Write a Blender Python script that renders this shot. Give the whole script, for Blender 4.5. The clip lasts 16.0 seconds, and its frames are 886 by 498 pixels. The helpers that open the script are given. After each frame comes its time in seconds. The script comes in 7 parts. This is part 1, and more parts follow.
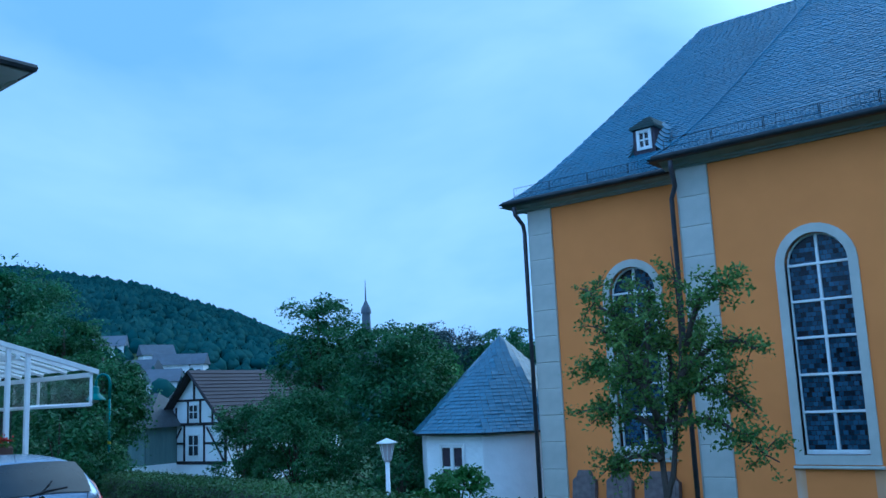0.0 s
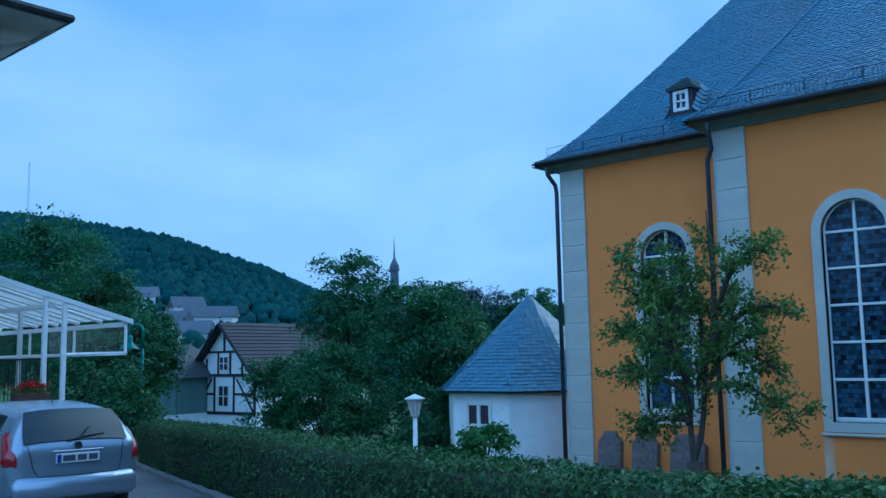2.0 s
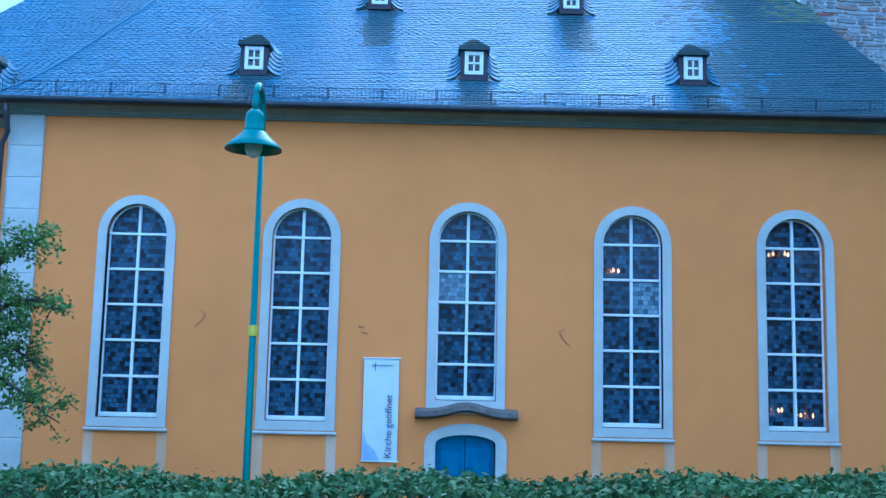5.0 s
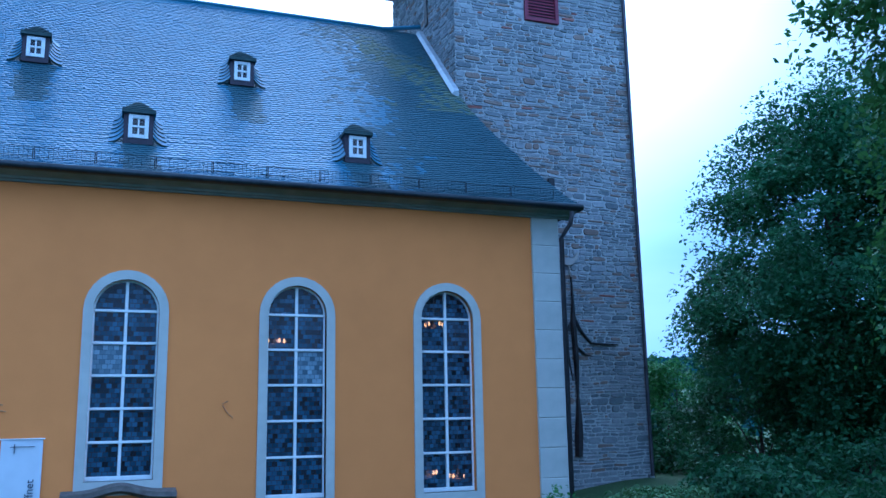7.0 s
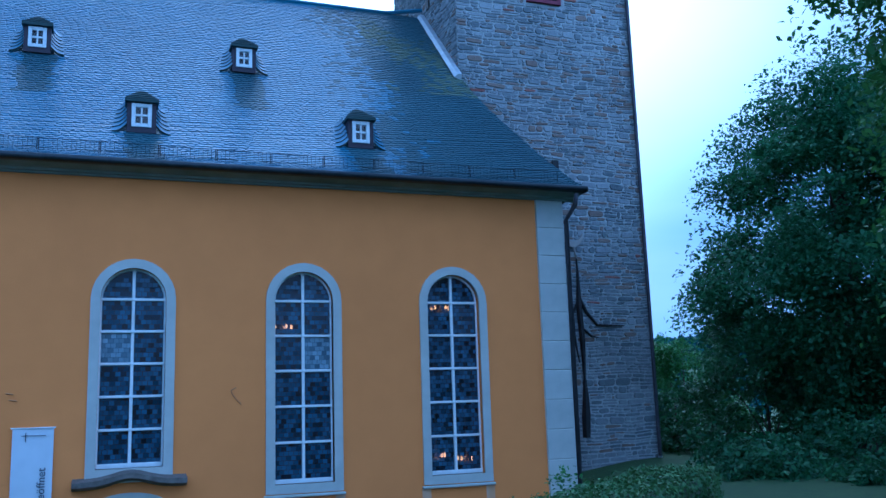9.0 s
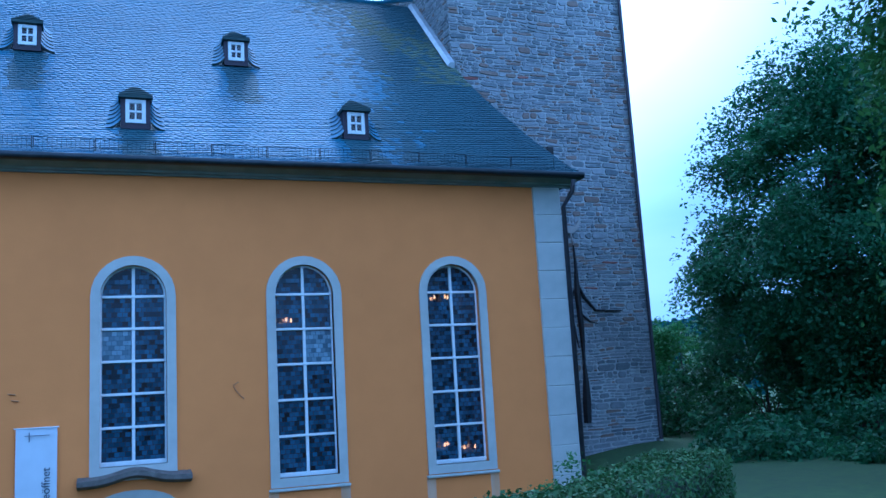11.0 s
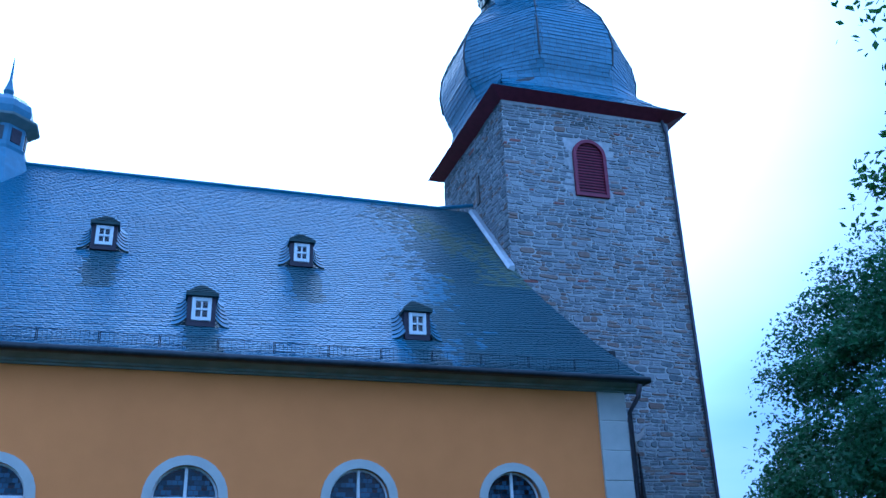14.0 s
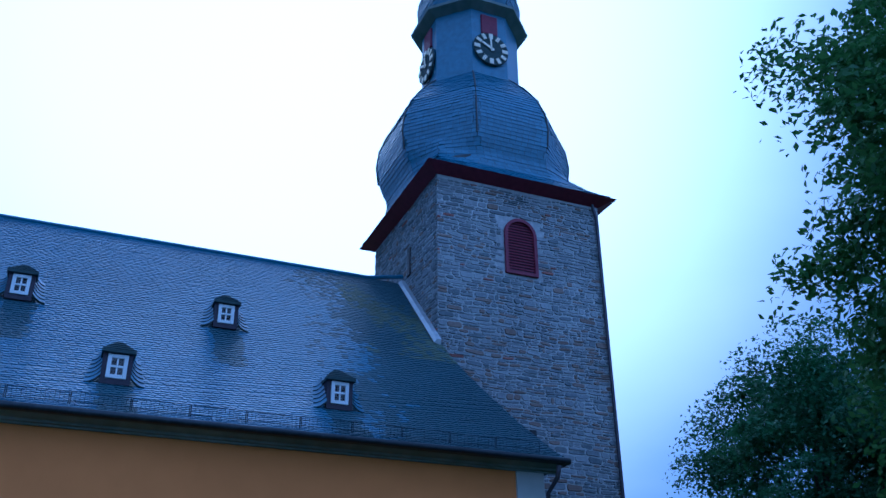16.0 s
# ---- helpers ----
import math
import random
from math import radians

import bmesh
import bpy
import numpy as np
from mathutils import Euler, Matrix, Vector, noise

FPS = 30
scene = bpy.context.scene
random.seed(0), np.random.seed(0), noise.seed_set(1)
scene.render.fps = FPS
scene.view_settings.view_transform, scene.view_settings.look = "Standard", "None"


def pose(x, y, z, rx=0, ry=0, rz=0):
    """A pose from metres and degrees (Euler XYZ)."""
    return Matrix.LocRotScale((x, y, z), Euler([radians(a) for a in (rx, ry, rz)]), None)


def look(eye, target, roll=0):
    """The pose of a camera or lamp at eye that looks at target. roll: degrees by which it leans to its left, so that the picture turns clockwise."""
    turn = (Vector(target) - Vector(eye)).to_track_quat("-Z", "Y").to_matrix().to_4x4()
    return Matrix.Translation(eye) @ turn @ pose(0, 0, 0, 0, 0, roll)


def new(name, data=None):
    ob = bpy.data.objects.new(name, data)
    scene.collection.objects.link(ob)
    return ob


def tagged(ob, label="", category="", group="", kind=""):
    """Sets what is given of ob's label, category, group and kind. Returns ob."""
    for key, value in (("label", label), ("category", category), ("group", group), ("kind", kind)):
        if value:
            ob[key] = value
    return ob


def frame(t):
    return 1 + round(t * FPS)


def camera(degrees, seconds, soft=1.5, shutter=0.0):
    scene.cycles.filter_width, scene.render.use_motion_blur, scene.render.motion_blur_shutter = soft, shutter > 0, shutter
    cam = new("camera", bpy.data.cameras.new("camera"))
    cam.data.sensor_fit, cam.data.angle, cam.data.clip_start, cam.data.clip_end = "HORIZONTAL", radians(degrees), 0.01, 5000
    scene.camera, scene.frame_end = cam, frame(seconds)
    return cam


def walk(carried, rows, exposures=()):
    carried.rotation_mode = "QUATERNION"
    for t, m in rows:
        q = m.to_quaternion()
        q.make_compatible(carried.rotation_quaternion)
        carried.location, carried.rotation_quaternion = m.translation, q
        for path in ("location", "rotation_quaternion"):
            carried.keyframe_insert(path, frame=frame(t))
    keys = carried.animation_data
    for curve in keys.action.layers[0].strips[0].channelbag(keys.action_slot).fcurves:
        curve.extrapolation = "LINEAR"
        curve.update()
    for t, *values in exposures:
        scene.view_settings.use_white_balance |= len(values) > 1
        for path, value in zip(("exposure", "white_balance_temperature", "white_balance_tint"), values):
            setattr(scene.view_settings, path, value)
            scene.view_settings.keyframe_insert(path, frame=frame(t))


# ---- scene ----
cam = camera(52.0, 16.0)
PATH = [
    (0, (-0.447, -0.7, 1.66), (-1.706, 0.819, 1.986), -2.6),
    (0.5, (-0.463, -0.65, 1.66), (-1.91, 0.69, 1.987), -2.9),
    (1, (-0.477, -0.633, 1.662), (-1.943, 0.701, 1.932), -1.6),
    (1.5, (-0.491, -0.669, 1.661), (-1.902, 0.725, 1.914), -0.9),
    (2, (-0.494, -0.722, 1.658), (-1.812, 0.764, 1.896), -1.1),
    (2.5, (-0.468, -0.748, 1.655), (-1.618, 0.871, 1.894), -0.9),
    (3, (-0.408, -0.76, 1.654), (-1.356, 0.982, 1.91), -0.23),
    (3.5, (-0.321, -0.769, 1.658), (-0.948, 1.115, 1.896), 0.13),
    (4, (-0.202, -0.783, 1.661), (-0.611, 1.158, 1.917), -0.31),
    (4.5, (-0.066, -0.805, 1.661), (-0.27, 1.17, 1.903), 0.56),
    (5, (0.052, -0.836, 1.659), (0.06, 1.151, 1.89), 1.27),
    (5.2, (0.08, -0.851, 1.659), (0.182, 1.135, 1.869), 0.67),
    (7.3, (0.156, -1.045, 1.636), (0.877, 0.775, 2.047), -0.99),
    (7.5, (0.16, -1.057, 1.636), (0.883, 0.759, 2.058), -0.94),
    (8, (0.162, -1.07, 1.634), (0.905, 0.734, 2.071), -0.9),
    (8.5, (0.162, -1.066, 1.634), (0.894, 0.749, 2.047), -0.4),
    (9, (0.155, -1.057, 1.634), (0.845, 0.788, 1.984), -1.89),
    (9.2, (0.147, -1.052, 1.634), (0.875, 0.777, 1.983), -2.4),
    (11.3, (0.005, -0.973, 1.66), (0.71, 0.871, 1.984), -3.4),
    (11.5, (-0.008, -0.956, 1.661), (0.698, 0.885, 1.996), -3.05),
    (12, (-0.041, -0.893, 1.666), (0.678, 0.915, 2.128), -1.4),
    (12.5, (-0.072, -0.822, 1.671), (0.572, 0.987, 2.233), -2.9),
    (13, (-0.1, -0.758, 1.674), (0.276, 1.137, 2.192), -4.08),
    (13.2, (-0.106, -0.733, 1.675), (0.225, 1.164, 2.213), -4.1),
    (13.5, (-0.107, -0.697, 1.678), (0.276, 1.179, 2.255), -5.23),
    (14, (-0.1, -0.644, 1.683), (0.479, 1.113, 2.442), -1.76),
    (14.5, (-0.101, -0.616, 1.685), (0.55, 1.06, 2.561), -2.28),
    (15, (-0.11, -0.614, 1.683), (0.58, 1.001, 2.639), -2.23),
    (15.5, (-0.114, -0.625, 1.68), (0.589, 0.98, 2.644), -2.7),
    (16, (-0.112, -0.637, 1.68), (0.593, 1.005, 2.58), -0.45),
]
EXPOSURES = [(0.0, -0.24, 4060, -8), (2.0, -0.41, 4070, -10), (3.0, -0.46, 4050, -9), (3.5, -0.4, 3990, -9), (4.0, 0.0, 4010, -5), (5.0, 0.72, 4010, -4), (7.5, -0.02, 3995, 1), (9.0, -0.17, 3895, 1), (11.5, 0.19, 3895, 2), (12.0, 0.23, 3895, 2), (12.5, -0.35, 3850, 3), (13.0, -0.16, 3880, 3), (13.5, 0.08, 3880, 4), (14.0, -0.07, 3880, 5), (15.0, -0.67, 3850, 10), (16.0, -0.92, 3850, 10)]
walk(cam, [(t, look(e, g, r)) for t, e, g, r in PATH], EXPOSURES)

# ---- sky and sun ----
SUN_AZ, SUN_EL = radians(12.0), radians(40.0)
SUN_DIR = Vector((math.sin(SUN_AZ) * math.cos(SUN_EL), math.cos(SUN_AZ) * math.cos(SUN_EL), math.sin(SUN_EL)))
world = bpy.data.worlds.new("overcast_evening")
scene.world = world
world.use_nodes = True
wn, wl = world.node_tree.nodes, world.node_tree.links
wn.clear()
w_out = wn.new("ShaderNodeOutputWorld")
w_bg = wn.new("ShaderNodeBackground")
w_sky = wn.new("ShaderNodeTexSky")
w_sky.sky_type, w_sky.sun_disc = "NISHITA", False
w_sky.sun_elevation, w_sky.sun_rotation = SUN_EL, SUN_AZ
w_tc = wn.new("ShaderNodeTexCoord")
w_map = wn.new("ShaderNodeMapping")
w_map.inputs["Scale"].default_value = (1.0, 1.0, 2.6)
w_n1 = wn.new("ShaderNodeTexNoise")
w_n1.inputs["Scale"].default_value, w_n1.inputs["Detail"].default_value = 1.9, 5.0
w_n1.inputs["Distortion"].default_value = 0.35
w_ramp = wn.new("ShaderNodeValToRGB")
w_ramp.color_ramp.elements[0].position, w_ramp.color_ramp.elements[0].color = 0.36, (0.48, 0.64, 0.98, 1)
w_ramp.color_ramp.elements[1].position, w_ramp.color_ramp.elements[1].color = 0.68, (0.83, 0.90, 1.08, 1)
w_dot = wn.new("ShaderNodeVectorMath")
w_dot.operation = "DOT_PRODUCT"
w_dot.inputs[1].default_value = SUN_DIR
w_nrm = wn.new("ShaderNodeVectorMath")
w_nrm.operation = "NORMALIZE"
w_mr = wn.new("ShaderNodeMapRange")
w_mr.interpolation_type = "SMOOTHSTEP"
w_mr.inputs["From Min"].default_value, w_mr.inputs["From Max"].default_value = 0.79, 0.985
w_mr.inputs["To Min"].default_value, w_mr.inputs["To Max"].default_value = 0.0, 1.0
w_glow = wn.new("ShaderNodeMix")
w_glow.data_type = "RGBA"
w_glow.inputs["B"].default_value = (3.3, 3.2, 3.1, 1)
w_mix = wn.new("ShaderNodeMix")
w_mix.data_type = "RGBA"
w_mix.inputs["Factor"].default_value = 0.88
w_sc = wn.new("ShaderNodeVectorMath")
w_sc.operation = "SCALE"
w_sc.inputs["Scale"].default_value = 0.10
wl.new(w_tc.outputs["Generated"], w_map.inputs["Vector"])
wl.new(w_map.outputs["Vector"], w_n1.inputs["Vector"])
wl.new(w_n1.outputs["Fac"], w_ramp.inputs["Fac"])
wl.new(w_tc.outputs["Generated"], w_nrm.inputs[0])
wl.new(w_nrm.outputs["Vector"], w_dot.inputs[0])
wl.new(w_dot.outputs["Value"], w_mr.inputs["Value"])
wl.new(w_mr.outputs["Result"], w_glow.inputs["Factor"])
wl.new(w_ramp.outputs["Color"], w_glow.inputs["A"])
wl.new(w_sky.outputs["Color"], w_sc.inputs[0])
wl.new(w_sc.outputs["Vector"], w_mix.inputs["A"])
wl.new(w_glow.outputs["Result"], w_mix.inputs["B"])
# the unseen sky behind the onlooker is brightened to light the church front
w_back = wn.new("ShaderNodeVectorMath")
w_back.operation = "DOT_PRODUCT"
w_back.inputs[1].default_value = Vector((0.25, -0.9, 0.35)).normalized()
w_bmr = wn.new("ShaderNodeMapRange")
w_bmr.interpolation_type = "SMOOTHSTEP"
for key, val in (("From Min", -0.1), ("From Max", 0.9), ("To Min", 1.0), ("To Max", 1.95)):
    w_bmr.inputs[key].default_value = val
w_bsc = wn.new("ShaderNodeVectorMath")
w_bsc.operation = "SCALE"
wl.new(w_nrm.outputs["Vector"], w_back.inputs[0])
wl.new(w_back.outputs["Value"], w_bmr.inputs["Value"])
wl.new(w_mix.outputs["Result"], w_bsc.inputs[0])
wl.new(w_bmr.outputs["Result"], w_bsc.inputs["Scale"])
wl.new(w_bsc.outputs["Vector"], w_bg.inputs["Color"])
w_bg.inputs["Strength"].default_value = 1.0
wl.new(w_bg.outputs["Background"], w_out.inputs["Surface"])
sun = new("sun", bpy.data.lights.new("sun", "SUN"))
sun.data.energy, sun.data.angle, sun.data.color = 0.5, radians(40), (1.0, 0.95, 0.88)
sun.matrix_world = look((0, 0, 0), -SUN_DIR)


# ---- materials ----
def mat(name, a, b, scale=3.0, rough=0.8, metal=0.0, bump=0.2, grain=40.0, stain=0.25, vary=0.0, stain_scale=0.35, spec=0.4, stretch=(1, 1, 1)):
    """A surface between two base colours: fine grain, broad stains, relief; vary: how far single pieces differ."""
    m = bpy.data.materials.new(name)
    m.use_nodes = True
    n, l = m.node_tree.nodes, m.node_tree.links
    p = n["Principled BSDF"]
    p.inputs["Metallic"].default_value = metal
    p.inputs["Specular IOR Level"].default_value = spec
    tc = n.new("ShaderNodeTexCoord")
    mp = n.new("ShaderNodeMapping")
    mp.inputs["Scale"].default_value = stretch
    l.new(tc.outputs["Object"], mp.inputs["Vector"])
    fine = n.new("ShaderNodeTexNoise")
    fine.inputs["Scale"].default_value, fine.inputs["Detail"].default_value = scale, 6.0
    l.new(mp.outputs["Vector"], fine.inputs["Vector"])
    mix = n.new("ShaderNodeMix")
    mix.data_type = "RGBA"
    mix.inputs["A"].default_value, mix.inputs["B"].default_value = (*a, 1), (*b, 1)
    ramp = n.new("ShaderNodeMapRange")
    ramp.inputs["From Min"].default_value, ramp.inputs["From Max"].default_value = 0.3, 0.7
    l.new(fine.outputs["Fac"], ramp.inputs["Value"])
    fac = ramp.outputs["Result"]
    if vary:
        geo, info, add = n.new("ShaderNodeNewGeometry"), n.new("ShaderNodeObjectInfo"), n.new("ShaderNodeMath")
        l.new(geo.outputs["Random Per Island"], add.inputs[0])
        l.new(info.outputs["Random"], add.inputs[1])
        fr = n.new("ShaderNodeMath")
        fr.operation = "FRACT"
        l.new(add.outputs[0], fr.inputs[0])
        mv = n.new("ShaderNodeMix")
        mv.inputs["Factor"].default_value = vary
        l.new(fac, mv.inputs["A"])
        l.new(fr.outputs[0], mv.inputs["B"])
        fac = mv.outputs["Result"]
    l.new(fac, mix.inputs["Factor"])
    big = n.new("ShaderNodeTexNoise")
    big.inputs["Scale"].default_value, big.inputs["Detail"].default_value = stain_scale, 4.0
    l.new(mp.outputs["Vector"], big.inputs["Vector"])
    rs = n.new("ShaderNodeMapRange")
    rs.inputs["From Min"].default_value, rs.inputs["From Max"].default_value = 0.3, 0.7
    rs.inputs["To Min"].default_value, rs.inputs["To Max"].default_value = 1.0 - stain, 1.0
    l.new(big.outputs["Fac"], rs.inputs["Value"])
    sc = n.new("ShaderNodeVectorMath")
    sc.operation = "SCALE"
    l.new(mix.outputs["Result"], sc.inputs[0])
    l.new(rs.outputs["Result"], sc.inputs["Scale"])
    l.new(sc.outputs["Vector"], p.inputs["Base Color"])
    rr = n.new("ShaderNodeMapRange")
    rr.inputs["To Min"].default_value, rr.inputs["To Max"].default_value = max(rough - 0.12, 0.03), min(rough + 0.12, 1.0)
    l.new(fine.outputs["Fac"], rr.inputs["Value"])
    l.new(rr.outputs["Result"], p.inputs["Roughness"])
    if bump:
        gn = n.new("ShaderNodeTexNoise")
        gn.inputs["Scale"].default_value, gn.inputs["Detail"].default_value = grain, 3.0
        l.new(mp.outputs["Vector"], gn.inputs["Vector"])
        bp = n.new("ShaderNodeBump")
        bp.inputs["Strength"].default_value, bp.inputs["Distance"].default_value = bump, 0.02
        l.new(gn.outputs["Fac"], bp.inputs["Height"])
        l.new(bp.outputs["Normal"], p.inputs["Normal"])
    return m


def leaf_mat(name, a, b, through_light=0.25, spread=0.8):
    m = mat(name, a, b, scale=0.9, rough=0.55, bump=0.0, stain=0.35, stain_scale=0.5, vary=spread, spec=0.3)
    n, l = m.node_tree.nodes, m.node_tree.links
    p, out = n["Principled BSDF"], n["Material Output"]
    tr, ms = n.new("ShaderNodeBsdfTranslucent"), n.new("ShaderNodeMixShader")
    ms.inputs["Fac"].default_value = through_light
    l.new(p.inputs["Base Color"].links[0].from_socket, tr.inputs["Color"])
    l.new(p.outputs["BSDF"], ms.inputs[1])
    l.new(tr.outputs["BSDF"], ms.inputs[2])
    l.new(ms.outputs["Shader"], out.inputs["Surface"])
    return m


def glass_mat(name, tint, gloss_rough=0.05, see=0.6):
    """Thin glass: part mirror, part clear."""
    m = bpy.data.materials.new(name)
    m.use_nodes = True
    n, l = m.node_tree.nodes, m.node_tree.links
    out = n["Material Output"]
    n.remove(n["Principled BSDF"])
    tr, gl, fr, ms = n.new("ShaderNodeBsdfTransparent"), n.new("ShaderNodeBsdfGlossy"), n.new("ShaderNodeFresnel"), n.new("ShaderNodeMixShader")
    tr.inputs["Color"].default_value = (*tint, 1)
    gl.inputs["Roughness"].default_value = gloss_rough
    fr.inputs["IOR"].default_value = 1.6
    l.new(fr.outputs["Fac"], ms.inputs["Fac"])
    l.new(tr.outputs["BSDF"], ms.inputs[1])
    l.new(gl.outputs["BSDF"], ms.inputs[2])
    l.new(ms.outputs["Shader"], out.inputs["Surface"])
    return m


def leaded_mat(name, dark=(0.002, 0.004, 0.009), pale=(0.075, 0.12, 0.18)):
    """Small quarries of tinted glass in lead, each of its own tone and tilt."""
    m = bpy.data.materials.new(name)
    m.use_nodes = True
    n, l = m.node_tree.nodes, m.node_tree.links
    out, p = n["Material Output"], n["Principled BSDF"]
    tc, sep, cmb = n.new("ShaderNodeTexCoord"), n.new("ShaderNodeSeparateXYZ"), n.new("ShaderNodeCombineXYZ")
    l.new(tc.outputs["Object"], sep.inputs[0])
    l.new(sep.outputs["X"], cmb.inputs["X"])
    l.new(sep.outputs["Z"], cmb.inputs["Y"])
    br = n.new("ShaderNodeTexBrick")
    br.offset, br.squash = 0.5, 1.0
    for key, val in (("Scale", 1.0), ("Mortar Size", 0.004), ("Brick Width", 0.10), ("Row Height", 0.092), ("Bias", 0.0)):
        br.inputs[key].default_value = val
    br.inputs["Color1"].default_value, br.inputs["Color2"].default_value = (0.0, 0.0, 0.0, 1), (1, 1, 1, 1)
    br.inputs["Mortar"].default_value = (0.0, 0.0, 0.0, 1)
    l.new(cmb.outputs[0], br.inputs["Vector"])
    mx = n.new("ShaderNodeMix")
    mx.data_type = "RGBA"
    mx.inputs["A"].default_value, mx.inputs["B"].default_value = (*dark, 1), (*pale, 1)
    l.new(br.outputs["Color"], mx.inputs["Factor"])
    l.new(mx.outputs["Result"], p.inputs["Base Color"])
    p.inputs["Roughness"].default_value = 0.16
    p.inputs["Specular IOR Level"].default_value = 0.22
    bp = n.new("ShaderNodeBump")
    bp.inputs["Strength"].default_value, bp.inputs["Distance"].default_value = 0.25, 0.01
    l.new(br.outputs["Color"], bp.inputs["Height"])
    l.new(bp.outputs["Normal"], p.inputs["Normal"])
    tr, ms = n.new("ShaderNodeBsdfTransparent"), n.new("ShaderNodeMixShader")
    tr.inputs["Color"].default_value = (0.75, 0.72, 0.7, 1)
    ms.inputs["Fac"].default_value = 0.10
    l.new(p.outputs["BSDF"], ms.inputs[1])
    l.new(tr.outputs["BSDF"], ms.inputs[2])
    l.new(ms.outputs["Shader"], out.inputs["Surface"])
    return m


def glow_mat(name, color, strength):
    m = bpy.data.materials.new(name)
    m.use_nodes = True
    p = m.node_tree.nodes["Principled BSDF"]
    p.inputs["Emission Color"].default_value, p.inputs["Emission Strength"].default_value = (*color, 1), strength
    return m


M_ORANGE = mat("ochre_render", (0.70, 0.254, 0.054), (0.735, 0.272, 0.062), 2.2, 0.9, bump=0.25, grain=55, stain=0.12, stain_scale=0.28)
M_STREAK = mat("lime_washed_render", (0.62, 0.33, 0.14), (0.66, 0.48, 0.33), 3.0, 0.9, bump=0.2, stain=0.2, stretch=(1, 1, 0.25))
M_TRIM = mat("pale_grey_paint", (0.47, 0.46, 0.40), (0.57, 0.555, 0.485), 4.0, 0.75, bump=0.15, grain=60, stain=0.18, stain_scale=0.8, vary=0.35)
M_CORNICE = mat("weathered_cornice_paint", (0.20, 0.235, 0.22), (0.27, 0.30, 0.28), 3.0, 0.7, stain=0.25)
M_SLATE = mat("slate", (0.052, 0.13, 0.20), (0.105, 0.22, 0.33), 5.0, 0.38, bump=0.15, grain=30, stain=0.25, stain_scale=0.25, vary=0.4, spec=0.65)
M_SLATEDARK = mat("dark_slate", (0.04, 0.08, 0.10), (0.08, 0.135, 0.16), 5.0, 0.45, bump=0.15, grain=30, stain=0.3, stain_scale=0.25, vary=0.45, spec=0.5)
M_CAP = mat("dark_cap_slate", (0.035, 0.055, 0.055), (0.075, 0.10, 0.095), 6.0, 0.7, vary=0.3, spec=0.2)
M_SLATE_BED = mat("slate_bed", (0.05, 0.055, 0.06), (0.08, 0.09, 0.095), 6.0, 0.6)
M_MOSS = mat("mossy_slate", (0.085, 0.115, 0.075), (0.15, 0.18, 0.13), 5.0, 0.55, vary=0.5)
M_LEAD = mat("lead_flashing", (0.45, 0.46, 0.47), (0.6, 0.61, 0.62), 6.0, 0.45, metal=0.4, stain=0.2)
M_GUTTER = mat("dark_zinc", (0.025, 0.03, 0.035), (0.05, 0.055, 0.06), 6.0, 0.45, metal=0.5)
M_PIPE = mat("brown_copper_pipe", (0.06, 0.06, 0.075), (0.10, 0.09, 0.10), 6.0, 0.5, metal=0.4)
M_LEADED = leaded_mat("leaded_glass")
M_LEADEDPALE = leaded_mat("pale_leaded_glass", (0.07, 0.10, 0.13), (0.30, 0.37, 0.43))
M_BAR = mat("white_glazing_bar", (0.72, 0.72, 0.70), (0.8, 0.8, 0.78), 8.0, 0.5, bump=0.05, stain=0.1)
M_DORMERWOOD = mat("dark_dormer_wood", (0.025, 0.02, 0.03), (0.05, 0.035, 0.05), 8.0, 0.6)
M_GLASSDARK = glass_mat("dormer_glass", (0.4, 0.42, 0.45))
M_GLASS = glass_mat("clear_glass", (0.86, 0.9, 0.9))
M_DOOR = mat("blue_door_paint", (0.02, 0.11, 0.22), (0.03, 0.15, 0.28), 5.0, 0.5, stain=0.2)
M_HOOD = mat("weathered_sandstone", (0.13, 0.11, 0.09), (0.24, 0.21, 0.18), 7.0, 0.9, bump=0.5, stain=0.4)
M_BANNER = mat("banner_cloth", (0.63, 0.64, 0.66), (0.69, 0.70, 0.72), 3.0, 0.6, bump=0.05, stain=0.1)
M_BANNERBLUE = mat("banner_print", (0.30, 0.38, 0.58), (0.45, 0.52, 0.68), 3.0, 0.6, bump=0.0, stain=0.1)
M_INK = mat("dark_print", (0.05, 0.06, 0.09), (0.07, 0.08, 0.11), 9.0, 0.6, bump=0)
M_STONE = mat("quarry_stone", (0.13, 0.145, 0.155), (0.42, 0.42, 0.42), 9.0, 0.9, bump=0.6, grain=25, stain=0.3, stain_scale=0.5, vary=0.72)
M_BROWNSTONE = mat("brown_quarry_stone", (0.19, 0.135, 0.105), (0.31, 0.245, 0.20), 9.0, 0.9, bump=0.6, grain=25, stain=0.3, vary=0.6)
M_MORTAR = mat("lime_mortar", (0.40, 0.40, 0.39), (0.58, 0.57, 0.55), 8.0, 0.95, bump=0.6, stain=0.35, stain_scale=0.4)
M_BRICKRED = mat("red_brick_patch", (0.22, 0.09, 0.07), (0.34, 0.16, 0.12), 9.0, 0.9, bump=0.5, stain=0.25, vary=0.6)
M_RED = mat("oxblood_paint", (0.15, 0.018, 0.045), (0.21, 0.032, 0.062), 5.0, 0.6, stain=0.2)
M_GOLD = mat("gilded_metal", (0.75, 0.68, 0.5), (0.85, 0.78, 0.62), 8.0, 0.4, metal=0.3, bump=0, stain=0.1)
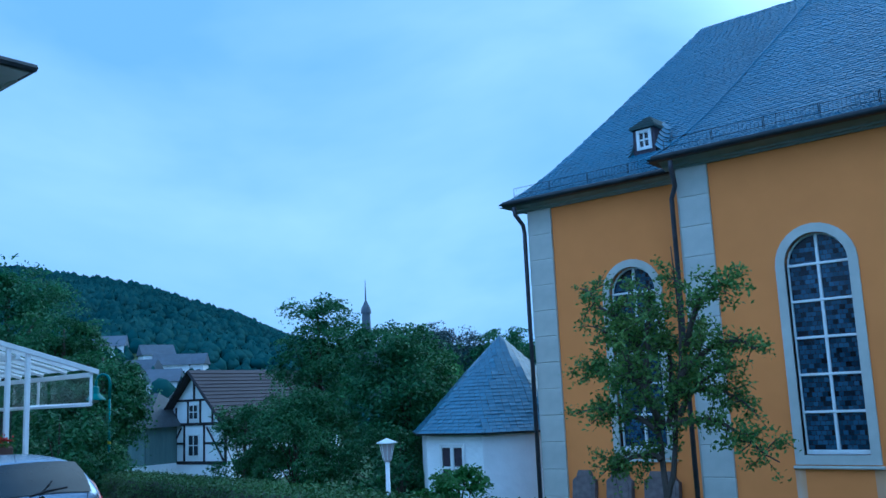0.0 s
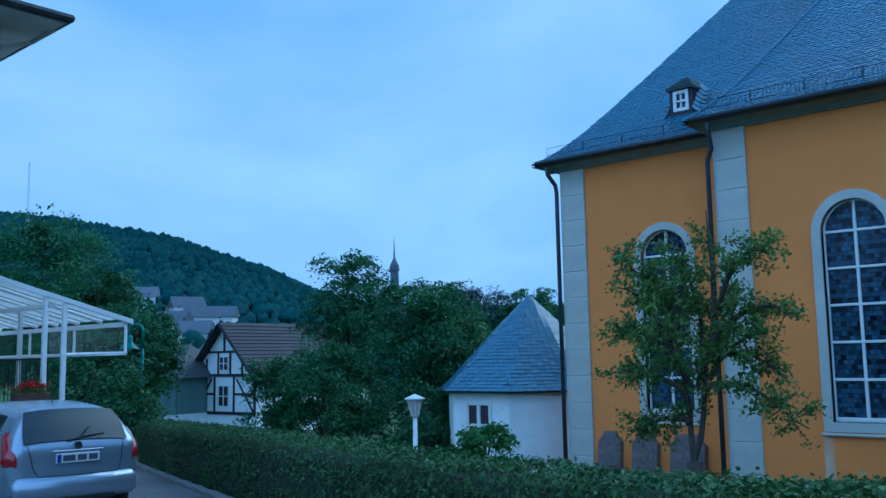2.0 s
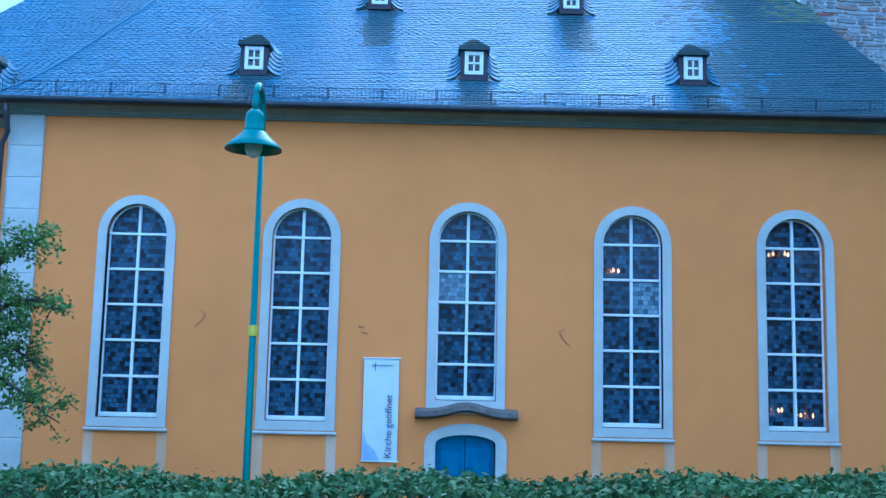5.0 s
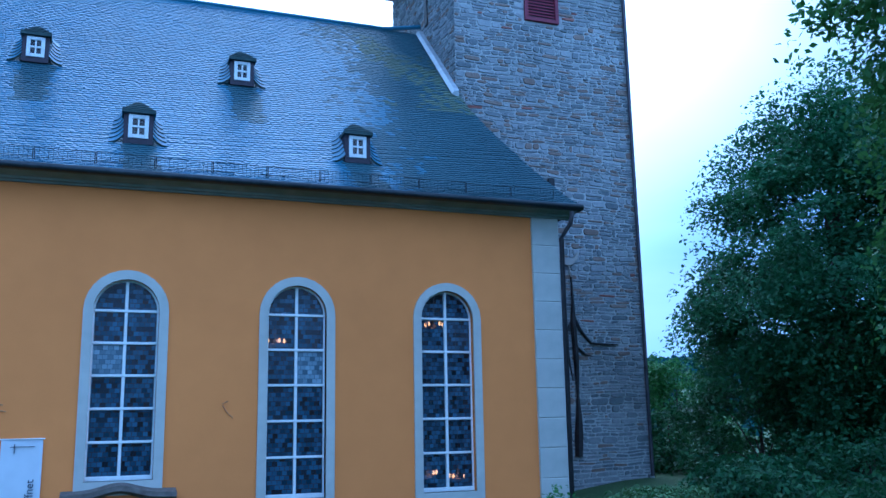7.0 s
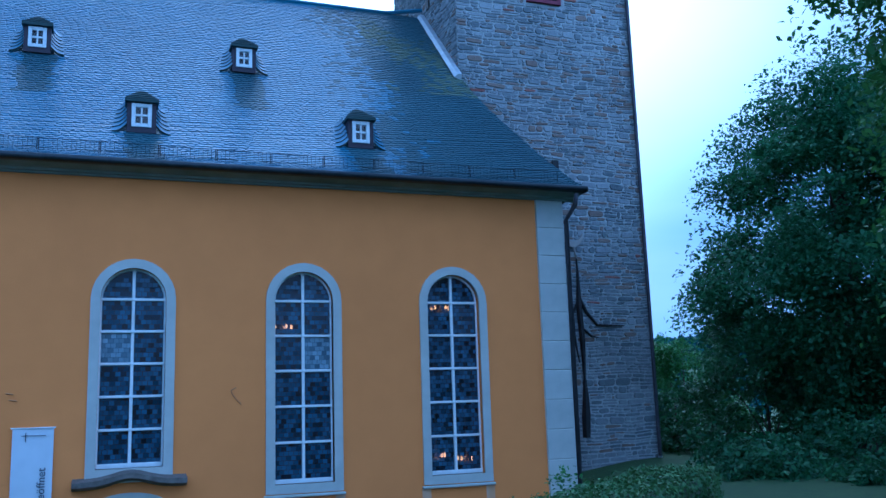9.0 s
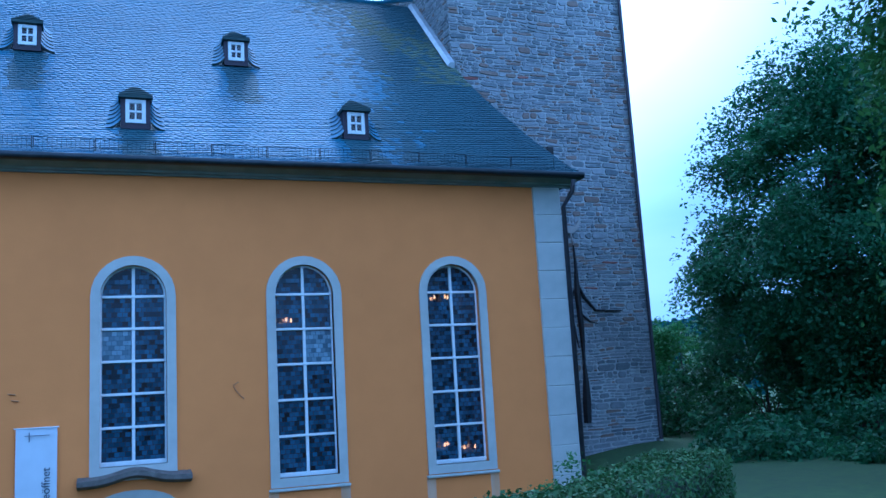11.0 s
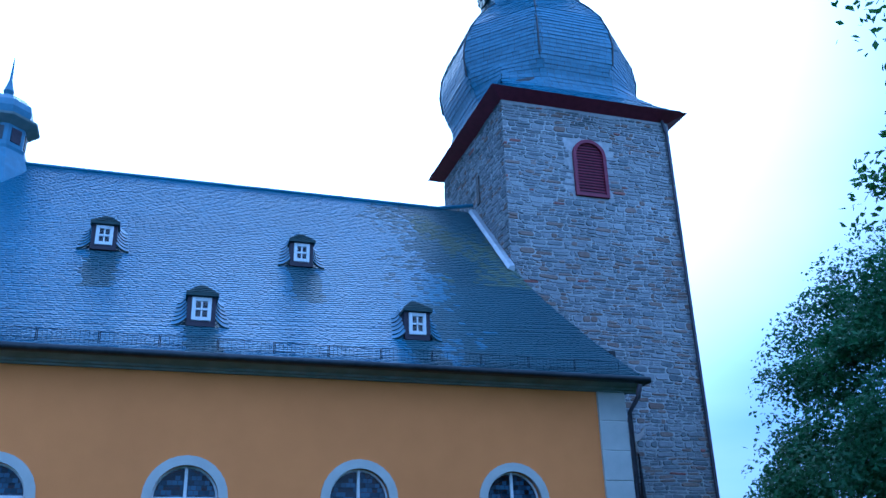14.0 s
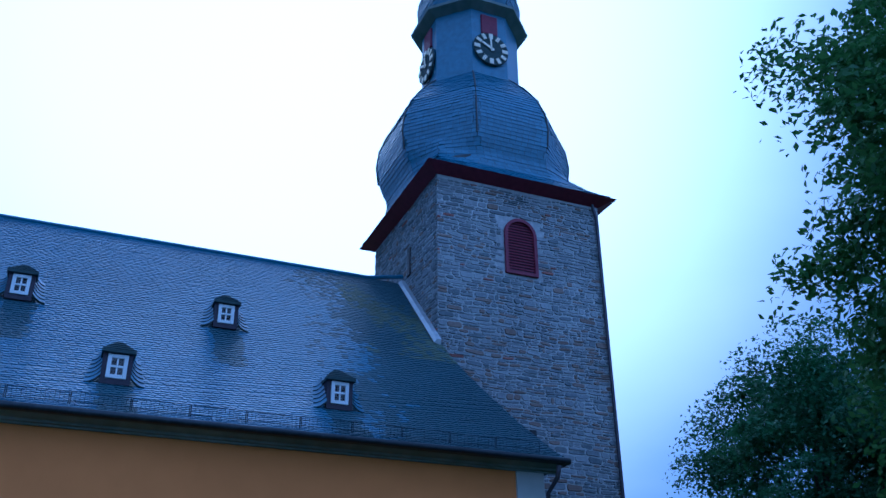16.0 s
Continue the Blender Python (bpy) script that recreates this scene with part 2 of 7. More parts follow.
M_BLACK = mat("black_iron", (0.012, 0.012, 0.014), (0.03, 0.028, 0.028), 8.0, 0.6, stain=0.2)
M_RUST = mat("rusty_anchor_iron", (0.42, 0.18, 0.07), (0.50, 0.24, 0.10), 8.0, 0.85, stain=0.3)
M_GREENMETAL = mat("green_enamel", (0.013, 0.13, 0.11), (0.022, 0.17, 0.145), 5.0, 0.35, bump=0.03, stain=0.18)
M_LAMPBULB = mat("opal_lamp_glass", (0.55, 0.5, 0.42), (0.65, 0.6, 0.5), 5.0, 0.3, bump=0)
M_YELLOW = mat("yellow_tape", (0.6, 0.52, 0.03), (0.7, 0.6, 0.05), 5.0, 0.5, bump=0)
M_WHITE = mat("rough_white_render", (0.80, 0.81, 0.81), (0.87, 0.88, 0.88), 2.5, 0.9, bump=0.9, grain=9, stain=0.1, stain_scale=0.6)
M_WHITEPAINT = mat("white_paint", (0.76, 0.77, 0.77), (0.82, 0.83, 0.83), 6.0, 0.5, bump=0.05, stain=0.08)
M_SAND = mat("sandstone_trim", (0.42, 0.38, 0.34), (0.5, 0.46, 0.41), 7.0, 0.85, stain=0.25)
M_BROWNWOOD = mat("dark_brown_wood", (0.03, 0.012, 0.012), (0.06, 0.025, 0.022), 7.0, 0.5)
M_SIGN = mat("dark_sign", (0.035, 0.018, 0.03), (0.055, 0.03, 0.045), 6.0, 0.4, bump=0)
M_CURTAIN = mat("grey_curtain", (0.30, 0.32, 0.34), (0.42, 0.44, 0.46), 4.0, 0.9)
M_SOFFIT = mat("soffit_boards", (0.42, 0.42, 0.40), (0.50, 0.50, 0.48), 3.0, 0.8, stain=0.2)
M_CAR = mat("silver_car_paint", (0.32, 0.36, 0.43), (0.35, 0.39, 0.46), 0.8, 0.25, metal=0.65, bump=0.0, stain=0.06, spec=0.6)
M_CARGLASS = mat("tinted_car_glass", (0.015, 0.02, 0.022), (0.02, 0.026, 0.028), 4.0, 0.06, bump=0, stain=0, spec=0.6)
M_RUBBER = mat("black_rubber", (0.012, 0.012, 0.013), (0.02, 0.02, 0.021), 9.0, 0.7)
M_TAIL = mat("red_lens", (0.22, 0.005, 0.01), (0.30, 0.008, 0.014), 30.0, 0.12, bump=0, spec=0.8)
M_CLEARLENS = mat("clear_lens", (0.5, 0.42, 0.42), (0.6, 0.52, 0.52), 30.0, 0.12, bump=0, spec=0.8)
M_PLATE = mat("plate_white", (0.62, 0.62, 0.6), (0.68, 0.68, 0.66), 8.0, 0.4, bump=0)
M_BLUE = mat("plate_blue", (0.01, 0.04, 0.3), (0.015, 0.05, 0.34), 8.0, 0.4, bump=0)
M_CHROME = mat("chrome", (0.6, 0.6, 0.6), (0.7, 0.7, 0.7), 8.0, 0.15, metal=1.0, bump=0, stain=0)
M_ROAD = mat("old_asphalt", (0.10, 0.10, 0.10), (0.19, 0.185, 0.18), 12.0, 0.85, bump=0.5, grain=45, stain=0.35, stain_scale=0.5)
M_KERB = mat("kerb_stone", (0.14, 0.14, 0.135), (0.24, 0.235, 0.23), 7.0, 0.9, stain=0.3, vary=0.4)
M_GRASS = mat("meadow_grass", (0.035, 0.07, 0.015), (0.08, 0.13, 0.03), 6.0, 0.9, bump=0.6, grain=20, stain=0.4, stain_scale=0.12)
M_BARK = mat("bark", (0.05, 0.04, 0.032), (0.11, 0.09, 0.07), 9.0, 0.95, bump=0.8, grain=18, stain=0.3, stretch=(1, 1, 0.3))
M_LEAF = leaf_mat("apple_leaves", (0.05, 0.12, 0.025), (0.24, 0.34, 0.08), 0.35)
M_LEAFDARK = leaf_mat("maple_leaves", (0.034, 0.10, 0.042), (0.12, 0.26, 0.095), 0.35, 0.5)
M_LEAFNEAR = leaf_mat("near_maple_leaves", (0.05, 0.13, 0.032), (0.16, 0.30, 0.075), 0.4, 0.55)
M_LEAFDEEP = leaf_mat("dark_garden_leaves", (0.024, 0.085, 0.032), (0.11, 0.23, 0.075), 0.28)
M_LEAFLIGHT = leaf_mat("fresh_leaves", (0.06, 0.155, 0.03), (0.14, 0.28, 0.065), 0.3)
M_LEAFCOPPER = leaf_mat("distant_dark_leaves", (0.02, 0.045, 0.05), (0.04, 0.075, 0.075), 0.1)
M_HEDGE = leaf_mat("hornbeam_leaves", (0.03, 0.08, 0.02), (0.115, 0.19, 0.055), 0.2)
M_HEDGECORE = mat("dark_hedge_core", (0.012, 0.02, 0.008), (0.022, 0.032, 0.013), 9.0, 0.95, bump=0.8, grain=25)
# blue distance haze is mixed into the woods' colour; the floor is matched
M_FORESTHAZE = mat("distant_wood", (0.02, 0.055, 0.058), (0.048, 0.098, 0.088), 0.12, 0.95, bump=0.0, stain=0.35, stain_scale=0.015, vary=0.6, spec=0.0)
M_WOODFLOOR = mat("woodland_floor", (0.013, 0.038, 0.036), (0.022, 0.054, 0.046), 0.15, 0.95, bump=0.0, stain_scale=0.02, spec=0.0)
M_OPAL = leaf_mat("opal_roof_sheet", (0.70, 0.73, 0.74), (0.76, 0.79, 0.80), 0.5, 0.0001)
M_TILE = mat("dark_roof_tiles", (0.04, 0.033, 0.04), (0.07, 0.056, 0.062), 5.0, 0.7, vary=0.5)
M_TIMBER = mat("black_timber", (0.012, 0.012, 0.016), (0.028, 0.026, 0.03), 7.0, 0.8)
M_GREENBOARD = mat("grey_green_boards", (0.12, 0.18, 0.17), (0.17, 0.23, 0.22), 5.0, 0.8, stretch=(6, 6, 0.3))
M_FARWALL = mat("far_plaster", (0.68, 0.69, 0.69), (0.80, 0.80, 0.79), 0.6, 0.9, bump=0, vary=0.4)
M_FARROOF = mat("far_roof", (0.075, 0.09, 0.11), (0.14, 0.155, 0.19), 0.6, 0.8, bump=0, vary=0.6)
M_FARGLASS = mat("far_window", (0.03, 0.035, 0.045), (0.05, 0.055, 0.065), 1.0, 0.2, bump=0)
M_FLOWER = leaf_mat("red_geranium", (0.45, 0.015, 0.02), (0.6, 0.03, 0.035))
M_TERRACOTTA = mat("brown_planter", (0.09, 0.05, 0.035), (0.13, 0.07, 0.05), 6.0, 0.8)
M_GRAVE = mat("red_sandstone_slab", (0.13, 0.105, 0.10), (0.21, 0.175, 0.165), 8.0, 0.9, bump=0.7, grain=14, stain=0.35, stain_scale=1.5)
M_INSIDE = mat("church_interior_plaster", (0.35, 0.33, 0.30), (0.42, 0.40, 0.36), 2.0, 0.9)
M_BULB = glow_mat("candle_bulb", (1.0, 0.40, 0.12), 22.0)
M_PINKRAIL = mat("rusty_pink_pipe", (0.28, 0.09, 0.06), (0.36, 0.13, 0.09), 6.0, 0.6)
M_REDLAMP = mat("red_beacon_plastic", (0.55, 0.02, 0.02), (0.65, 0.03, 0.03), 6.0, 0.25, bump=0)
M_GREYBOX = mat("grey_plastic", (0.45, 0.46, 0.47), (0.52, 0.53, 0.54), 6.0, 0.5, bump=0.05)


# ---- mesh helpers ----
def mesh(name, verts, faces, material, smooth=False):
    me = bpy.data.meshes.new(name)
    me.from_pydata([tuple(v) for v in verts], [], [tuple(f) for f in faces])
    for m in material if isinstance(material, (list, tuple)) else (material,):
        me.materials.append(m)
    if smooth:
        me.polygons.foreach_set("use_smooth", [True] * len(me.polygons))
    me.update()
    return me


class Geo:
    """Collects verts and faces for one mesh."""

    def __init__(self):
        self.v, self.f = [], []

    def add(self, verts, faces):
        k = len(self.v)
        self.v += [tuple(p) for p in verts]
        self.f += [tuple(i + k for i in q) for q in faces]
        return self

    def box(self, x0, x1, y0, y1, z0, z1, m=None, bevel=0.0):
        if bevel:
            b = min(bevel, (x1 - x0) / 3, (y1 - y0) / 3, (z1 - z0) / 3)
            v = []
            for sz, z in ((0, z0), (1, z0 + b), (1, z1 - b), (0, z1)):
                i = 0 if sz else b
                xa, xb, ya, yb = x0 + i, x1 - i, y0 + i, y1 - i
                c = 0 if not sz else b
                v += [(xa + c, ya, z), (xb - c, ya, z), (xb, ya + c, z), (xb, yb - c, z), (xb - c, yb, z), (xa + c, yb, z), (xa, yb - c, z), (xa, ya + c, z)]
            f = [tuple(range(7, -1, -1)), tuple(range(24, 32))]
            for r in range(3):
                f += [(8 * r + i, 8 * r + (i + 1) % 8, 8 * r + 8 + (i + 1) % 8, 8 * r + 8 + i) for i in range(8)]
        else:
            v = [(x0, y0, z0), (x1, y0, z0), (x1, y1, z0), (x0, y1, z0), (x0, y0, z1), (x1, y0, z1), (x1, y1, z1), (x0, y1, z1)]
            f = [(3, 2, 1, 0), (4, 5, 6, 7), (0, 1, 5, 4), (1, 2, 6, 5), (2, 3, 7, 6), (3, 0, 4, 7)]
        if m is not None:
            v = [m @ Vector(p) for p in v]
        return self.add(v, f)

    def prism(self, outline, y0, y1, m=None):
        """An outline of (x, z), anticlockwise as seen from -y, pulled from y0 to y1."""
        n = len(outline)
        v = [Vector((x, y0, z)) for x, z in outline] + [Vector((x, y1, z)) for x, z in outline]
        if m is not None:
            v = [m @ p for p in v]
        f = [tuple(range(n)), tuple(range(2 * n - 1, n - 1, -1))]
        f += [(i, i + n, (i + 1) % n + n, (i + 1) % n) for i in range(n)]
        return self.add(v, f)

    def lathe(self, rings, centre=(0, 0), sides=12, turn=0.0, cap=True, sx=1.0, sy=1.0, m=None):
        """Rings of (radius, z) round an upright axis."""
        v, f = [], []
        for r, z in rings:
            for i in range(sides):
                a = turn + 2 * math.pi * i / sides
                v.append(Vector((centre[0] + sx * r * math.cos(a), centre[1] + sy * r * math.sin(a), z)))
        for k in range(len(rings) - 1):
            for i in range(sides):
                j = (i + 1) % sides
                f.append((k * sides + i, k * sides + j, (k + 1) * sides + j, (k + 1) * sides + i))
        if cap:
            f.append(tuple(range(sides - 1, -1, -1)))
            f.append(tuple(range((len(rings) - 1) * sides, len(rings) * sides)))
        if m is not None:
            v = [m @ p for p in v]
        return self.add(v, f)

    def tube(self, pts, radius, sides=8):
        """A round bar along points; radius may be one number or one a point."""
        pts = [Vector(p) for p in pts]
        rad = radius if isinstance(radius, (list, tuple)) else [radius] * len(pts)
        v, f = [], []
        for k, p in enumerate(pts):
            way = (pts[min(k + 1, len(pts) - 1)] - pts[max(k - 1, 0)]).normalized()
            side = way.cross(Vector((0, 0, 1)) if abs(way.z) < 0.95 else Vector((0, 1, 0))).normalized()
            up = side.cross(way)
            for i in range(sides):
                a = 2 * math.pi * i / sides
                v.append(p + rad[k] * (math.cos(a) * side + math.sin(a) * up))
        for k in range(len(pts) - 1):
            for i in range(sides):
                j = (i + 1) % sides
                f.append((k * sides + i, k * sides + j, (k + 1) * sides + j, (k + 1) * sides + i))
        f.append(tuple(range(sides - 1, -1, -1)))
        f.append(tuple(range((len(pts) - 1) * sides, len(pts) * sides)))
        return self.add(v, f)

    def welded(self):
        """Joins verts that lie in one place."""
        seen, back, v = {}, [], []
        for p in self.v:
            k = tuple(round(c, 4) for c in p)
            if k not in seen:
                seen[k] = len(v)
                v.append(p)
            back.append(seen[k])
        self.v, self.f = v, [tuple(back[i] for i in q) for q in self.f]
        self.f = [q for q in self.f if len(set(q)) == len(q)]
        return self

    def make(self, name, material, parent=None, label="", smooth=False):
        ob = new(name, mesh(name, self.v, self.f, material, smooth))
        if parent is not None:
            ob.parent = parent
        if label:
            ob["label"] = label
        return ob


def thing(name, label, category, group="", kind="", at=None):
    ob = new(name)
    ob.empty_display_size = 0.2
    if at is not None:
        ob.matrix_basis = at
    return tagged(ob, label, category, group, kind)


def shared(name, me, parent, loc=(0, 0, 0), label=""):
    """An object of its own on a mesh that alike pieces share."""
    ob = new(name, me)
    ob.parent, ob.location = parent, loc
    if label:
        ob["label"] = label
    return ob


def arch_outline(cx, half, z0, spring, rise, n=14):
    """Anticlockwise from the lower left: an opening with an arched head."""
    pts = [(cx - half, z0), (cx + half, z0)]
    for i in range(n + 1):
        a = math.pi * i / n
        pts.append((cx + half * math.cos(a), spring + rise * math.sin(a)))
    return pts


def arch_band(geo, cx, half, z0, spring, rise, wide, y0, y1, foot=True, n=14):
    """A band round an arched opening, solid, from y0 (front) to y1."""
    inner = arch_outline(cx, half, z0, spring, rise, n)
    outer = arch_outline(cx, half + wide, z0 - (wide if foot else 0), spring, rise + wide, n)
    k = len(inner)
    v = [(x, y0, z) for x, z in inner] + [(x, y0, z) for x, z in outer] + [(x, y1, z) for x, z in inner] + [(x, y1, z) for x, z in outer]
    f = []
    for i in range(k):
        j = (i + 1) % k
        if i == 0 and not foot:
            continue
        f += [(i, k + i, k + j, j), (k + i, 3 * k + i, 3 * k + j, k + j), (i, j, 2 * k + j, 2 * k + i)]
    return geo.add(v, f)


def wall_with_openings(x0, x1, z0, z1, y0, y1, openings, n=14):
    """A wall from y0 (front) to y1 whose arched openings (cx, half, bottom, spring, rise) go through it."""
    g = Geo()
    cols = {}
    for o in openings:
        cols.setdefault((round(o[0] - o[1], 4), round(o[0] + o[1], 4)), []).append(o)
    # openings of unlike width in one bay: cut the bay at every edge
    xs = {x0, x1}
    for cx, half, b, s, r in openings:
        xs |= {cx + half * math.cos(math.pi * i / n) for i in range(n + 1)}
    xs = sorted(xs)

    def spans(x, xm):
        cuts = []
        for cx, half, b, s, r in openings:
            if abs(xm - cx) < half:
                d = max(0.0, 1 - ((x - cx) / half) ** 2)
                cuts.append((b, s + r * math.sqrt(d)))
        cuts.sort()
        z = [z0]
        for b, t in cuts:
            z += [b, t]
        return z + [z1]

    for xa, xb in zip(xs, xs[1:]):
        if xb - xa < 1e-5:
            continue
        xm = (xa + xb) / 2
        za, zb = spans(xa, xm), spans(xb, xm)
        for i in range(0, len(za), 2):
            for y, flip in ((y0, False), (y1, True)):
                q = [(xa, y, za[i]), (xb, y, zb[i]), (xb, y, zb[i + 1]), (xa, y, za[i + 1])]
                g.add(q, [(3, 2, 1, 0) if flip else (0, 1, 2, 3)])
    for cx, half, b, s, r in openings:
        o = arch_outline(cx, half, b, s, r, n)
        k = len(o)
        v = [(x, y0, z) for x, z in o] + [(x, y1, z) for x, z in o]
        g.add(v, [(i, (i + 1) % k, (i + 1) % k + k, i + k) for i in range(k)])
    return g


def leaves(rng, centres, size, flat=0.0, out=None):
    """Verts and faces of one folded rhombic leaf at each centre. flat: how far they lie level; out: ways that they face."""
    n = len(centres)
    nrm = rng.normal(size=(n, 3))
    if out is not None:
        nrm = nrm * 0.7 + out
    nrm[:, 2] += flat
    nrm /= np.linalg.norm(nrm, axis=1)[:, None] + 1e-9
    t = np.cross(nrm, rng.normal(size=(n, 3)))
    t /= np.linalg.norm(t, axis=1)[:, None] + 1e-9
    b = np.cross(nrm, t)
    s = (size * rng.uniform(0.6, 1.3, n))[:, None]
    v = np.stack([centres - t * s, centres + b * s * 0.55 + nrm * s * 0.18, centres + t * s * 1.1, centres - b * s * 0.55 + nrm * s * 0.18], 1).reshape(-1, 3)
    return v, np.arange(4 * n).reshape(-1, 4)


def quad_mesh(name, v, f, material):
    me = bpy.data.meshes.new(name)
    me.vertices.add(len(v))
    me.vertices.foreach_set("co", np.asarray(v, np.float32).ravel())
    me.loops.add(f.size)
    me.loops.foreach_set("vertex_index", f.astype(np.int32).ravel())
    me.polygons.add(len(f))
    me.polygons.foreach_set("loop_start", np.arange(0, f.size, 4, dtype=np.int32))
    me.materials.append(material)
    me.update(calc_edges=True)
    return me


def smooth01(a, b, x):
    t = min(max((x - a) / (b - a), 0.0), 1.0)
    return t * t * (3 - 2 * t)


# ---- ground ----
HEDGE = [(-20.0, 10.9), (-16.0, 9.3), (-12.1, 7.8), (-8.5, 6.4), (-4.8, 5.05), (-2.2, 4.1), (0.2, 3.6), (2.0, 4.1), (3.8, 5.3), (5.6, 6.9)]
HILLS = [(-180, 0.07), (-110, 0.10), (-86, 0.150), (-72, 0.158), (-65, 0.153), (-58, 0.134), (-53, 0.106), (-49.5, 0.076), (-46, 0.058), (-36, 0.055), (-10, 0.05), (15, 0.05), (40, 0.075), (90, 0.07), (180, 0.07)]


def hedge_y(x):
    return float(np.interp(x, [p[0] for p in HEDGE] + [9.0, 14.0, 22.0], [p[1] for p in HEDGE] + [10.0, 19.0, 40.0]))


def ground_z(x, y):
    road = 0.1 + 0.036 * max(x, -45.0) if x < 0 else 0.1
    fall = 2.15 - 1.75 * smooth01(3.0, 13.0, x)
    if x < -20:
        fall *= 1 - 0.6 * smooth01(-20, -40, x)
    z = road - fall * smooth01(0.6, 8.5, y - hedge_y(x))
    r = math.hypot(x, y)
    if r > 110:
        az = math.degrees(math.atan2(x, y))
        el = float(np.interp(az, [p[0] for p in HILLS], [p[1] for p in HILLS]))
        k = min((r - 110) / 690, 1.0)
        z += (el * 800 + 4) * k ** 1.15 + 6 * noise.noise((x / 140, y / 140, 0)) * k
        z -= 5.0 * smooth01(110, 170, r)
    return z


def build_ground():
    ax = np.concatenate([np.linspace(-1500, -150, 28)[:-1], np.linspace(-150, -45, 22)[:-1], np.linspace(-45, 40, 100)[:-1], np.linspace(40, 150, 18)[:-1], np.linspace(150, 1500, 24)])
    ay = np.concatenate([np.linspace(-1200, -60, 16)[:-1], np.linspace(-60, -10, 16)[:-1], np.linspace(-10, 40, 62)[:-1], np.linspace(40, 150, 22)[:-1], np.linspace(150, 1500, 30)])
    v = [(x, y, ground_z(x, y)) for y in ay for x in ax]
    w = len(ax)
    f = [(j * w + i, j * w + i + 1, (j + 1) * w + i + 1, (j + 1) * w + i) for j in range(len(ay) - 1) for i in range(w - 1)]
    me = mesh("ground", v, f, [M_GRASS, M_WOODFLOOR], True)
    # far faces take the haze-tinted floor colour
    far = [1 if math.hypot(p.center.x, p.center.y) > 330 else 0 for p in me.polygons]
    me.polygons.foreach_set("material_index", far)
    ob = new("ground", me)
    tagged(ob, "sloping ground of short dark green grass", "ground", kind="structure")


def strip(name, line, half, lift, material, label, category, thick=0.0):
    """A ribbon along a plan line, lying on the ground."""
    pts = []
    for (xa, ya), (xb, yb) in zip(line, line[1:]):
        n = max(2, int(math.hypot(xb - xa, yb - ya) / 0.7))
        pts += [(xa + (xb - xa) * i / n, ya + (yb - ya) * i / n) for i in range(n)]
    pts.append(line[-1])
    v, f, m = [], [], 9
    for k, (x, y) in enumerate(pts):
        xa, ya = pts[max(k - 1, 0)]
        xb, yb = pts[min(k + 1, len(pts) - 1)]
        d = math.hypot(xb - xa, yb - ya)
        nx, ny = -(yb - ya) / d, (xb - xa) / d
        for i in range(m):
            s = half * (2 * i / (m - 1) - 1)
            px, py = x + nx * s, y + ny * s
            v.append((px, py, ground_z(px, py) + lift))
    f = [(k * m + i + 1, k * m + i, (k + 1) * m + i, (k + 1) * m + i + 1) for k in range(len(pts) - 1) for i in range(m - 1)]
    ob = new(name, mesh(name, v, f, material, True))
    return tagged(ob, label, category, kind="structure")


build_ground()
ROAD = [(-70, 24), (-45, 15.5), (-30, 11.0), (-20, 7.6), (-12, 5.0), (-6, 2.3), (0, -0.2), (5, -0.4), (10, 0.2), (16, 1.6), (30, 4)]
strip("road", ROAD, 2.9, 0.035, M_ROAD, "patched grey asphalt lane beside the hedge", "road")


# ---- church ----
WALL_Y, BASE, EAVE = 17.6, -2.15, 6.4
NAVE_L, NAVE_R = -8.85, 10.15
WINDOWS = [-6.12, -2.75, 0.64, 4.0, 7.32]
CHOIR_Y, CHOIR_L, CHOIR_WIN = 18.8, -13.65, -10.8
MID_Y = 25.0
church = thing("church", "ochre rendered church with grey trim and slate roof", "church", at=pose(0, 0, BASE))
UP = -BASE


def church_part(g, name, material, label="", parent=None, smooth=False):
    """Parts are given in world heights; the church stands on its base."""
    ob = g.make(name, material, parent or church, label, smooth)
    if parent is None:
        ob.location.z = UP
    return ob


SILL, SPRING, HALF = 0.28, 3.98, 0.61
openings = [(x, HALF, 0.75 if i == 2 else SILL, SPRING, HALF) for i, x in enumerate(WINDOWS)] + [(0.66, 0.60, BASE, -0.10, 0.18)]
church_part(wall_with_openings(NAVE_L, NAVE_R, BASE, EAVE, WALL_Y, WALL_Y + 0.7, openings).welded(), "nave_wall", M_ORANGE, "smooth ochre orange rendered wall")
g = Geo()
g.box(NAVE_L, NAVE_L + 0.7, WALL_Y + 0.7, 31.7, BASE, EAVE)
g.box(NAVE_R - 0.7, NAVE_R, WALL_Y + 0.7, 31.7, BASE, EAVE)
g.box(NAVE_L, NAVE_R, 31.7, 32.4, BASE, EAVE)
church_part(g, "rear_wall", M_ORANGE)
church_part(Geo().box(NAVE_L + 0.7, NAVE_R - 0.7, WALL_Y + 0.7, 31.7, EAVE - 0.3, EAVE - 0.1), "inner_ceiling", M_INSIDE)
church_part(Geo().box(NAVE_L + 0.7, NAVE_R - 0.7, WALL_Y + 0.7, 31.7, BASE, BASE + 0.05), "inner_floor", M_INSIDE)
church_part(wall_with_openings(CHOIR_L, NAVE_L, BASE, EAVE, CHOIR_Y, CHOIR_Y + 0.7, [(CHOIR_WIN, HALF, SILL, SPRING, HALF)]).welded(), "choir_wall", M_ORANGE)
g = Geo()
g.box(CHOIR_L, CHOIR_L + 0.7, CHOIR_Y + 0.7, 30.5, BASE, EAVE)
g.box(CHOIR_L, NAVE_L, 30.5, 31.2, BASE, EAVE)
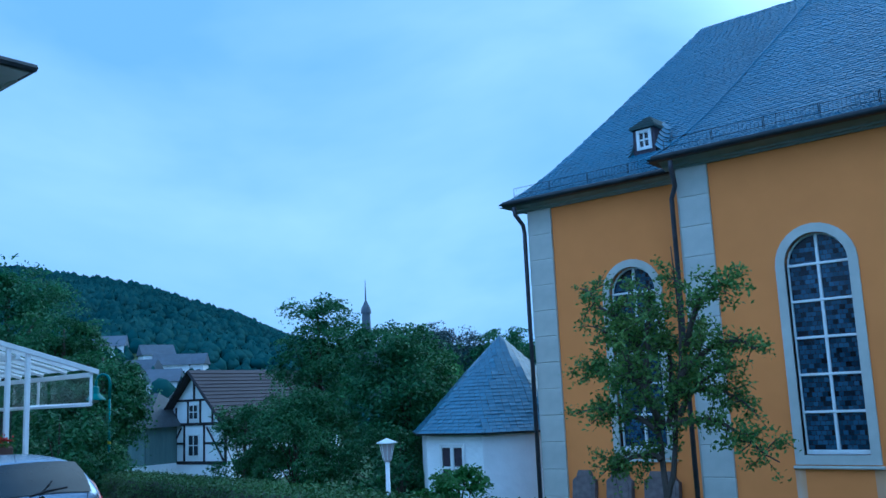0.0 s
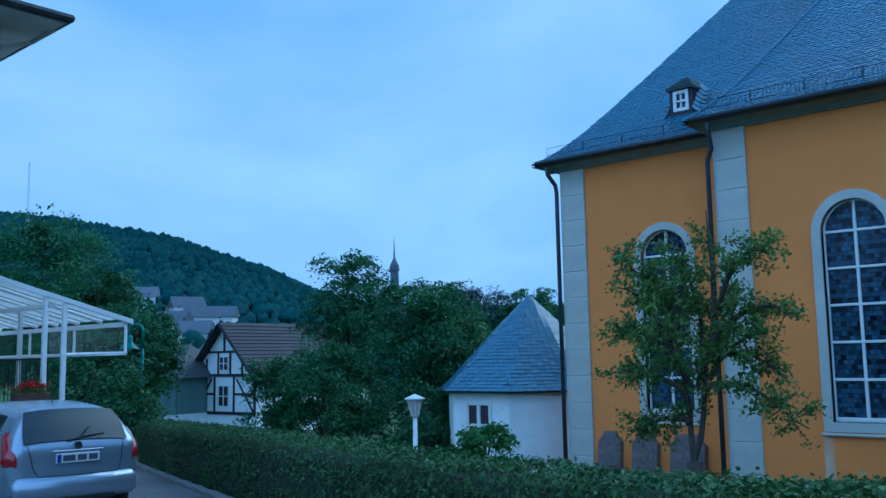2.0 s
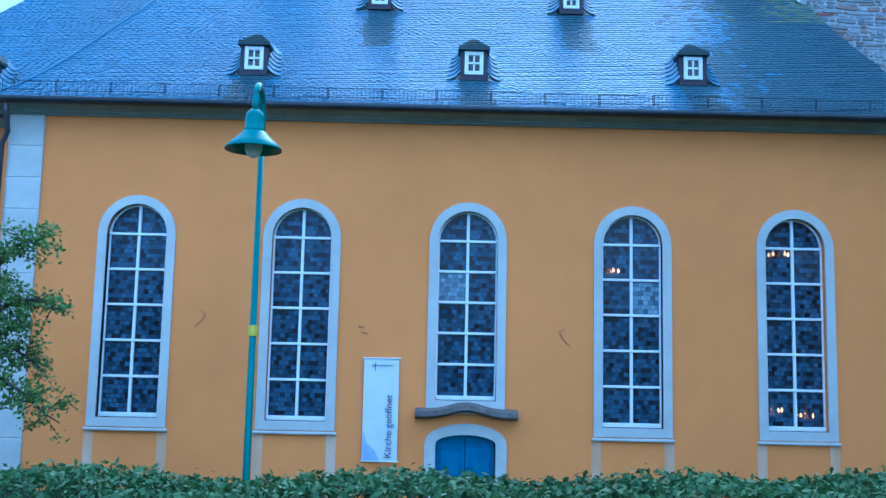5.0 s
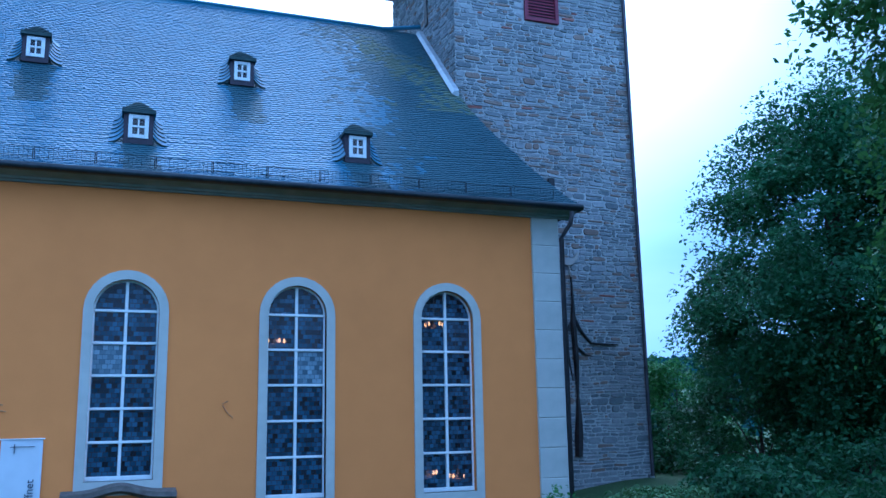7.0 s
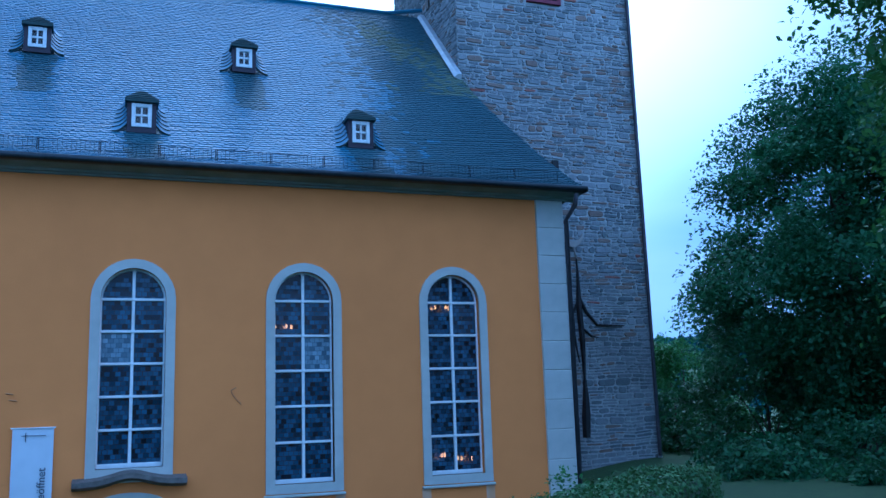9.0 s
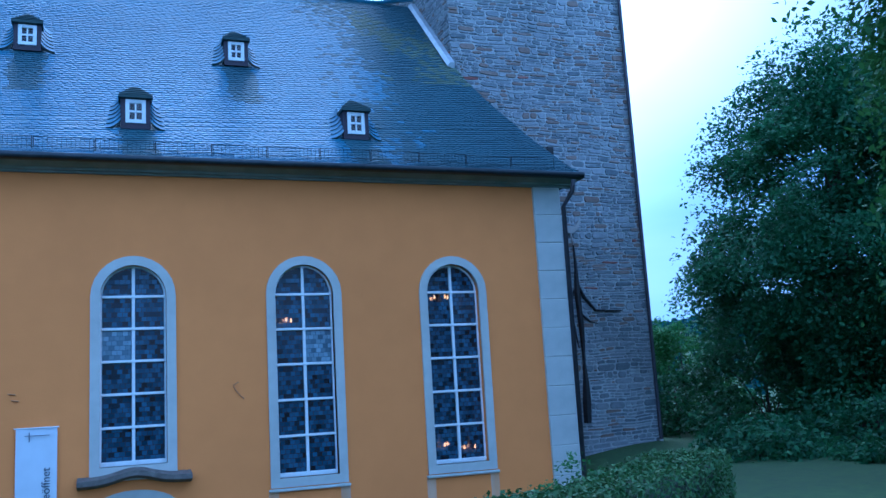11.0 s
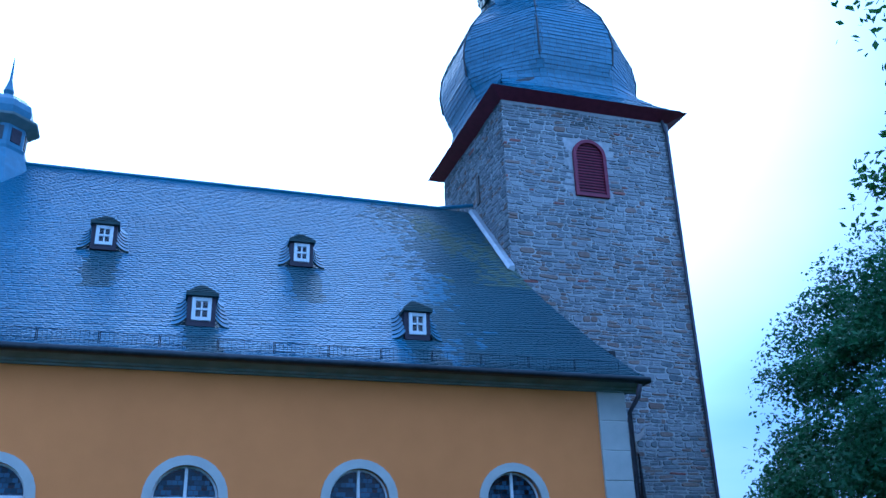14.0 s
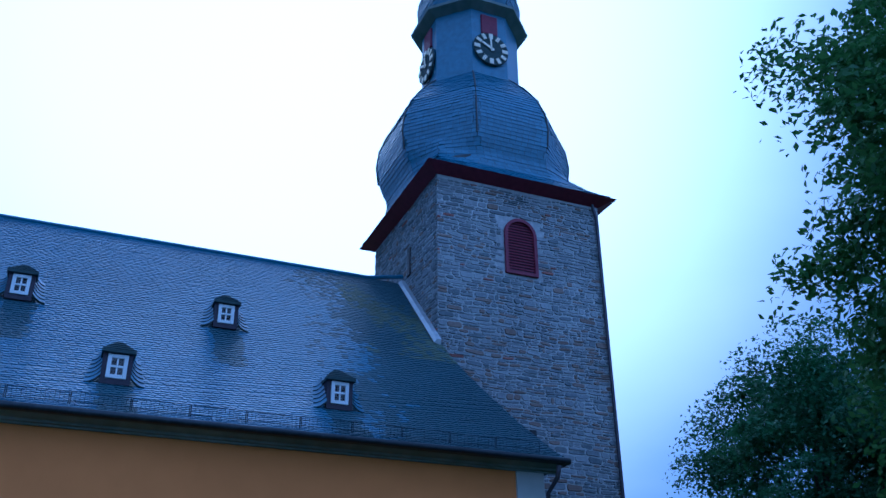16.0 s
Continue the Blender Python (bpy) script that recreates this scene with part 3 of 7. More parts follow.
church_part(g, "choir_rear_wall", M_ORANGE)
church_part(Geo().box(CHOIR_L + 0.7, NAVE_L, CHOIR_Y + 0.7, 30.5, EAVE - 0.3, EAVE - 0.1), "choir_ceiling", M_INSIDE)


def church_window(cx, y, z0, pale=0):
    """Surround, sill, leaded panes and white bars."""
    e = new("window")
    e.parent, e.location = church, (cx, y, UP)
    g = Geo()
    arch_band(g, 0, HALF, z0, SPRING, HALF, 0.18, -0.05, 0.12)
    g.make("surround", M_TRIM, e, "pale grey stone surround")
    g = Geo().box(-0.83, 0.83, -0.09, 0.02, z0 - 0.26, z0 - 0.2, bevel=0.015)
    g.make("sill", M_TRIM, e)
    g = Geo().box(-HALF, HALF, 0.10, 0.17, z0, z0 + 0.09, bevel=0.01)
    arch_band(g, 0, HALF - 0.035, z0 + 0.035, SPRING, HALF - 0.035, 0.035, 0.12, 0.2)
    g.box(-0.03, 0.03, 0.105, 0.2, z0 + 0.09, SPRING + HALF - 0.02, bevel=0.008)
    g.make("mullion", M_BAR, e)
    rows = 5
    zs = [z0 + 0.09 + (SPRING - z0 - 0.09) * i / rows for i in range(rows + 1)]
    bar = Geo().box(-HALF + 0.02, HALF - 0.02, 0.1, 0.19, -0.026, 0.026, bevel=0.008)
    me = mesh("glazing_bar", bar.v, bar.f, M_BAR)
    for z in zs[1:]:
        shared("glazing_bar", me, e, (0, 0, z))
    for row, (a, b) in enumerate(zip(zs, zs[1:])):
        for s in (-1, 1):
            lo, hi = (-HALF + 0.03, -0.03) if s < 0 else (0.03, HALF - 0.03)
            tilt = random.uniform(-0.012, 0.012)
            g = Geo()
            g.add([(lo, 0.15 + tilt, a), (hi, 0.15 - tilt, a), (hi, 0.15 - tilt, b), (lo, 0.15 + tilt, b)], [(0, 1, 2, 3)])
            # paler glass colours put the reflecting brightness into this pane
            if row == 3 and s == pale:
                g.make("pane", M_LEADEDPALE, e, "leaded pane in paler glass colours")
            else:
                g.make("pane", M_LEADED, e)
    for s in (-1, 1):
        arc = [(s * (HALF - 0.02) * math.cos(t * math.pi / 16), 0.15, SPRING + (HALF - 0.02) * math.sin(t * math.pi / 16)) for t in range(9)]
        pts = [(0, 0.15, SPRING)] + arc
        Geo().add(pts, [tuple(range(len(pts)))]).make("pane", M_LEADED, e)
    return e


for i, x in enumerate(WINDOWS):
    church_window(x, WALL_Y, 0.75 if i == 2 else SILL, {2: -1, 3: 1}.get(i, 0))
church_window(CHOIR_WIN, CHOIR_Y, SILL)

# washed-out strips below the window surrounds
for i, x in enumerate(WINDOWS):
    if i != 2:
        for s in (-1, 1):
            xs = x + s * 0.73
            g = Geo().add([(xs - 0.09, WALL_Y - 0.004, BASE), (xs + 0.09, WALL_Y - 0.004, BASE), (xs + 0.1, WALL_Y - 0.004, SILL - 0.26), (xs - 0.1, WALL_Y - 0.004, SILL - 0.26)], [(0, 1, 2, 3)])
            church_part(g, "washed_strip", M_STREAK, "faded lime-washed strip of render")


def pilaster(x0, x1, y, z1):
    """A corner strip of painted blocks with fine joints."""
    e = new("pilaster")
    e.parent, e.location = church, (x0, y, 0)
    w, n = x1 - x0, 13
    h = (z1 - BASE) / n
    blk = Geo().box(0, w, -0.06, 0.02, 0.006, h - 0.006, bevel=0.012)
    me = mesh("block", blk.v, blk.f, M_TRIM)
    Geo().box(0.01, w - 0.01, -0.045, 0.01, 0, z1 - BASE).make("backing", M_TRIM, e)
    for k in range(n):
        shared("block", me, e, (0, 0, k * h))
    return e


pilaster(NAVE_L, NAVE_L + 0.70, WALL_Y, EAVE)
pilaster(NAVE_R - 0.7, NAVE_R, WALL_Y, EAVE)
pilaster(CHOIR_L, CHOIR_L + 0.72, CHOIR_Y, EAVE)
church_part(Geo().box(NAVE_L - 0.05, NAVE_L, WALL_Y, CHOIR_Y, BASE, EAVE), "pilaster_return", M_TRIM)


def cornice(x0, x1, y):
    sec = [(0.0, 6.40), (-0.07, 6.40), (-0.08, 6.43), (-0.16, 6.44), (-0.18, 6.48), (-0.27, 6.50), (-0.33, 6.54), (-0.42, 6.56), (-0.42, 6.60), (0.0, 6.60)]
    k = len(sec)
    g = Geo().add([(x, y + a, z) for x in (x0, x1) for a, z in sec], [(i, i + k, (i + 1) % k + k, (i + 1) % k)[::-1] for i in range(k)] + [tuple(range(k)), tuple(range(2 * k - 1, k - 1, -1))])
    church_part(g, "cornice", M_CORNICE, "grey-green moulded eaves cornice")
    g = Geo().tube([(x0 - 0.05, y - 0.54, 6.60), (x1 + 0.05, y - 0.54, 6.60)], 0.075, 8)
    church_part(g, "gutter", M_GUTTER, "dark zinc eaves gutter", smooth=True)


cornice(NAVE_L - 0.25, NAVE_R + 0.35, WALL_Y)
cornice(CHOIR_L - 0.35, NAVE_L - 0.26, CHOIR_Y)

# roof surfaces as patches between two edge curves
PROFILE = [(0.0, 0.0), (0.06, 0.036), (0.13, 0.088), (0.22, 0.168), (0.35, 0.302), (0.5, 0.46), (0.75, 0.73), (1.0, 1.0)]


def profile(s):
    return float(np.interp(s, [p[0] for p in PROFILE], [p[1] for p in PROFILE]))


def roof_patch(left, right, n=22):
    """left, right: functions of s in 0..1 giving points; quads between them."""
    v, f = [], []
    for k in range(n + 1):
        v += [left(k / n), right(k / n)]
    f = [(2 * k, 2 * k + 1, 2 * k + 3, 2 * k + 2) for k in range(n)]
    return v, f


EY, EZ, RIDGE = WALL_Y - 0.55, 6.6, 14.15
CY, CRIDGE = CHOIR_Y - 0.55, 12.55
NL, NR, RIDGE_L = NAVE_L - 0.45, NAVE_R + 0.45, -5.6
CL, CRIDGE_L = CHOIR_L - 0.55, -11.0


def edge(x0, y0, x1, y1, top, bow=0.0):
    def at(s):
        return (x0 + (x1 - x0) * (s + bow * s * (1 - s)), y0 + (y1 - y0) * s, EZ + (top - EZ) * profile(s))
    return at


def tower_edge(s):
    """Hip beside the tower, then its flank up to the ridge."""
    y = EY + (MID_Y - EY) * s
    x = NR - 1.1 * smooth01(0, 1, min(s / 0.62, 1)) if s < 0.62 else 9.45
    return (x, y, EZ + (RIDGE - EZ) * profile(s))


nave_left = edge(NL, EY, RIDGE_L, MID_Y, RIDGE)
choir_left = edge(CL, CY, CRIDGE_L, MID_Y, CRIDGE)
choir_right = edge(NL + 1.0, CY, NL + 3.6, MID_Y, CRIDGE)
bed = Geo()
bed.add(*roof_patch(nave_left, tower_edge, 30))
bed.add(*roof_patch(choir_left, choir_right, 30))
# far slopes and hips
bed.add([(x, 2 * MID_Y - y, z) for x, y, z in roof_patch(nave_left, edge(NR, EY, 9.45, MID_Y, RIDGE), 12)[0]], [tuple(reversed(q)) for q in roof_patch(nave_left, nave_left, 12)[1]])
bed.add([(x, 2 * MID_Y - y, z) for x, y, z in roof_patch(choir_left, choir_right, 12)[0]], [tuple(reversed(q)) for q in roof_patch(nave_left, nave_left, 12)[1]])
for ed, e0 in ((nave_left, 0), (choir_left, 0)):
    v, f = [], []
    for k in range(13):
        x, y, z = ed(k / 12)
        v += [(x, 2 * MID_Y - y, z), (x, y, z)]
    bed.add(v, [(2 * k, 2 * k + 1, 2 * k + 3, 2 * k + 2) for k in range(12)])
bed.add([tower_edge(k / 30 * 0.62) for k in range(31)] + [(NR, 22, EZ)], [tuple([31] + list(range(30, -1, -1)))])
bed.add([(NL, EY, EZ - 0.05), (NR, EY, EZ - 0.05), (NR, 2 * MID_Y - EY, EZ - 0.05), (NL, 2 * MID_Y - EY, EZ - 0.05)], [(3, 2, 1, 0)])
bed.add([(CL, CY, EZ - 0.06), (NL, CY, EZ - 0.06), (NL, 2 * MID_Y - CY, EZ - 0.06), (CL, 2 * MID_Y - CY, EZ - 0.06)], [(3, 2, 1, 0)])
roof = church_part(bed, "roof", M_SLATE_BED, "blue-grey slate roof with bell-cast eaves")


def slate_quads(left, right, w=0.18, row=0.112, seed=1, rise=0.085):
    """Scale-cut slates in courses that climb towards the tower; each lies a little proud, its lower edge slanting."""
    rng = np.random.default_rng(seed)
    ss = np.linspace(0, 1, 200)
    mids = [np.array(left(s)) * 0.5 + np.array(right(s)) * 0.5 for s in ss]
    run = np.cumsum([0] + [float(np.linalg.norm(b[1:] - a[1:])) for a, b in zip(mids, mids[1:])])
    lx, rx = np.array([left(s)[0] for s in ss]), np.array([right(s)[0] for s in ss])
    ys, zs = np.array([p[1] for p in mids]), np.array([p[2] for p in mids])
    xa, xb = float(lx.min()), float(rx.max())
    out = []
    for k in range(-int((xb - xa) * rise / row) - 2, int(run[-1] / row) + 2):
        x = xa - rng.uniform(0, w)
        wave = rng.uniform(-0.012, 0.012)
        while x < xb:
            wd = w * rng.uniform(0.94, 1.06)
            r = k * row + (x - xa) * rise + wave
            lo_l, lo_r = float(np.interp(max(r, 0), run, lx)), float(np.interp(max(r, 0), run, rx))
            if -row * 0.6 < r < run[-1] - 0.03 and lo_l - wd * 0.5 < x and x + wd * 0.5 < lo_r:
                slip = rng.uniform(-0.012, 0.012)
                lift = rng.uniform(0.021, 0.027)
                low = [(x, r + 0.044 + slip, lift * 0.6), (x + 0.45 * wd, r + 0.006 + slip, lift), (x + wd * 0.97, r - 0.014 + slip + wd * rise, lift * 1.2)]
                top = [(x + wd * 1.02, r + row * 1.4, 0.005), (x + 0.02, r + row * 1.4, 0.005)]
                q = []
                for px, pr, up in low + top:
                    pr = min(max(pr, 0.0), run[-1])
                    yy, zz = float(np.interp(pr, run, ys)), float(np.interp(pr, run, zs))
                    y2, z2 = float(np.interp(min(pr + 0.2, run[-1]), run, ys)), float(np.interp(min(pr + 0.2, run[-1]), run, zs))
                    if pr > run[-1] - 0.2:
                        y2, z2 = 2 * yy - float(np.interp(pr - 0.2, run, ys)), 2 * zz - float(np.interp(pr - 0.2, run, zs))
                    d = math.hypot(y2 - yy, z2 - zz) + 1e-9
                    nz = np.array([0, -(z2 - zz) / d, (y2 - yy) / d])
                    px = min(max(px, float(np.interp(pr, run, lx))), float(np.interp(pr, run, rx)))
                    q.append(np.array([px, yy, zz]) + nz * up)
                out.append((q, nz))
            x += wd
    return out


def slate_piece(geo, p, nz, thick=0.02):
    a, b, c, d, e = p
    geo.add([a, b, c, d, e, a - nz * thick, b - nz * thick, c - nz * thick], [(0, 1, 2, 3, 4), (5, 6, 1, 0), (6, 7, 2, 1), (7, 3, 2), (5, 0, 4)])


# ---- the turret, dormers and other fittings of the roof ----
def dormer(x, y, z, w=0.5, h=0.62):
    """A small slated dormer: x, y, z are the middle of its window's foot."""
    e = new("dormer")
    e.parent, e.location = church, (x, y, z + UP)
    hw = w / 2 + 0.095
    g = Geo()
    g.box(-hw, -w / 2, -0.02, 1.0, -0.12, h + 0.06)
    g.box(w / 2, hw, -0.02, 1.0, -0.12, h + 0.06)
    g.box(-w / 2, w / 2, -0.02, 1.0, -0.12, 0.0)
    g.box(-w / 2, w / 2, -0.02, 1.0, h, h + 0.06)
    g.make("cheek", M_DORMERWOOD, e, "dark slated dormer body")
    g = Geo()
    b0, b1 = hw + 0.045, hw + 0.01
    g.add([(-b0, -0.12, h + 0.02), (b0, -0.12, h + 0.02), (b0, -0.12, h + 0.08), (-b0, -0.12, h + 0.08), (-0.05, 0.30, h + 0.40), (0.05, 0.30, h + 0.40), (-b1, 1.0, h + 0.10), (b1, 1.0, h + 0.10), (0, 1.35, h + 0.44), (-b1, 1.0, h + 0.0), (b1, 1.0, h + 0.0)],
          [(0, 1, 2, 3), (3, 2, 5, 4), (2, 7, 8, 5), (6, 3, 4, 8), (4, 5, 8), (1, 10, 7, 2), (9, 0, 3, 6), (1, 0, 9, 10)])
    cap = g.make("dormer_roof", M_CAP, e, "small hipped slate cap")
    for k in range(4):
        q = (k + 0.3) / 4.2
        hx, yy, zz = b0 + (0.05 - b0) * q, -0.12 + 0.42 * q, h + 0.08 + 0.32 * q
        Geo().box(-hx - 0.012, hx + 0.012, yy - 0.02, yy + 0.04, zz, zz + 0.009).make("slate_course", M_CAP, cap)
    for s in (-1, 1):
        g = Geo()
        for k in range(6):
            zz, yy = -0.12 + k * 0.125, -0.02 + 0.095 * k
            pts = []
            for i in range(6):
                t = i / 5
                x = s * (hw + (0.30 - 0.02 * k) * t)
                lift = 0.17 * (1 - t) ** 2.2
                pts.append((x, yy - 0.05 + 0.04 * t, zz + 0.0 + lift))
            v = []
            for x, y, z in pts:
                v += [(x, y, z), (x, y + 0.13, z + 0.12), (x, y + 0.03, z - 0.045)]
            q = []
            for i in range(5):
                q += [(3 * i, 3 * i + 3, 3 * i + 4, 3 * i + 1), (3 * i + 2, 3 * i + 5, 3 * i + 3, 3 * i)]
            g.add(v, q if s > 0 else [tuple(reversed(t)) for t in q])
        # course undersides take the dark cap slate; the courses' shadow lines are coloured in
        sw = g.make("swept_slating", [M_SLATE, M_CAP], e)
        sw.data.polygons.foreach_set("material_index", [i % 2 for i in range(len(sw.data.polygons))])
        sw["kind"] = "stuff"
    win = new("window")
    win.parent = e
    g = Geo()
    t = 0.082
    g.box(-w / 2, -w / 2 + t, -0.05, 0.03, 0, h, bevel=0.008)
    g.box(w / 2 - t, w / 2, -0.05, 0.03, 0, h, bevel=0.008)
    g.box(-w / 2 + t, w / 2 - t, -0.05, 0.03, 0, t, bevel=0.008)
    g.box(-w / 2 + t, w / 2 - t, -0.05, 0.03, h - t, h, bevel=0.008)
    g.box(-0.016, 0.016, -0.04, 0.02, t, h - t)
    g.box(-w / 2 + t, -0.021, -0.04, 0.02, h / 2 - 0.02, h / 2 + 0.02)
    g.box(0.021, w / 2 - t, -0.04, 0.02, h / 2 - 0.02, h / 2 + 0.02)
    g.make("window_frame", M_BAR, win, "white painted casement")
    Geo().add([(-w / 2, 0.0, 0), (w / 2, 0.0, 0), (w / 2, 0.0, h), (-w / 2, 0.0, h)], [(0, 1, 2, 3)]).make("pane", M_GLASSDARK, win)
    Geo().add([(-w / 2, 0.25, 0), (w / 2, 0.25, 0), (w / 2, 0.25, h), (-w / 2, 0.25, h)], [(0, 1, 2, 3)]).make("backing", M_DORMERWOOD, win)
    return e


for x in (-4.1, 0.72, 5.53):
    dormer(x, 18.5, 7.76, 0.41, 0.52)
for x in (-1.58, 3.22):
    dormer(x, 21.1, 10.34, 0.40, 0.50)
dormer(-10.55, 19.6, 7.59, 0.41, 0.52)


def snow_guard(x0, x1, y, z):
    """Rails and pickets that stand on the slates above the gutter, panel by panel."""
    n = max(1, round((x1 - x0) / 1.15))
    w = (x1 - x0) / n
    g = Geo()
    for zz in (0.05, 0.24):
        g.tube([(0, 0, zz), (w - 0.03, 0, zz)], 0.006, 5)
    k = int(w / 0.085)
    for i in range(k + 1):
        g.tube([(i * (w - 0.03) / k, 0, 0.0), (i * (w - 0.03) / k, 0, 0.25)], 0.003 if i % k else 0.009, 4)
    me = mesh("snow_guard", g.v, g.f, M_GUTTER)
    for i in range(n):
        shared("snow_guard", me, church, (x0 + i * w, y, z + UP + random.uniform(-0.015, 0.015)))


snow_guard(NL + 0.3, NR - 0.6, EY + 0.32, EZ + 0.22)
snow_guard(CL + 0.3, NL - 0.1, CY + 0.32, EZ + 0.20)


def ridge_turret(x, y, z):
    e = new("ridge_turret")
    e.parent, e.location = church, (x, y, z + UP)
    t = math.pi / 8
    k = 1 / math.cos(t)
    Geo().lathe([(1.15 * k, -1.3), (0.95 * k, -0.55), (0.80 * k, -0.1), (0.72 * k, 0.15), (0.74 * k, 0.25), (0.66 * k, 0.28)], sides=8, turn=t).make("skirt", M_SLATE, e)
    Geo().lathe([(0.66 * k, 0.25), (0.66 * k, 1.0)], sides=8, turn=t).make("drum", M_SLATE, e, "slate-hung octagonal drum")
    Geo().lathe([(0.68 * k, 0.95), (0.95 * k, 1.1), (0.97 * k, 1.16), (0.75 * k, 1.26)], sides=8, turn=t).make("drum_cornice", M_CORNICE, e)
    Geo().lathe([(0.72 * k, 1.25), (0.77 * k, 1.5), (0.72 * k, 1.72), (0.52 * k, 1.95), (0.22 * k, 2.12), (0.12, 2.2), (0.16, 2.32), (0.13, 2.4), (0.05, 2.7), (0.015, 3.5)], sides=8, turn=t).make("dome", M_SLATE, e, "small slate onion dome with spike")
    for a in range(8):
        m = pose(0, 0, 0, 0, 0, 45 * a)
        Geo().box(-0.16, 0.16, -0.685, -0.6, 0.42, 0.85, m).make("louvre", M_DORMERWOOD if a % 2 else M_SLATE_BED, e)


ridge_turret(-4.95, MID_Y, RIDGE)
g = Geo().tube([(RIDGE_L, MID_Y, RIDGE + 0.03), (8.2, MID_Y, RIDGE + 0.03), (9.4, MID_Y - 0.1, RIDGE + 0.22)], 0.07, 6)
church_part(g, "ridge_capping", M_SLATE, parent=None)
g = Geo().tube([(x, y, z + 0.03) for x, y, z in (nave_left(k / 20) for k in range(21))], 0.022, 6)
church_part(g, "hip_capping", M_SLATE)
fl = [tower_edge(s) for s in np.linspace(0.60, 0.985, 12)]
g = Geo()
k = len(fl)
for x, y, z in fl:
    g.v += [(9.22, y - 0.03, z + 0.06), (9.30, y - 0.06, z + 0.16), (9.44, y - 0.06, z + 0.17), (9.44, y, z)]
g.f = [(4 * i + j, 4 * i + 4 + j, 4 * i + 5 + j, 4 * i + 1 + j)[::-1] for i in range(k - 1) for j in range(3)] + [(0, 1, 2, 3)]
church_part(g, "flashing", M_LEAD, "bright lead flashing against the tower")


def downpipe(pts, name="downpipe"):
    church_part(Geo().tube(pts, 0.055, 8), name, M_PIPE, "dark downpipe with swan neck", smooth=True)


downpipe([(NAVE_L + 0.1, WALL_Y - 0.5, 6.5), (NAVE_L + 0.1, WALL_Y - 0.5, 6.35), (NAVE_L + 0.02, WALL_Y - 0.2, 6.0), (NAVE_L - 0.12, WALL_Y - 0.12, 5.75), (NAVE_L - 0.12, WALL_Y - 0.12, BASE)])
downpipe([(CHOIR_L - 0.1, CHOIR_Y - 0.5, 6.5), (CHOIR_L - 0.1, CHOIR_Y - 0.45, 6.3), (CHOIR_L - 0.08, CHOIR_Y - 0.15, 6.05), (CHOIR_L - 0.08, CHOIR_Y - 0.1, 5.85), (CHOIR_L - 0.08, CHOIR_Y - 0.1, BASE)])
downpipe([(NAVE_R + 0.15, WALL_Y - 0.5, 6.5), (NAVE_R + 0.15, WALL_Y - 0.4, 6.25), (NAVE_R + 0.08, WALL_Y - 0.05, 5.95), (NAVE_R + 0.08, WALL_Y, BASE)])

# side door with its hood
door = new("door")
door.parent, door.location = church, (0.66, WALL_Y, UP)
g = Geo()
arch_band(g, 0, 0.60, BASE, -0.10, 0.18, 0.22, -0.06, 0.2, foot=False)
g.make("door_surround", M_TRIM, door, "pale grey stone door surround")
for s in (-1, 1):
    lo, hi = (-0.6, -0.005) if s < 0 else (0.005, 0.6)
    Geo().box(lo, hi, 0.16, 0.22, BASE, 0.08, bevel=0.01).make("door_leaf", M_DOOR, door)
    g = Geo()
    for z0, z1 in ((-0.75, -0.2), (-1.9, -0.95)):
        g.box(lo + 0.1, hi - 0.1, 0.135, 0.17, z0, z1, bevel=0.02)
    g.make("door_panel", M_DOOR, door)
g = Geo()
pts = []
for i in range(25):
    u = -1 + i / 12
    pts.append((u * 1.02, 0.42 + 0.14 * math.exp(-(u / 0.42) ** 2)))
v = []
for x, z in pts:
    v += [(x, -0.36, z + 0.03), (x, -0.36, z + 0.12), (x, 0.02, z + 0.18), (x, 0.02, z - 0.05), (x, -0.2, z - 0.02)]
f = []
for i in range(24):
    f += [(5 * i + j, 5 * i + 5 + j, 5 * i + 5 + (j + 1) % 5, 5 * i + (j + 1) % 5) for j in range(5)]
f += [(0, 1, 2, 3, 4), tuple(range(124, 119, -1))]
g.add(v, f)
g.make("hood", M_HOOD, door, "curved weathered sandstone hood")


def wall_anchor(x, z, flip=1):
    p = [(x + flip * 0.10 * math.sin(t * 5.2), WALL_Y - 0.02, z + 0.2 - 0.4 * t - 0.03 * math.cos(t * 9)) for t in np.linspace(0, 1, 9)]
    church_part(Geo().tube(p, 0.010, 5), "wall_anchor", M_RUST, "rusty S-shaped wall anchor")


wall_anchor(-4.75, 2.28)
wall_anchor(2.62, 2.05, -1)
for x, z in ((-1.48, 2.2), (-1.42, 2.08)):
    church_part(Geo().tube([(x - 0.07, WALL_Y - 0.015, z), (x + 0.06, WALL_Y - 0.015, z - 0.02)], 0.012, 5), "wall_anchor", M_RUST, "rusty remains of a wall anchor")

WARM_LIGHTS = [(7.9, 20.0, 4.05), (3.97, 20.0, 3.58), (7.68, 20.0, 0.5), (8.46, 20.0, 0.4)]
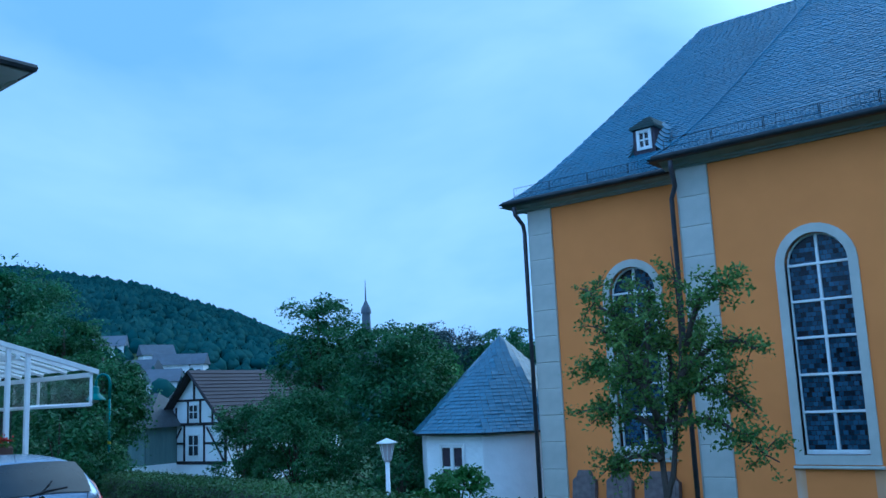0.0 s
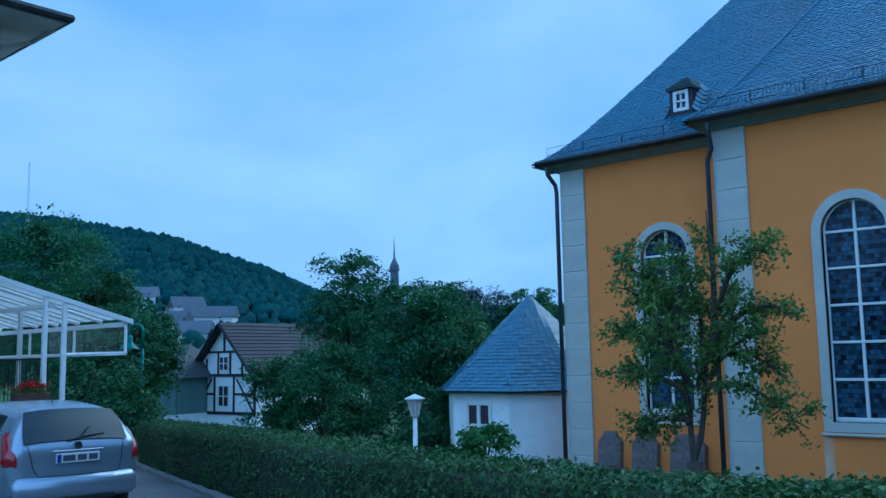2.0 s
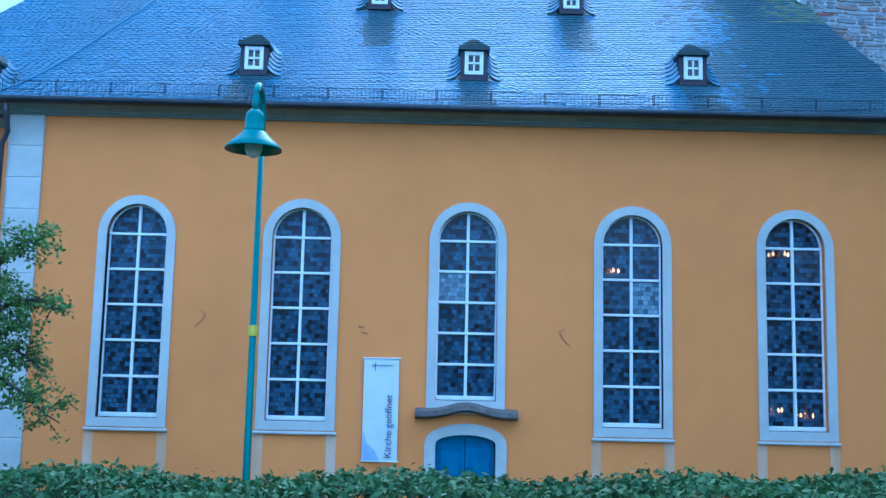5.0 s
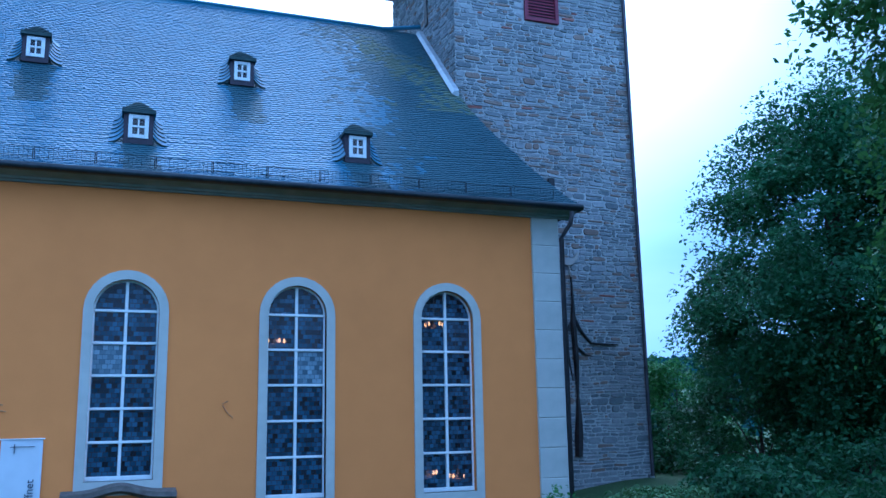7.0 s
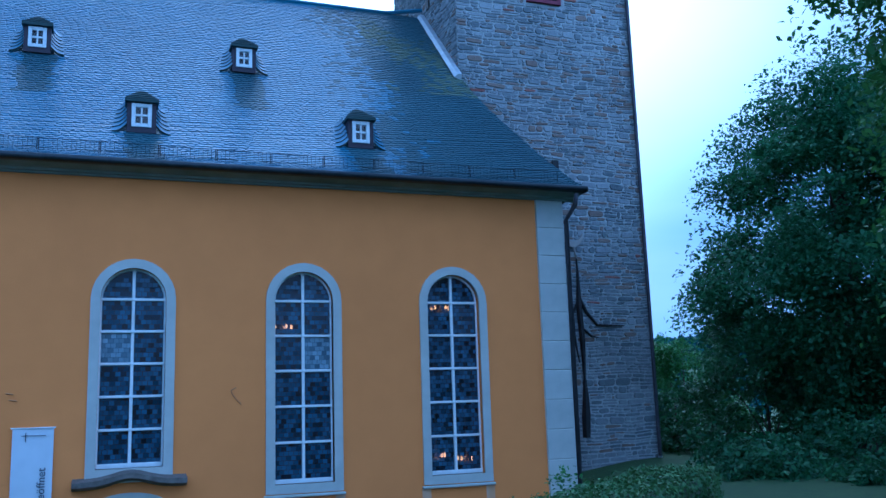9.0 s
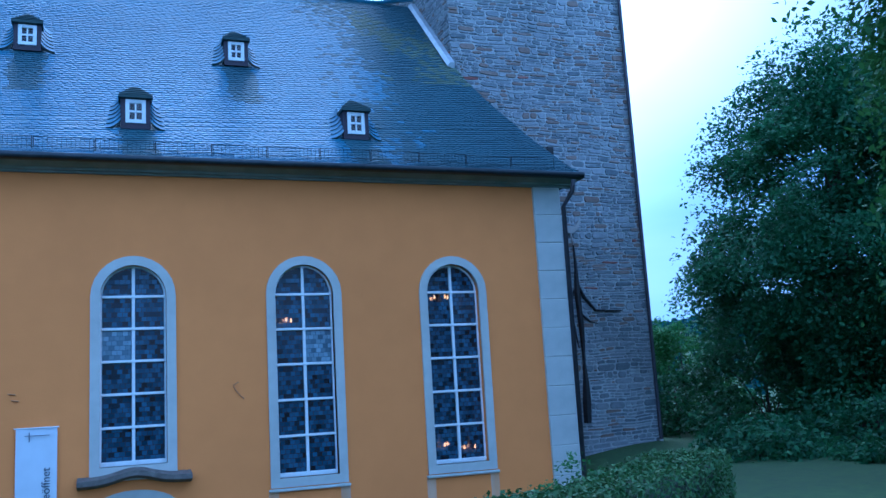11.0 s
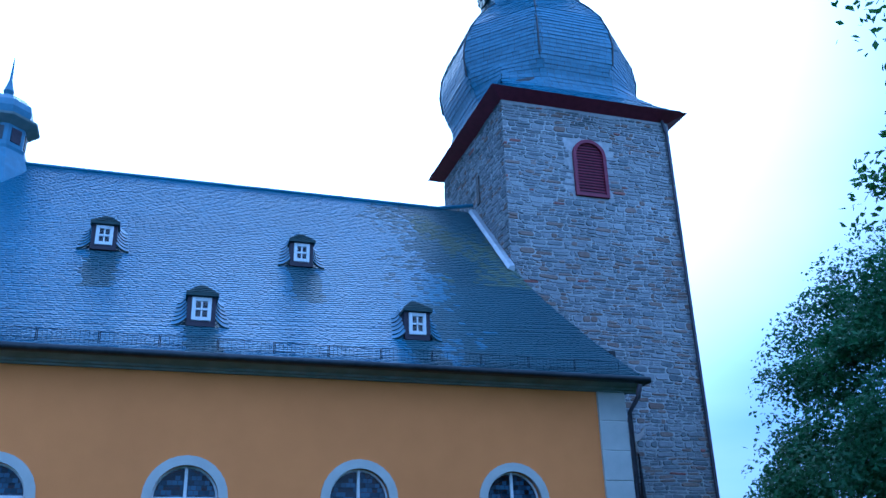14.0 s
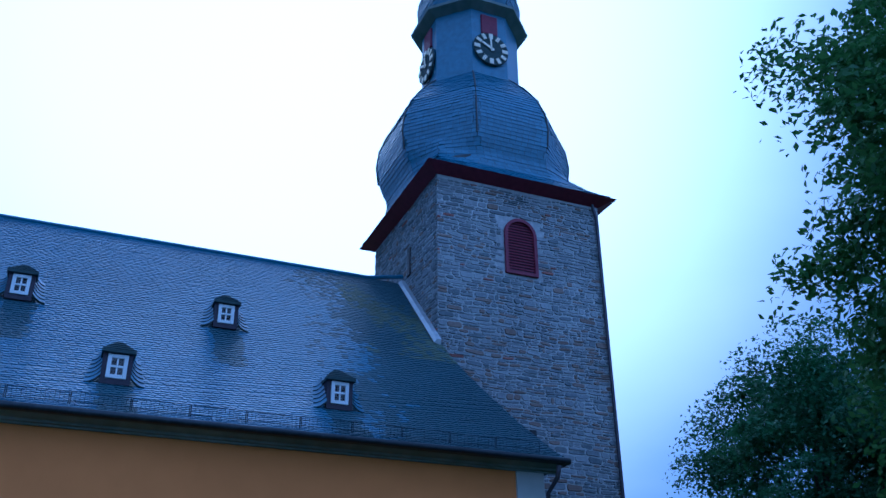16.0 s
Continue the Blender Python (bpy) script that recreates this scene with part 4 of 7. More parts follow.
# chandeliers that shine through the leaded glass; the lower two mimic other warm spots
for x, y, z in WARM_LIGHTS:
    c = thing("chandelier", "brass chandelier-shaped lamp with lit candle bulbs", "chandelier", "lamps inside the church", at=pose(x, y, z))
    g = Geo().lathe([(0.02, 0.35), (0.03, 0.1), (0.07, 0.0), (0.03, -0.06)], sides=8)
    g.tube([(0, 0, 0.3), (0, 0, EAVE - 0.3 - z)], 0.008, 5)
    g.make("stem", M_GOLD, c)
    for a in range(5):
        ca, sa = math.cos(a * 1.2566), math.sin(a * 1.2566)
        Geo().tube([(0, 0, 0), (0.12 * ca, 0.12 * sa, -0.05), (0.22 * ca, 0.22 * sa, 0.03)], 0.009, 5).make("arm", M_GOLD, c)
        Geo().lathe([(0.012, 0.03), (0.032, 0.06), (0.022, 0.11), (0.004, 0.14)], (0.22 * ca, 0.22 * sa), 6).make("bulb", M_BULB, c)

# banner on the wall
banner = thing("banner", "white cloth banner with dark upright lettering", "banner", at=pose(-1.05, WALL_Y - 0.06, -0.47))
v, f = [], []
for j in range(13):
    for i in range(5):
        v.append(((i / 4 - 0.5) * 0.70, 0.012 * math.sin(3.0 * i / 4 + j * 0.5), j / 12 * 2.02))
f = [(j * 5 + i, j * 5 + i + 1, j * 5 + i + 6, j * 5 + i + 5) for j in range(12) for i in range(4)]
Geo().add(v, f).make("cloth", M_BANNER, banner, smooth=True)
for z in (0.0, 2.03):
    Geo().tube([(-0.38, 0, z), (0.38, 0, z)], 0.014, 6).make("rod", M_BAR, banner)
Geo().add([(-0.34, -0.018, 0.02), (0.0, -0.018, 0.02), (-0.1, -0.018, 0.22), (-0.25, -0.018, 0.34), (-0.34, -0.018, 0.6)], [(0, 1, 2, 3, 4)]).make("print", M_BANNERBLUE, banner, "pale blue corner print")
g = Geo().box(-0.13, -0.115, -0.03, -0.02, 1.78, 1.95)
g.box(-0.2, 0.22, -0.03, -0.02, 1.885, 1.897)
g.make("cross", M_INK, banner, "thin dark cross")


def lettering(text, size, material, parent, m, name="lettering"):
    cu = bpy.data.curves.new(name, "FONT")
    cu.body, cu.size, cu.extrude, cu.align_x, cu.align_y = text, size, 0.003, "LEFT", "CENTER"
    tmp = bpy.data.objects.new(name, cu)
    me = bpy.data.meshes.new_from_object(tmp)
    bpy.data.objects.remove(tmp)
    me.materials.clear()
    me.materials.append(material)
    me.transform(m)
    ob = new(name, me)
    ob.parent = parent
    return ob


lettering("Kirche geöffnet", 0.20, M_INK, banner, pose(0.17, -0.03, 0.06, 90, -90, 0))

# ---- the tower ----
TX, TY, TH = 12.40, 25.0, 2.95
TZ0, TOP = -0.75, 16.75
tower = thing("church_tower", "square rubble stone church tower with slate onion spire", "tower", at=pose(TX, TY, TZ0))
g = Geo().box(-TH + 0.008, TH - 0.008, -TH + 0.008, TH - 0.008, -1.2, TOP - TZ0)
tower_wall = g.make("tower_wall", M_MORTAR, tower, "rubble masonry in lime mortar")
e8 = math.pi / 8
c8 = 1 / math.cos(e8)


def square_to_octagon(rings):
    """Rings (half, z, square): 16 points each, from a square (1) to an octagon (0)."""
    v, f = [], []
    for half, z, sq in rings:
        for i in range(16):
            a = 2 * math.pi * i / 16
            ca, sa = math.cos(a), math.sin(a)
            rs = half / max(abs(ca), abs(sa))
            b = (a + e8) % (math.pi / 4) - e8
            ro = half / math.cos(b)
            r = sq * rs + (1 - sq) * ro
            v.append((r * ca, r * sa, z))
    for k in range(len(rings) - 1):
        for i in range(16):
            j = (i + 1) % 16
            f.append((k * 16 + i, k * 16 + j, (k + 1) * 16 + j, (k + 1) * 16 + i))
    return v, f


EA = 16.95 - TZ0
SHIFT = -0.30  # the spire sits a little off the tower's middle
SPIRE = [(3.42, EA, 1.0), (3.0, EA + 0.5, 0.8), (2.98, EA + 1.0, 0.35), (3.16, EA + 1.6, 0.05), (3.24, EA + 2.3, 0.0), (3.16, EA + 3.0, 0.0), (2.9, EA + 3.7, 0.0), (2.45, EA + 4.42, 0.0), (2.0, EA + 5.0, 0.0), (1.75, EA + 5.28, 0.0)]
v, f = square_to_octagon([(h - 0.075, z, q) for h, z, q in SPIRE])
v = [(x + SHIFT * smooth01(EA, EA + 1.6, z), y, z) for x, y, z in v]
spire = Geo().add(v, f).make("spire_roof", M_SLATE_BED, tower, "slate-covered onion roof")
g = Geo()
g.add([(s * 3.44, t * 3.44, EA) for s, t in ((-1, -1), (1, -1), (1, 1), (-1, 1))] + [(s * 2.88, t * 2.88, EA - 0.22) for s, t in ((-1, -1), (1, -1), (1, 1), (-1, 1))], [(i, (i + 1) % 4, (i + 1) % 4 + 4, i + 4)[::-1] for i in range(4)] + [(0, 1, 2, 3)])
g.make("tower_eave", M_RED, tower, "oxblood red boarded eaves")
DZ = EA + 5.23
Geo().lathe([(1.72 * c8, DZ), (1.72 * c8, DZ + 3.2)], (SHIFT, 0), sides=8, turn=e8).make("drum", M_SLATE, tower, "slate-hung octagonal lantern")
Geo().lathe([(1.74 * c8, DZ + 3.0), (2.12 * c8, DZ + 3.17), (2.14 * c8, DZ + 3.27), (1.8 * c8, DZ + 3.5)], (SHIFT, 0), sides=8, turn=e8).make("drum_cornice", M_CORNICE, tower)
DOME = [(1.72, DZ + 2.95), (1.88, DZ + 3.5), (1.92, DZ + 4.0), (1.78, DZ + 4.7), (1.4, DZ + 5.4), (0.85, DZ + 5.95), (0.4, DZ + 6.4), (0.26, DZ + 7.0), (0.05, DZ + 9.5)]
DOME = [(r, z + 0.45) for r, z in DOME]
dome = Geo().lathe([((r - 0.06 if r > 0.3 else r) * c8, z) for r, z in DOME], (SHIFT, 0), sides=8, turn=e8).make("dome", M_SLATE, tower, "slate onion dome")
for k in range(8):
    a = e8 + k * math.pi / 4
    pts = [(SHIFT + r * c8 * math.cos(a) * 1.003, r * c8 * math.sin(a) * 1.003, z) for r, z, q in SPIRE[3:]]
    Geo().tube(pts, 0.035, 5).make("hip_roll", M_SLATE_BED, spire)
for turn in (0, -90):
    ck = new("clock")
    ck.parent, ck.matrix_basis = tower, pose(SHIFT, 0, 0, 0, 0, turn)
    cz, cy = DZ + 1.2, -1.80
    m = pose(0, cy, cz, 90)
    Geo().lathe([(0.70, -0.02), (0.72, 0.02), (0.70, 0.05)], sides=32, m=m).make("dial", M_CAP, ck, "slate-blue round dial")
    for hr in range(12):
        mm = pose(0, cy - 0.075, cz, 0, 30 * hr, 0)
        g = Geo()
        for dx in ((-0.034, 0.034) if hr % 3 else (-0.05, 0.0, 0.05)):
            g.box(dx - 0.028, dx + 0.028, -0.01, 0.02, 0.45, 0.68, mm)
        g.make("numeral", M_GOLD, ck)
    for ang, ln, wd in ((-3, 0.58, 0.035), (-62, 0.42, 0.05)):
        Geo().box(-wd, wd, -0.03, -0.01, -0.12, ln, pose(0, cy - 0.08, cz, 0, ang, 0), bevel=0.008).make("clock_hand", M_GOLD, ck)
    Geo().box(-0.33, 0.33, -1.80, -1.7, cz + 0.74, cz + 1.62, bevel=0.02).make("shutter", M_RED, ck, "oxblood red sound shutter")


def sound_window(m):
    e = new("sound_window")
    e.parent, e.matrix_basis = tower, m
    g = Geo()
    arch_band(g, 0, 0.46, 0, 1.3, 0.46, 0.11, -0.07, 0.1)
    g.make("frame", M_RED, e, "oxblood red timber frame")
    Geo().prism(arch_outline(0, 0.46, 0, 1.3, 0.46), 0.02, 0.06).make("backing", M_DORMERWOOD, e)
    sl = None
    for k in range(17):
        z = 0.05 + k * 0.1
        if z > 1.68:
            break
        half = 0.46 if z < 1.3 else math.sqrt(max(0.46 ** 2 - (z - 1.27) ** 2, 0.01))
        Geo().box(-half, half, -0.06, -0.045, 0, 0.10, pose(0, 0.03, z, -32)).make("slat", M_RED, e)


sound_window(pose(12.30 - TX, -TH - 0.02, 13.8 - TZ0))
# slit and putlog hole are solid black blocks; the openings' darkness is coloured in
g = Geo().box(-0.11, 0.11, -0.03, 0.05, 0, 1.0)
ob = g.make("slit_window", M_BLACK, tower)
ob.matrix_basis = pose(-TH - 0.02, -0.6, 14.2 - TZ0, 0, 0, -90)
Geo().box(-0.1, 0.1, -TH - 0.045, -TH + 0.05, 8.5 - TZ0, 8.78 - TZ0).make("putlog_hole", M_BLACK, tower)
Geo().tube([(TH - 0.3, -TH - 0.12, EA - 0.2), (TH - 0.16, -TH - 0.1, EA - 0.7), (TH - 0.12, -TH - 0.1, 0.9)], 0.055, 8).make("downpipe", M_PIPE, tower, "dark downpipe on the stone")
Geo().tube([(TH - 0.12, -TH - 0.1, 0.9), (TH - 0.12, -TH - 0.1, -0.3)], 0.06, 8).make("pipe_foot", M_LEAD, tower, "pale pipe foot")
for p, rr in (([(0.5, 6.7), (0.52, 5.9), (0.5, 5.2), (0.55, 4.2), (0.55, 3.2)], [0.02, 0.05, 0.10, 0.09, 0.04]),
              ([(0.55, 3.2), (0.55, 2.6), (0.53, 2.1), (0.5, 1.5)], [0.04, 0.10, 0.14, 0.12]),
              ([(0.5, 5.5), (0.72, 5.05), (1.05, 4.68), (1.45, 4.66), (1.95, 4.65)], [0.05, 0.05, 0.04, 0.035, 0.015]),
              ([(0.5, 5.4), (0.28, 5.0), (0.3, 4.3), (0.42, 3.6)], [0.04, 0.045, 0.04, 0.02]),
              ([(0.55, 4.6), (0.85, 4.35), (1.1, 4.3)], [0.04, 0.03, 0.012])):
    Geo().tube([(x, -TH - 0.05, z) for x, z in p], rr, 6).make("climber_stem", M_BLACK, tower, "dead dark climber on the masonry")
g = Geo()
ring = [math.pi * (1.02 + 0.96 * k / 14) for k in range(15)]
v = []
for k, a in enumerate(ring):
    thick = 0.05 + 0.10 * math.sin(math.pi * k / 14)
    for r, y in ((0.36, -0.09), (0.36, -0.03), (0.36 - thick, -0.03), (0.36 - thick, -0.09)):
        v.append((0.40 + r * math.cos(a), -TH + y, 7.35 + 1.15 * r * math.sin(a)))
g.add(v, [(4 * k + i, 4 * k + 4 + i, 4 * k + 4 + (i + 1) % 4, 4 * k + (i + 1) % 4) for k in range(14) for i in range(4)] + [(0, 1, 2, 3), (59, 58, 57, 56)])
g.make("crescent_ornament", M_SAND, tower, "pale crescent-shaped iron ornament")
Geo().tube([(0.42, -TH - 0.06, 7.0), (0.5, -TH - 0.06, 6.6)], 0.02, 5).make("ornament_rod", M_SAND, tower)


def tower_stones():
    """Irregular rubble on the two faces in view: uneven courses, thin pinnings, blunt-cornered stones."""
    rng = np.random.default_rng(7)
    kinds = (M_STONE, M_BROWNSTONE, M_BRICKRED)
    rest, singles = [Geo(), Geo(), Geo()], []

    def stone(face, a, b, lo, hi):
        """One blunt-cornered stone between a..b and lo..hi of a face."""
        j = lambda t: float(rng.uniform(-t, t))
        w, h = b - a, hi - lo
        cu, cv = min(0.05, w * rng.uniform(0.12, 0.3)), h * rng.uniform(0.16, 0.34)
        q = [(a + cu, lo), (b - cu, lo), (b, lo + cv), (b, hi - cv), (b - cu, hi), (a + cu, hi), (a, hi - cv), (a, lo + cv)]
        q = [(u + j(0.012), z + j(0.011)) for u, z in q]
        q = [(min(max(u, -TH), TH), z + 0.07 * noise.noise((u * 0.55 + 9 * face, z * 0.7, 2.0)) + 0.03 * noise.noise((u * 1.7, z * 1.3, 5.0))) for u, z in q]
        cx, cz, out = (a + b) / 2, sum(p[1] for p in q) / 8, float(rng.uniform(0.002, 0.024))
        v = [(u, -TH + 0.02, z) for u, z in q] + [(cx + (u - cx) * 0.93, -TH - out + j(0.004), cz + (z - cz) * 0.86) for u, z in q]
        if face:
            v = [(y, -u, z) for u, y, z in v]
        fs = [tuple(range(8, 16))] + [(i, (i + 1) % 8, (i + 1) % 8 + 8, i + 8) for i in range(8)]
        x = rng.random()
        kind = 2 if x < 0.008 else 1 if x < (0.22 if 6 < lo < 13 else 0.13) else 0
        if face == 0 and 9.8 < lo < 12.3 and a > -1.6 and b < 2.2 and len(singles) < 300:
            singles.append((v, fs, kind))
        else:
            rest[kind].add(v, fs)

    for face in (0, 1):
        z = 0.0
        while z < TOP - TZ0 - 0.1:
            h = float(rng.choice([0.08, 0.11, 0.15, 0.21], p=[0.25, 0.3, 0.28, 0.17]))
            u = -TH - rng.uniform(0.0, 0.2)
            while u < TH:
                w = float(rng.uniform(0.10, 0.30) if rng.random() < 0.5 else rng.uniform(0.25, 0.62))
                a, b, gap = max(u, -TH), min(u + w, TH) - float(rng.uniform(0.016, 0.036)), float(rng.uniform(0.016, 0.034))
                mid, zc = (a + b) / 2, z + h / 2
                hole = face == 0 and (abs(mid + 0.1) < 0.64 and 14.4 < zc < 16.4 or abs(mid) < 0.18 and 9.2 < zc < 9.62)
                if b - a > 0.05 and not hole:
                    if h > 0.13 and rng.random() < 0.42:
                        cut_z = z + h * float(rng.uniform(0.35, 0.65))
                        stone(face, a, b, z, cut_z - gap)
                        if b - a > 0.3 and rng.random() < 0.6:
                            c = a + (b - a) * float(rng.uniform(0.35, 0.65))
                            stone(face, a, c - gap, cut_z, z + h - gap)
                            stone(face, c, b, cut_z, z + h - gap)
                        else:
                            stone(face, a, b, cut_z, z + h - gap)
                    else:
                        stone(face, a, b, z, z + h - gap)
                u += w
            z += h
    for gg, m in zip(rest, kinds):
        ob = gg.make("masonry", m, tower_wall)
        ob["kind"] = "stuff"
    for v, fs, kind in singles:
        Geo().add(v, fs).make("stone", kinds[kind], tower_wall)


def oct_slates(base, parent, rows_per_m=6.6, w=0.22):
    """Slates over the onion roof, ring by ring."""
    rng = np.random.default_rng(11)
    geo = Geo()
    hs = np.cumsum([0] + [math.hypot(b[0] - a[0], b[1] - a[1]) for a, b in zip(base, base[1:])])
    n = int(hs[-1] * rows_per_m)

    def at(h, a):
        half, z, sq = (float(np.interp(h, hs, [r[i] for r in base])) for i in range(3))
        ca, sa = math.cos(a), math.sin(a)
        rs = half / max(abs(ca), abs(sa))
        b = (a + e8) % (math.pi / 4) - e8
        r = sq * rs + (1 - sq) * half / math.cos(b)
        return np.array((r * ca + SHIFT * smooth01(EA, EA + 1.6, z), r * sa, z))

    for k in range(n):
        h0, h1 = max(k / rows_per_m - 0.015, 0), min((k + 1.25) / rows_per_m, hs[-1])
        half = float(np.interp(h0, hs, [r[0] for r in base]))
        m = int(2 * math.pi * half / w)
        ph = rng.uniform(0, 1)
        for i in range(m):
            a0, a1 = 2 * math.pi * (i + ph) / m, 2 * math.pi * (i + ph + 0.96) / m
            p, q, r2, s2 = at(h0, a0), at(h0, a1), at(h1, a1), at(h1, a0)
            nrm = np.cross(q - p, s2 - p)
            nrm = nrm / (np.linalg.norm(nrm) + 1e-9)
            lift = rng.uniform(0.016, 0.032)
            geo.add([p + nrm * lift, q + nrm * lift, r2 + nrm * 0.006, s2 + nrm * 0.006, p, q], [(0, 1, 2, 3), (4, 5, 1, 0)])
    ob = geo.make("roof_slating", M_SLATE, parent)
    ob["kind"] = "stuff"


# ---- round annex beside the choir ----
AX, AY, AR = -16.85, 21.6, 2.62
annex = thing("round_annex", "white octagonal annex with a conical slate roof", "annex", at=pose(AX, AY, -2.2))
AZ = 2.97
o8 = math.pi / 8
Geo().lathe([(AR, -0.3), (AR, AZ)], sides=8, turn=o8).make("annex_wall", M_WHITE, annex, "smooth white rendered wall")
CONE = [(AR + 0.28, AZ - 0.06), (AR - 0.05, AZ + 0.22), (AR * 0.72, AZ + 0.92), (AR * 0.4, AZ + 1.75), (0.03, AZ + 2.72)]
Geo().lathe([(r - 0.06 if r > 0.1 else r, z - 0.04) for r, z in CONE], sides=8, turn=o8).make("annex_roof", M_SLATE_BED, annex, "pointed slate roof")
Geo().lathe([(AR + 0.30, AZ - 0.10), (AR + 0.31, AZ - 0.05)], sides=8, turn=o8).make("annex_eave", M_GUTTER, annex)
g = Geo()
rng_c = np.random.default_rng(5)
hs_c = np.cumsum([0] + [math.hypot(b[0] - a[0], b[1] - a[1]) for a, b in zip(CONE, CONE[1:])])
for k in range(int(hs_c[-1] / 0.14)):
    h0, h1 = k * 0.14, min((k + 1.25) * 0.14, hs_c[-1])
    (r0, z0), (r1, z1) = [[float(np.interp(h, hs_c, [c[i] for c in CONE])) for i in (0, 1)] for h in (h0, h1)]
    m = max(8, int(2 * math.pi * r0 / 0.2))
    for i in range(m):
        a0, a1 = 2 * math.pi * (i + 0.5 * (k % 2)) / m, 2 * math.pi * (i + 0.5 * (k % 2) + 0.95) / m

        def on(a, r, z, lift):
            rr = r * math.cos(o8) / math.cos(a % (math.pi / 4) - o8)
            return (rr * math.cos(a + o8) * (1 + lift), rr * math.sin(a + o8) * (1 + lift), z + lift * 1.5)

        lf = rng_c.uniform(0.008, 0.016)
        g.add([on(a0, r0, z0, lf), on(a1, r0, z0, lf), on(a1, r1, z1, 0.004), on(a0, r1, z1, 0.004)], [(0, 1, 2, 3)])
ob = g.make("roof_slating", M_SLATE, annex)
ob["kind"] = "stuff"
win = new("window")
win.parent, win.location = annex, (-0.05, -AR * math.cos(o8), 1.62)
g = Geo().box(-0.42, 0.42, -0.02, 0.05, -0.05, 0.95, bevel=0.01)
g.make("reveal", M_DORMERWOOD, win)
g = Geo()
for x0, x1, z0, z1 in ((-0.45, -0.36, -0.1, 1.0), (0.36, 0.45, -0.1, 1.0), (-0.35, 0.35, 0.9, 1.0), (-0.35, 0.35, -0.1, 0.0), (-0.06, 0.06, 0.0, 0.9), (-0.35, -0.07, 0.32, 0.39), (0.07, 0.35, 0.32, 0.39)):
    g.box(x0, x1, -0.06, 0.0, z0, z1, bevel=0.008)
g.make("window_frame", M_BAR, win, "white window frame")

# gravestones that lean against the choir
for x, w, h, lean in ((-12.42, 0.62, 1.55, -8), (-11.45, 0.66, 1.5, -7), (-10.35, 0.85, 1.62, -6)):
    gz = ground_z(x, CHOIR_Y - 0.35)
    gs = thing("gravestone", "weathered grey-brown sandstone gravestone leaning on the church", "gravestone", "old gravestones", at=pose(x, CHOIR_Y - 0.30, -2.13, lean))
    h2 = h + (-0.17 - (-2.13) - h) + 0.0
    Geo().prism([(-w / 2, 0), (w / 2, 0), (w / 2, h2 * 0.88), (w / 2 - 0.1, h2 * 0.92), (w / 2 - 0.16, h2), (-w / 2 + 0.16, h2), (-w / 2 + 0.1, h2 * 0.92), (-w / 2, h2 * 0.88)], -0.08, 0.08).make("slab", M_GRAVE, gs)
    Geo().prism([(-w / 2 + 0.08, 0.3), (w / 2 - 0.08, 0.3), (w / 2 - 0.08, h2 * 0.84), (w / 2 - 0.18, h2 * 0.93), (-w / 2 + 0.18, h2 * 0.93), (-w / 2 + 0.08, h2 * 0.84)], -0.095, -0.079).make("carved_panel", M_GRAVE, gs)


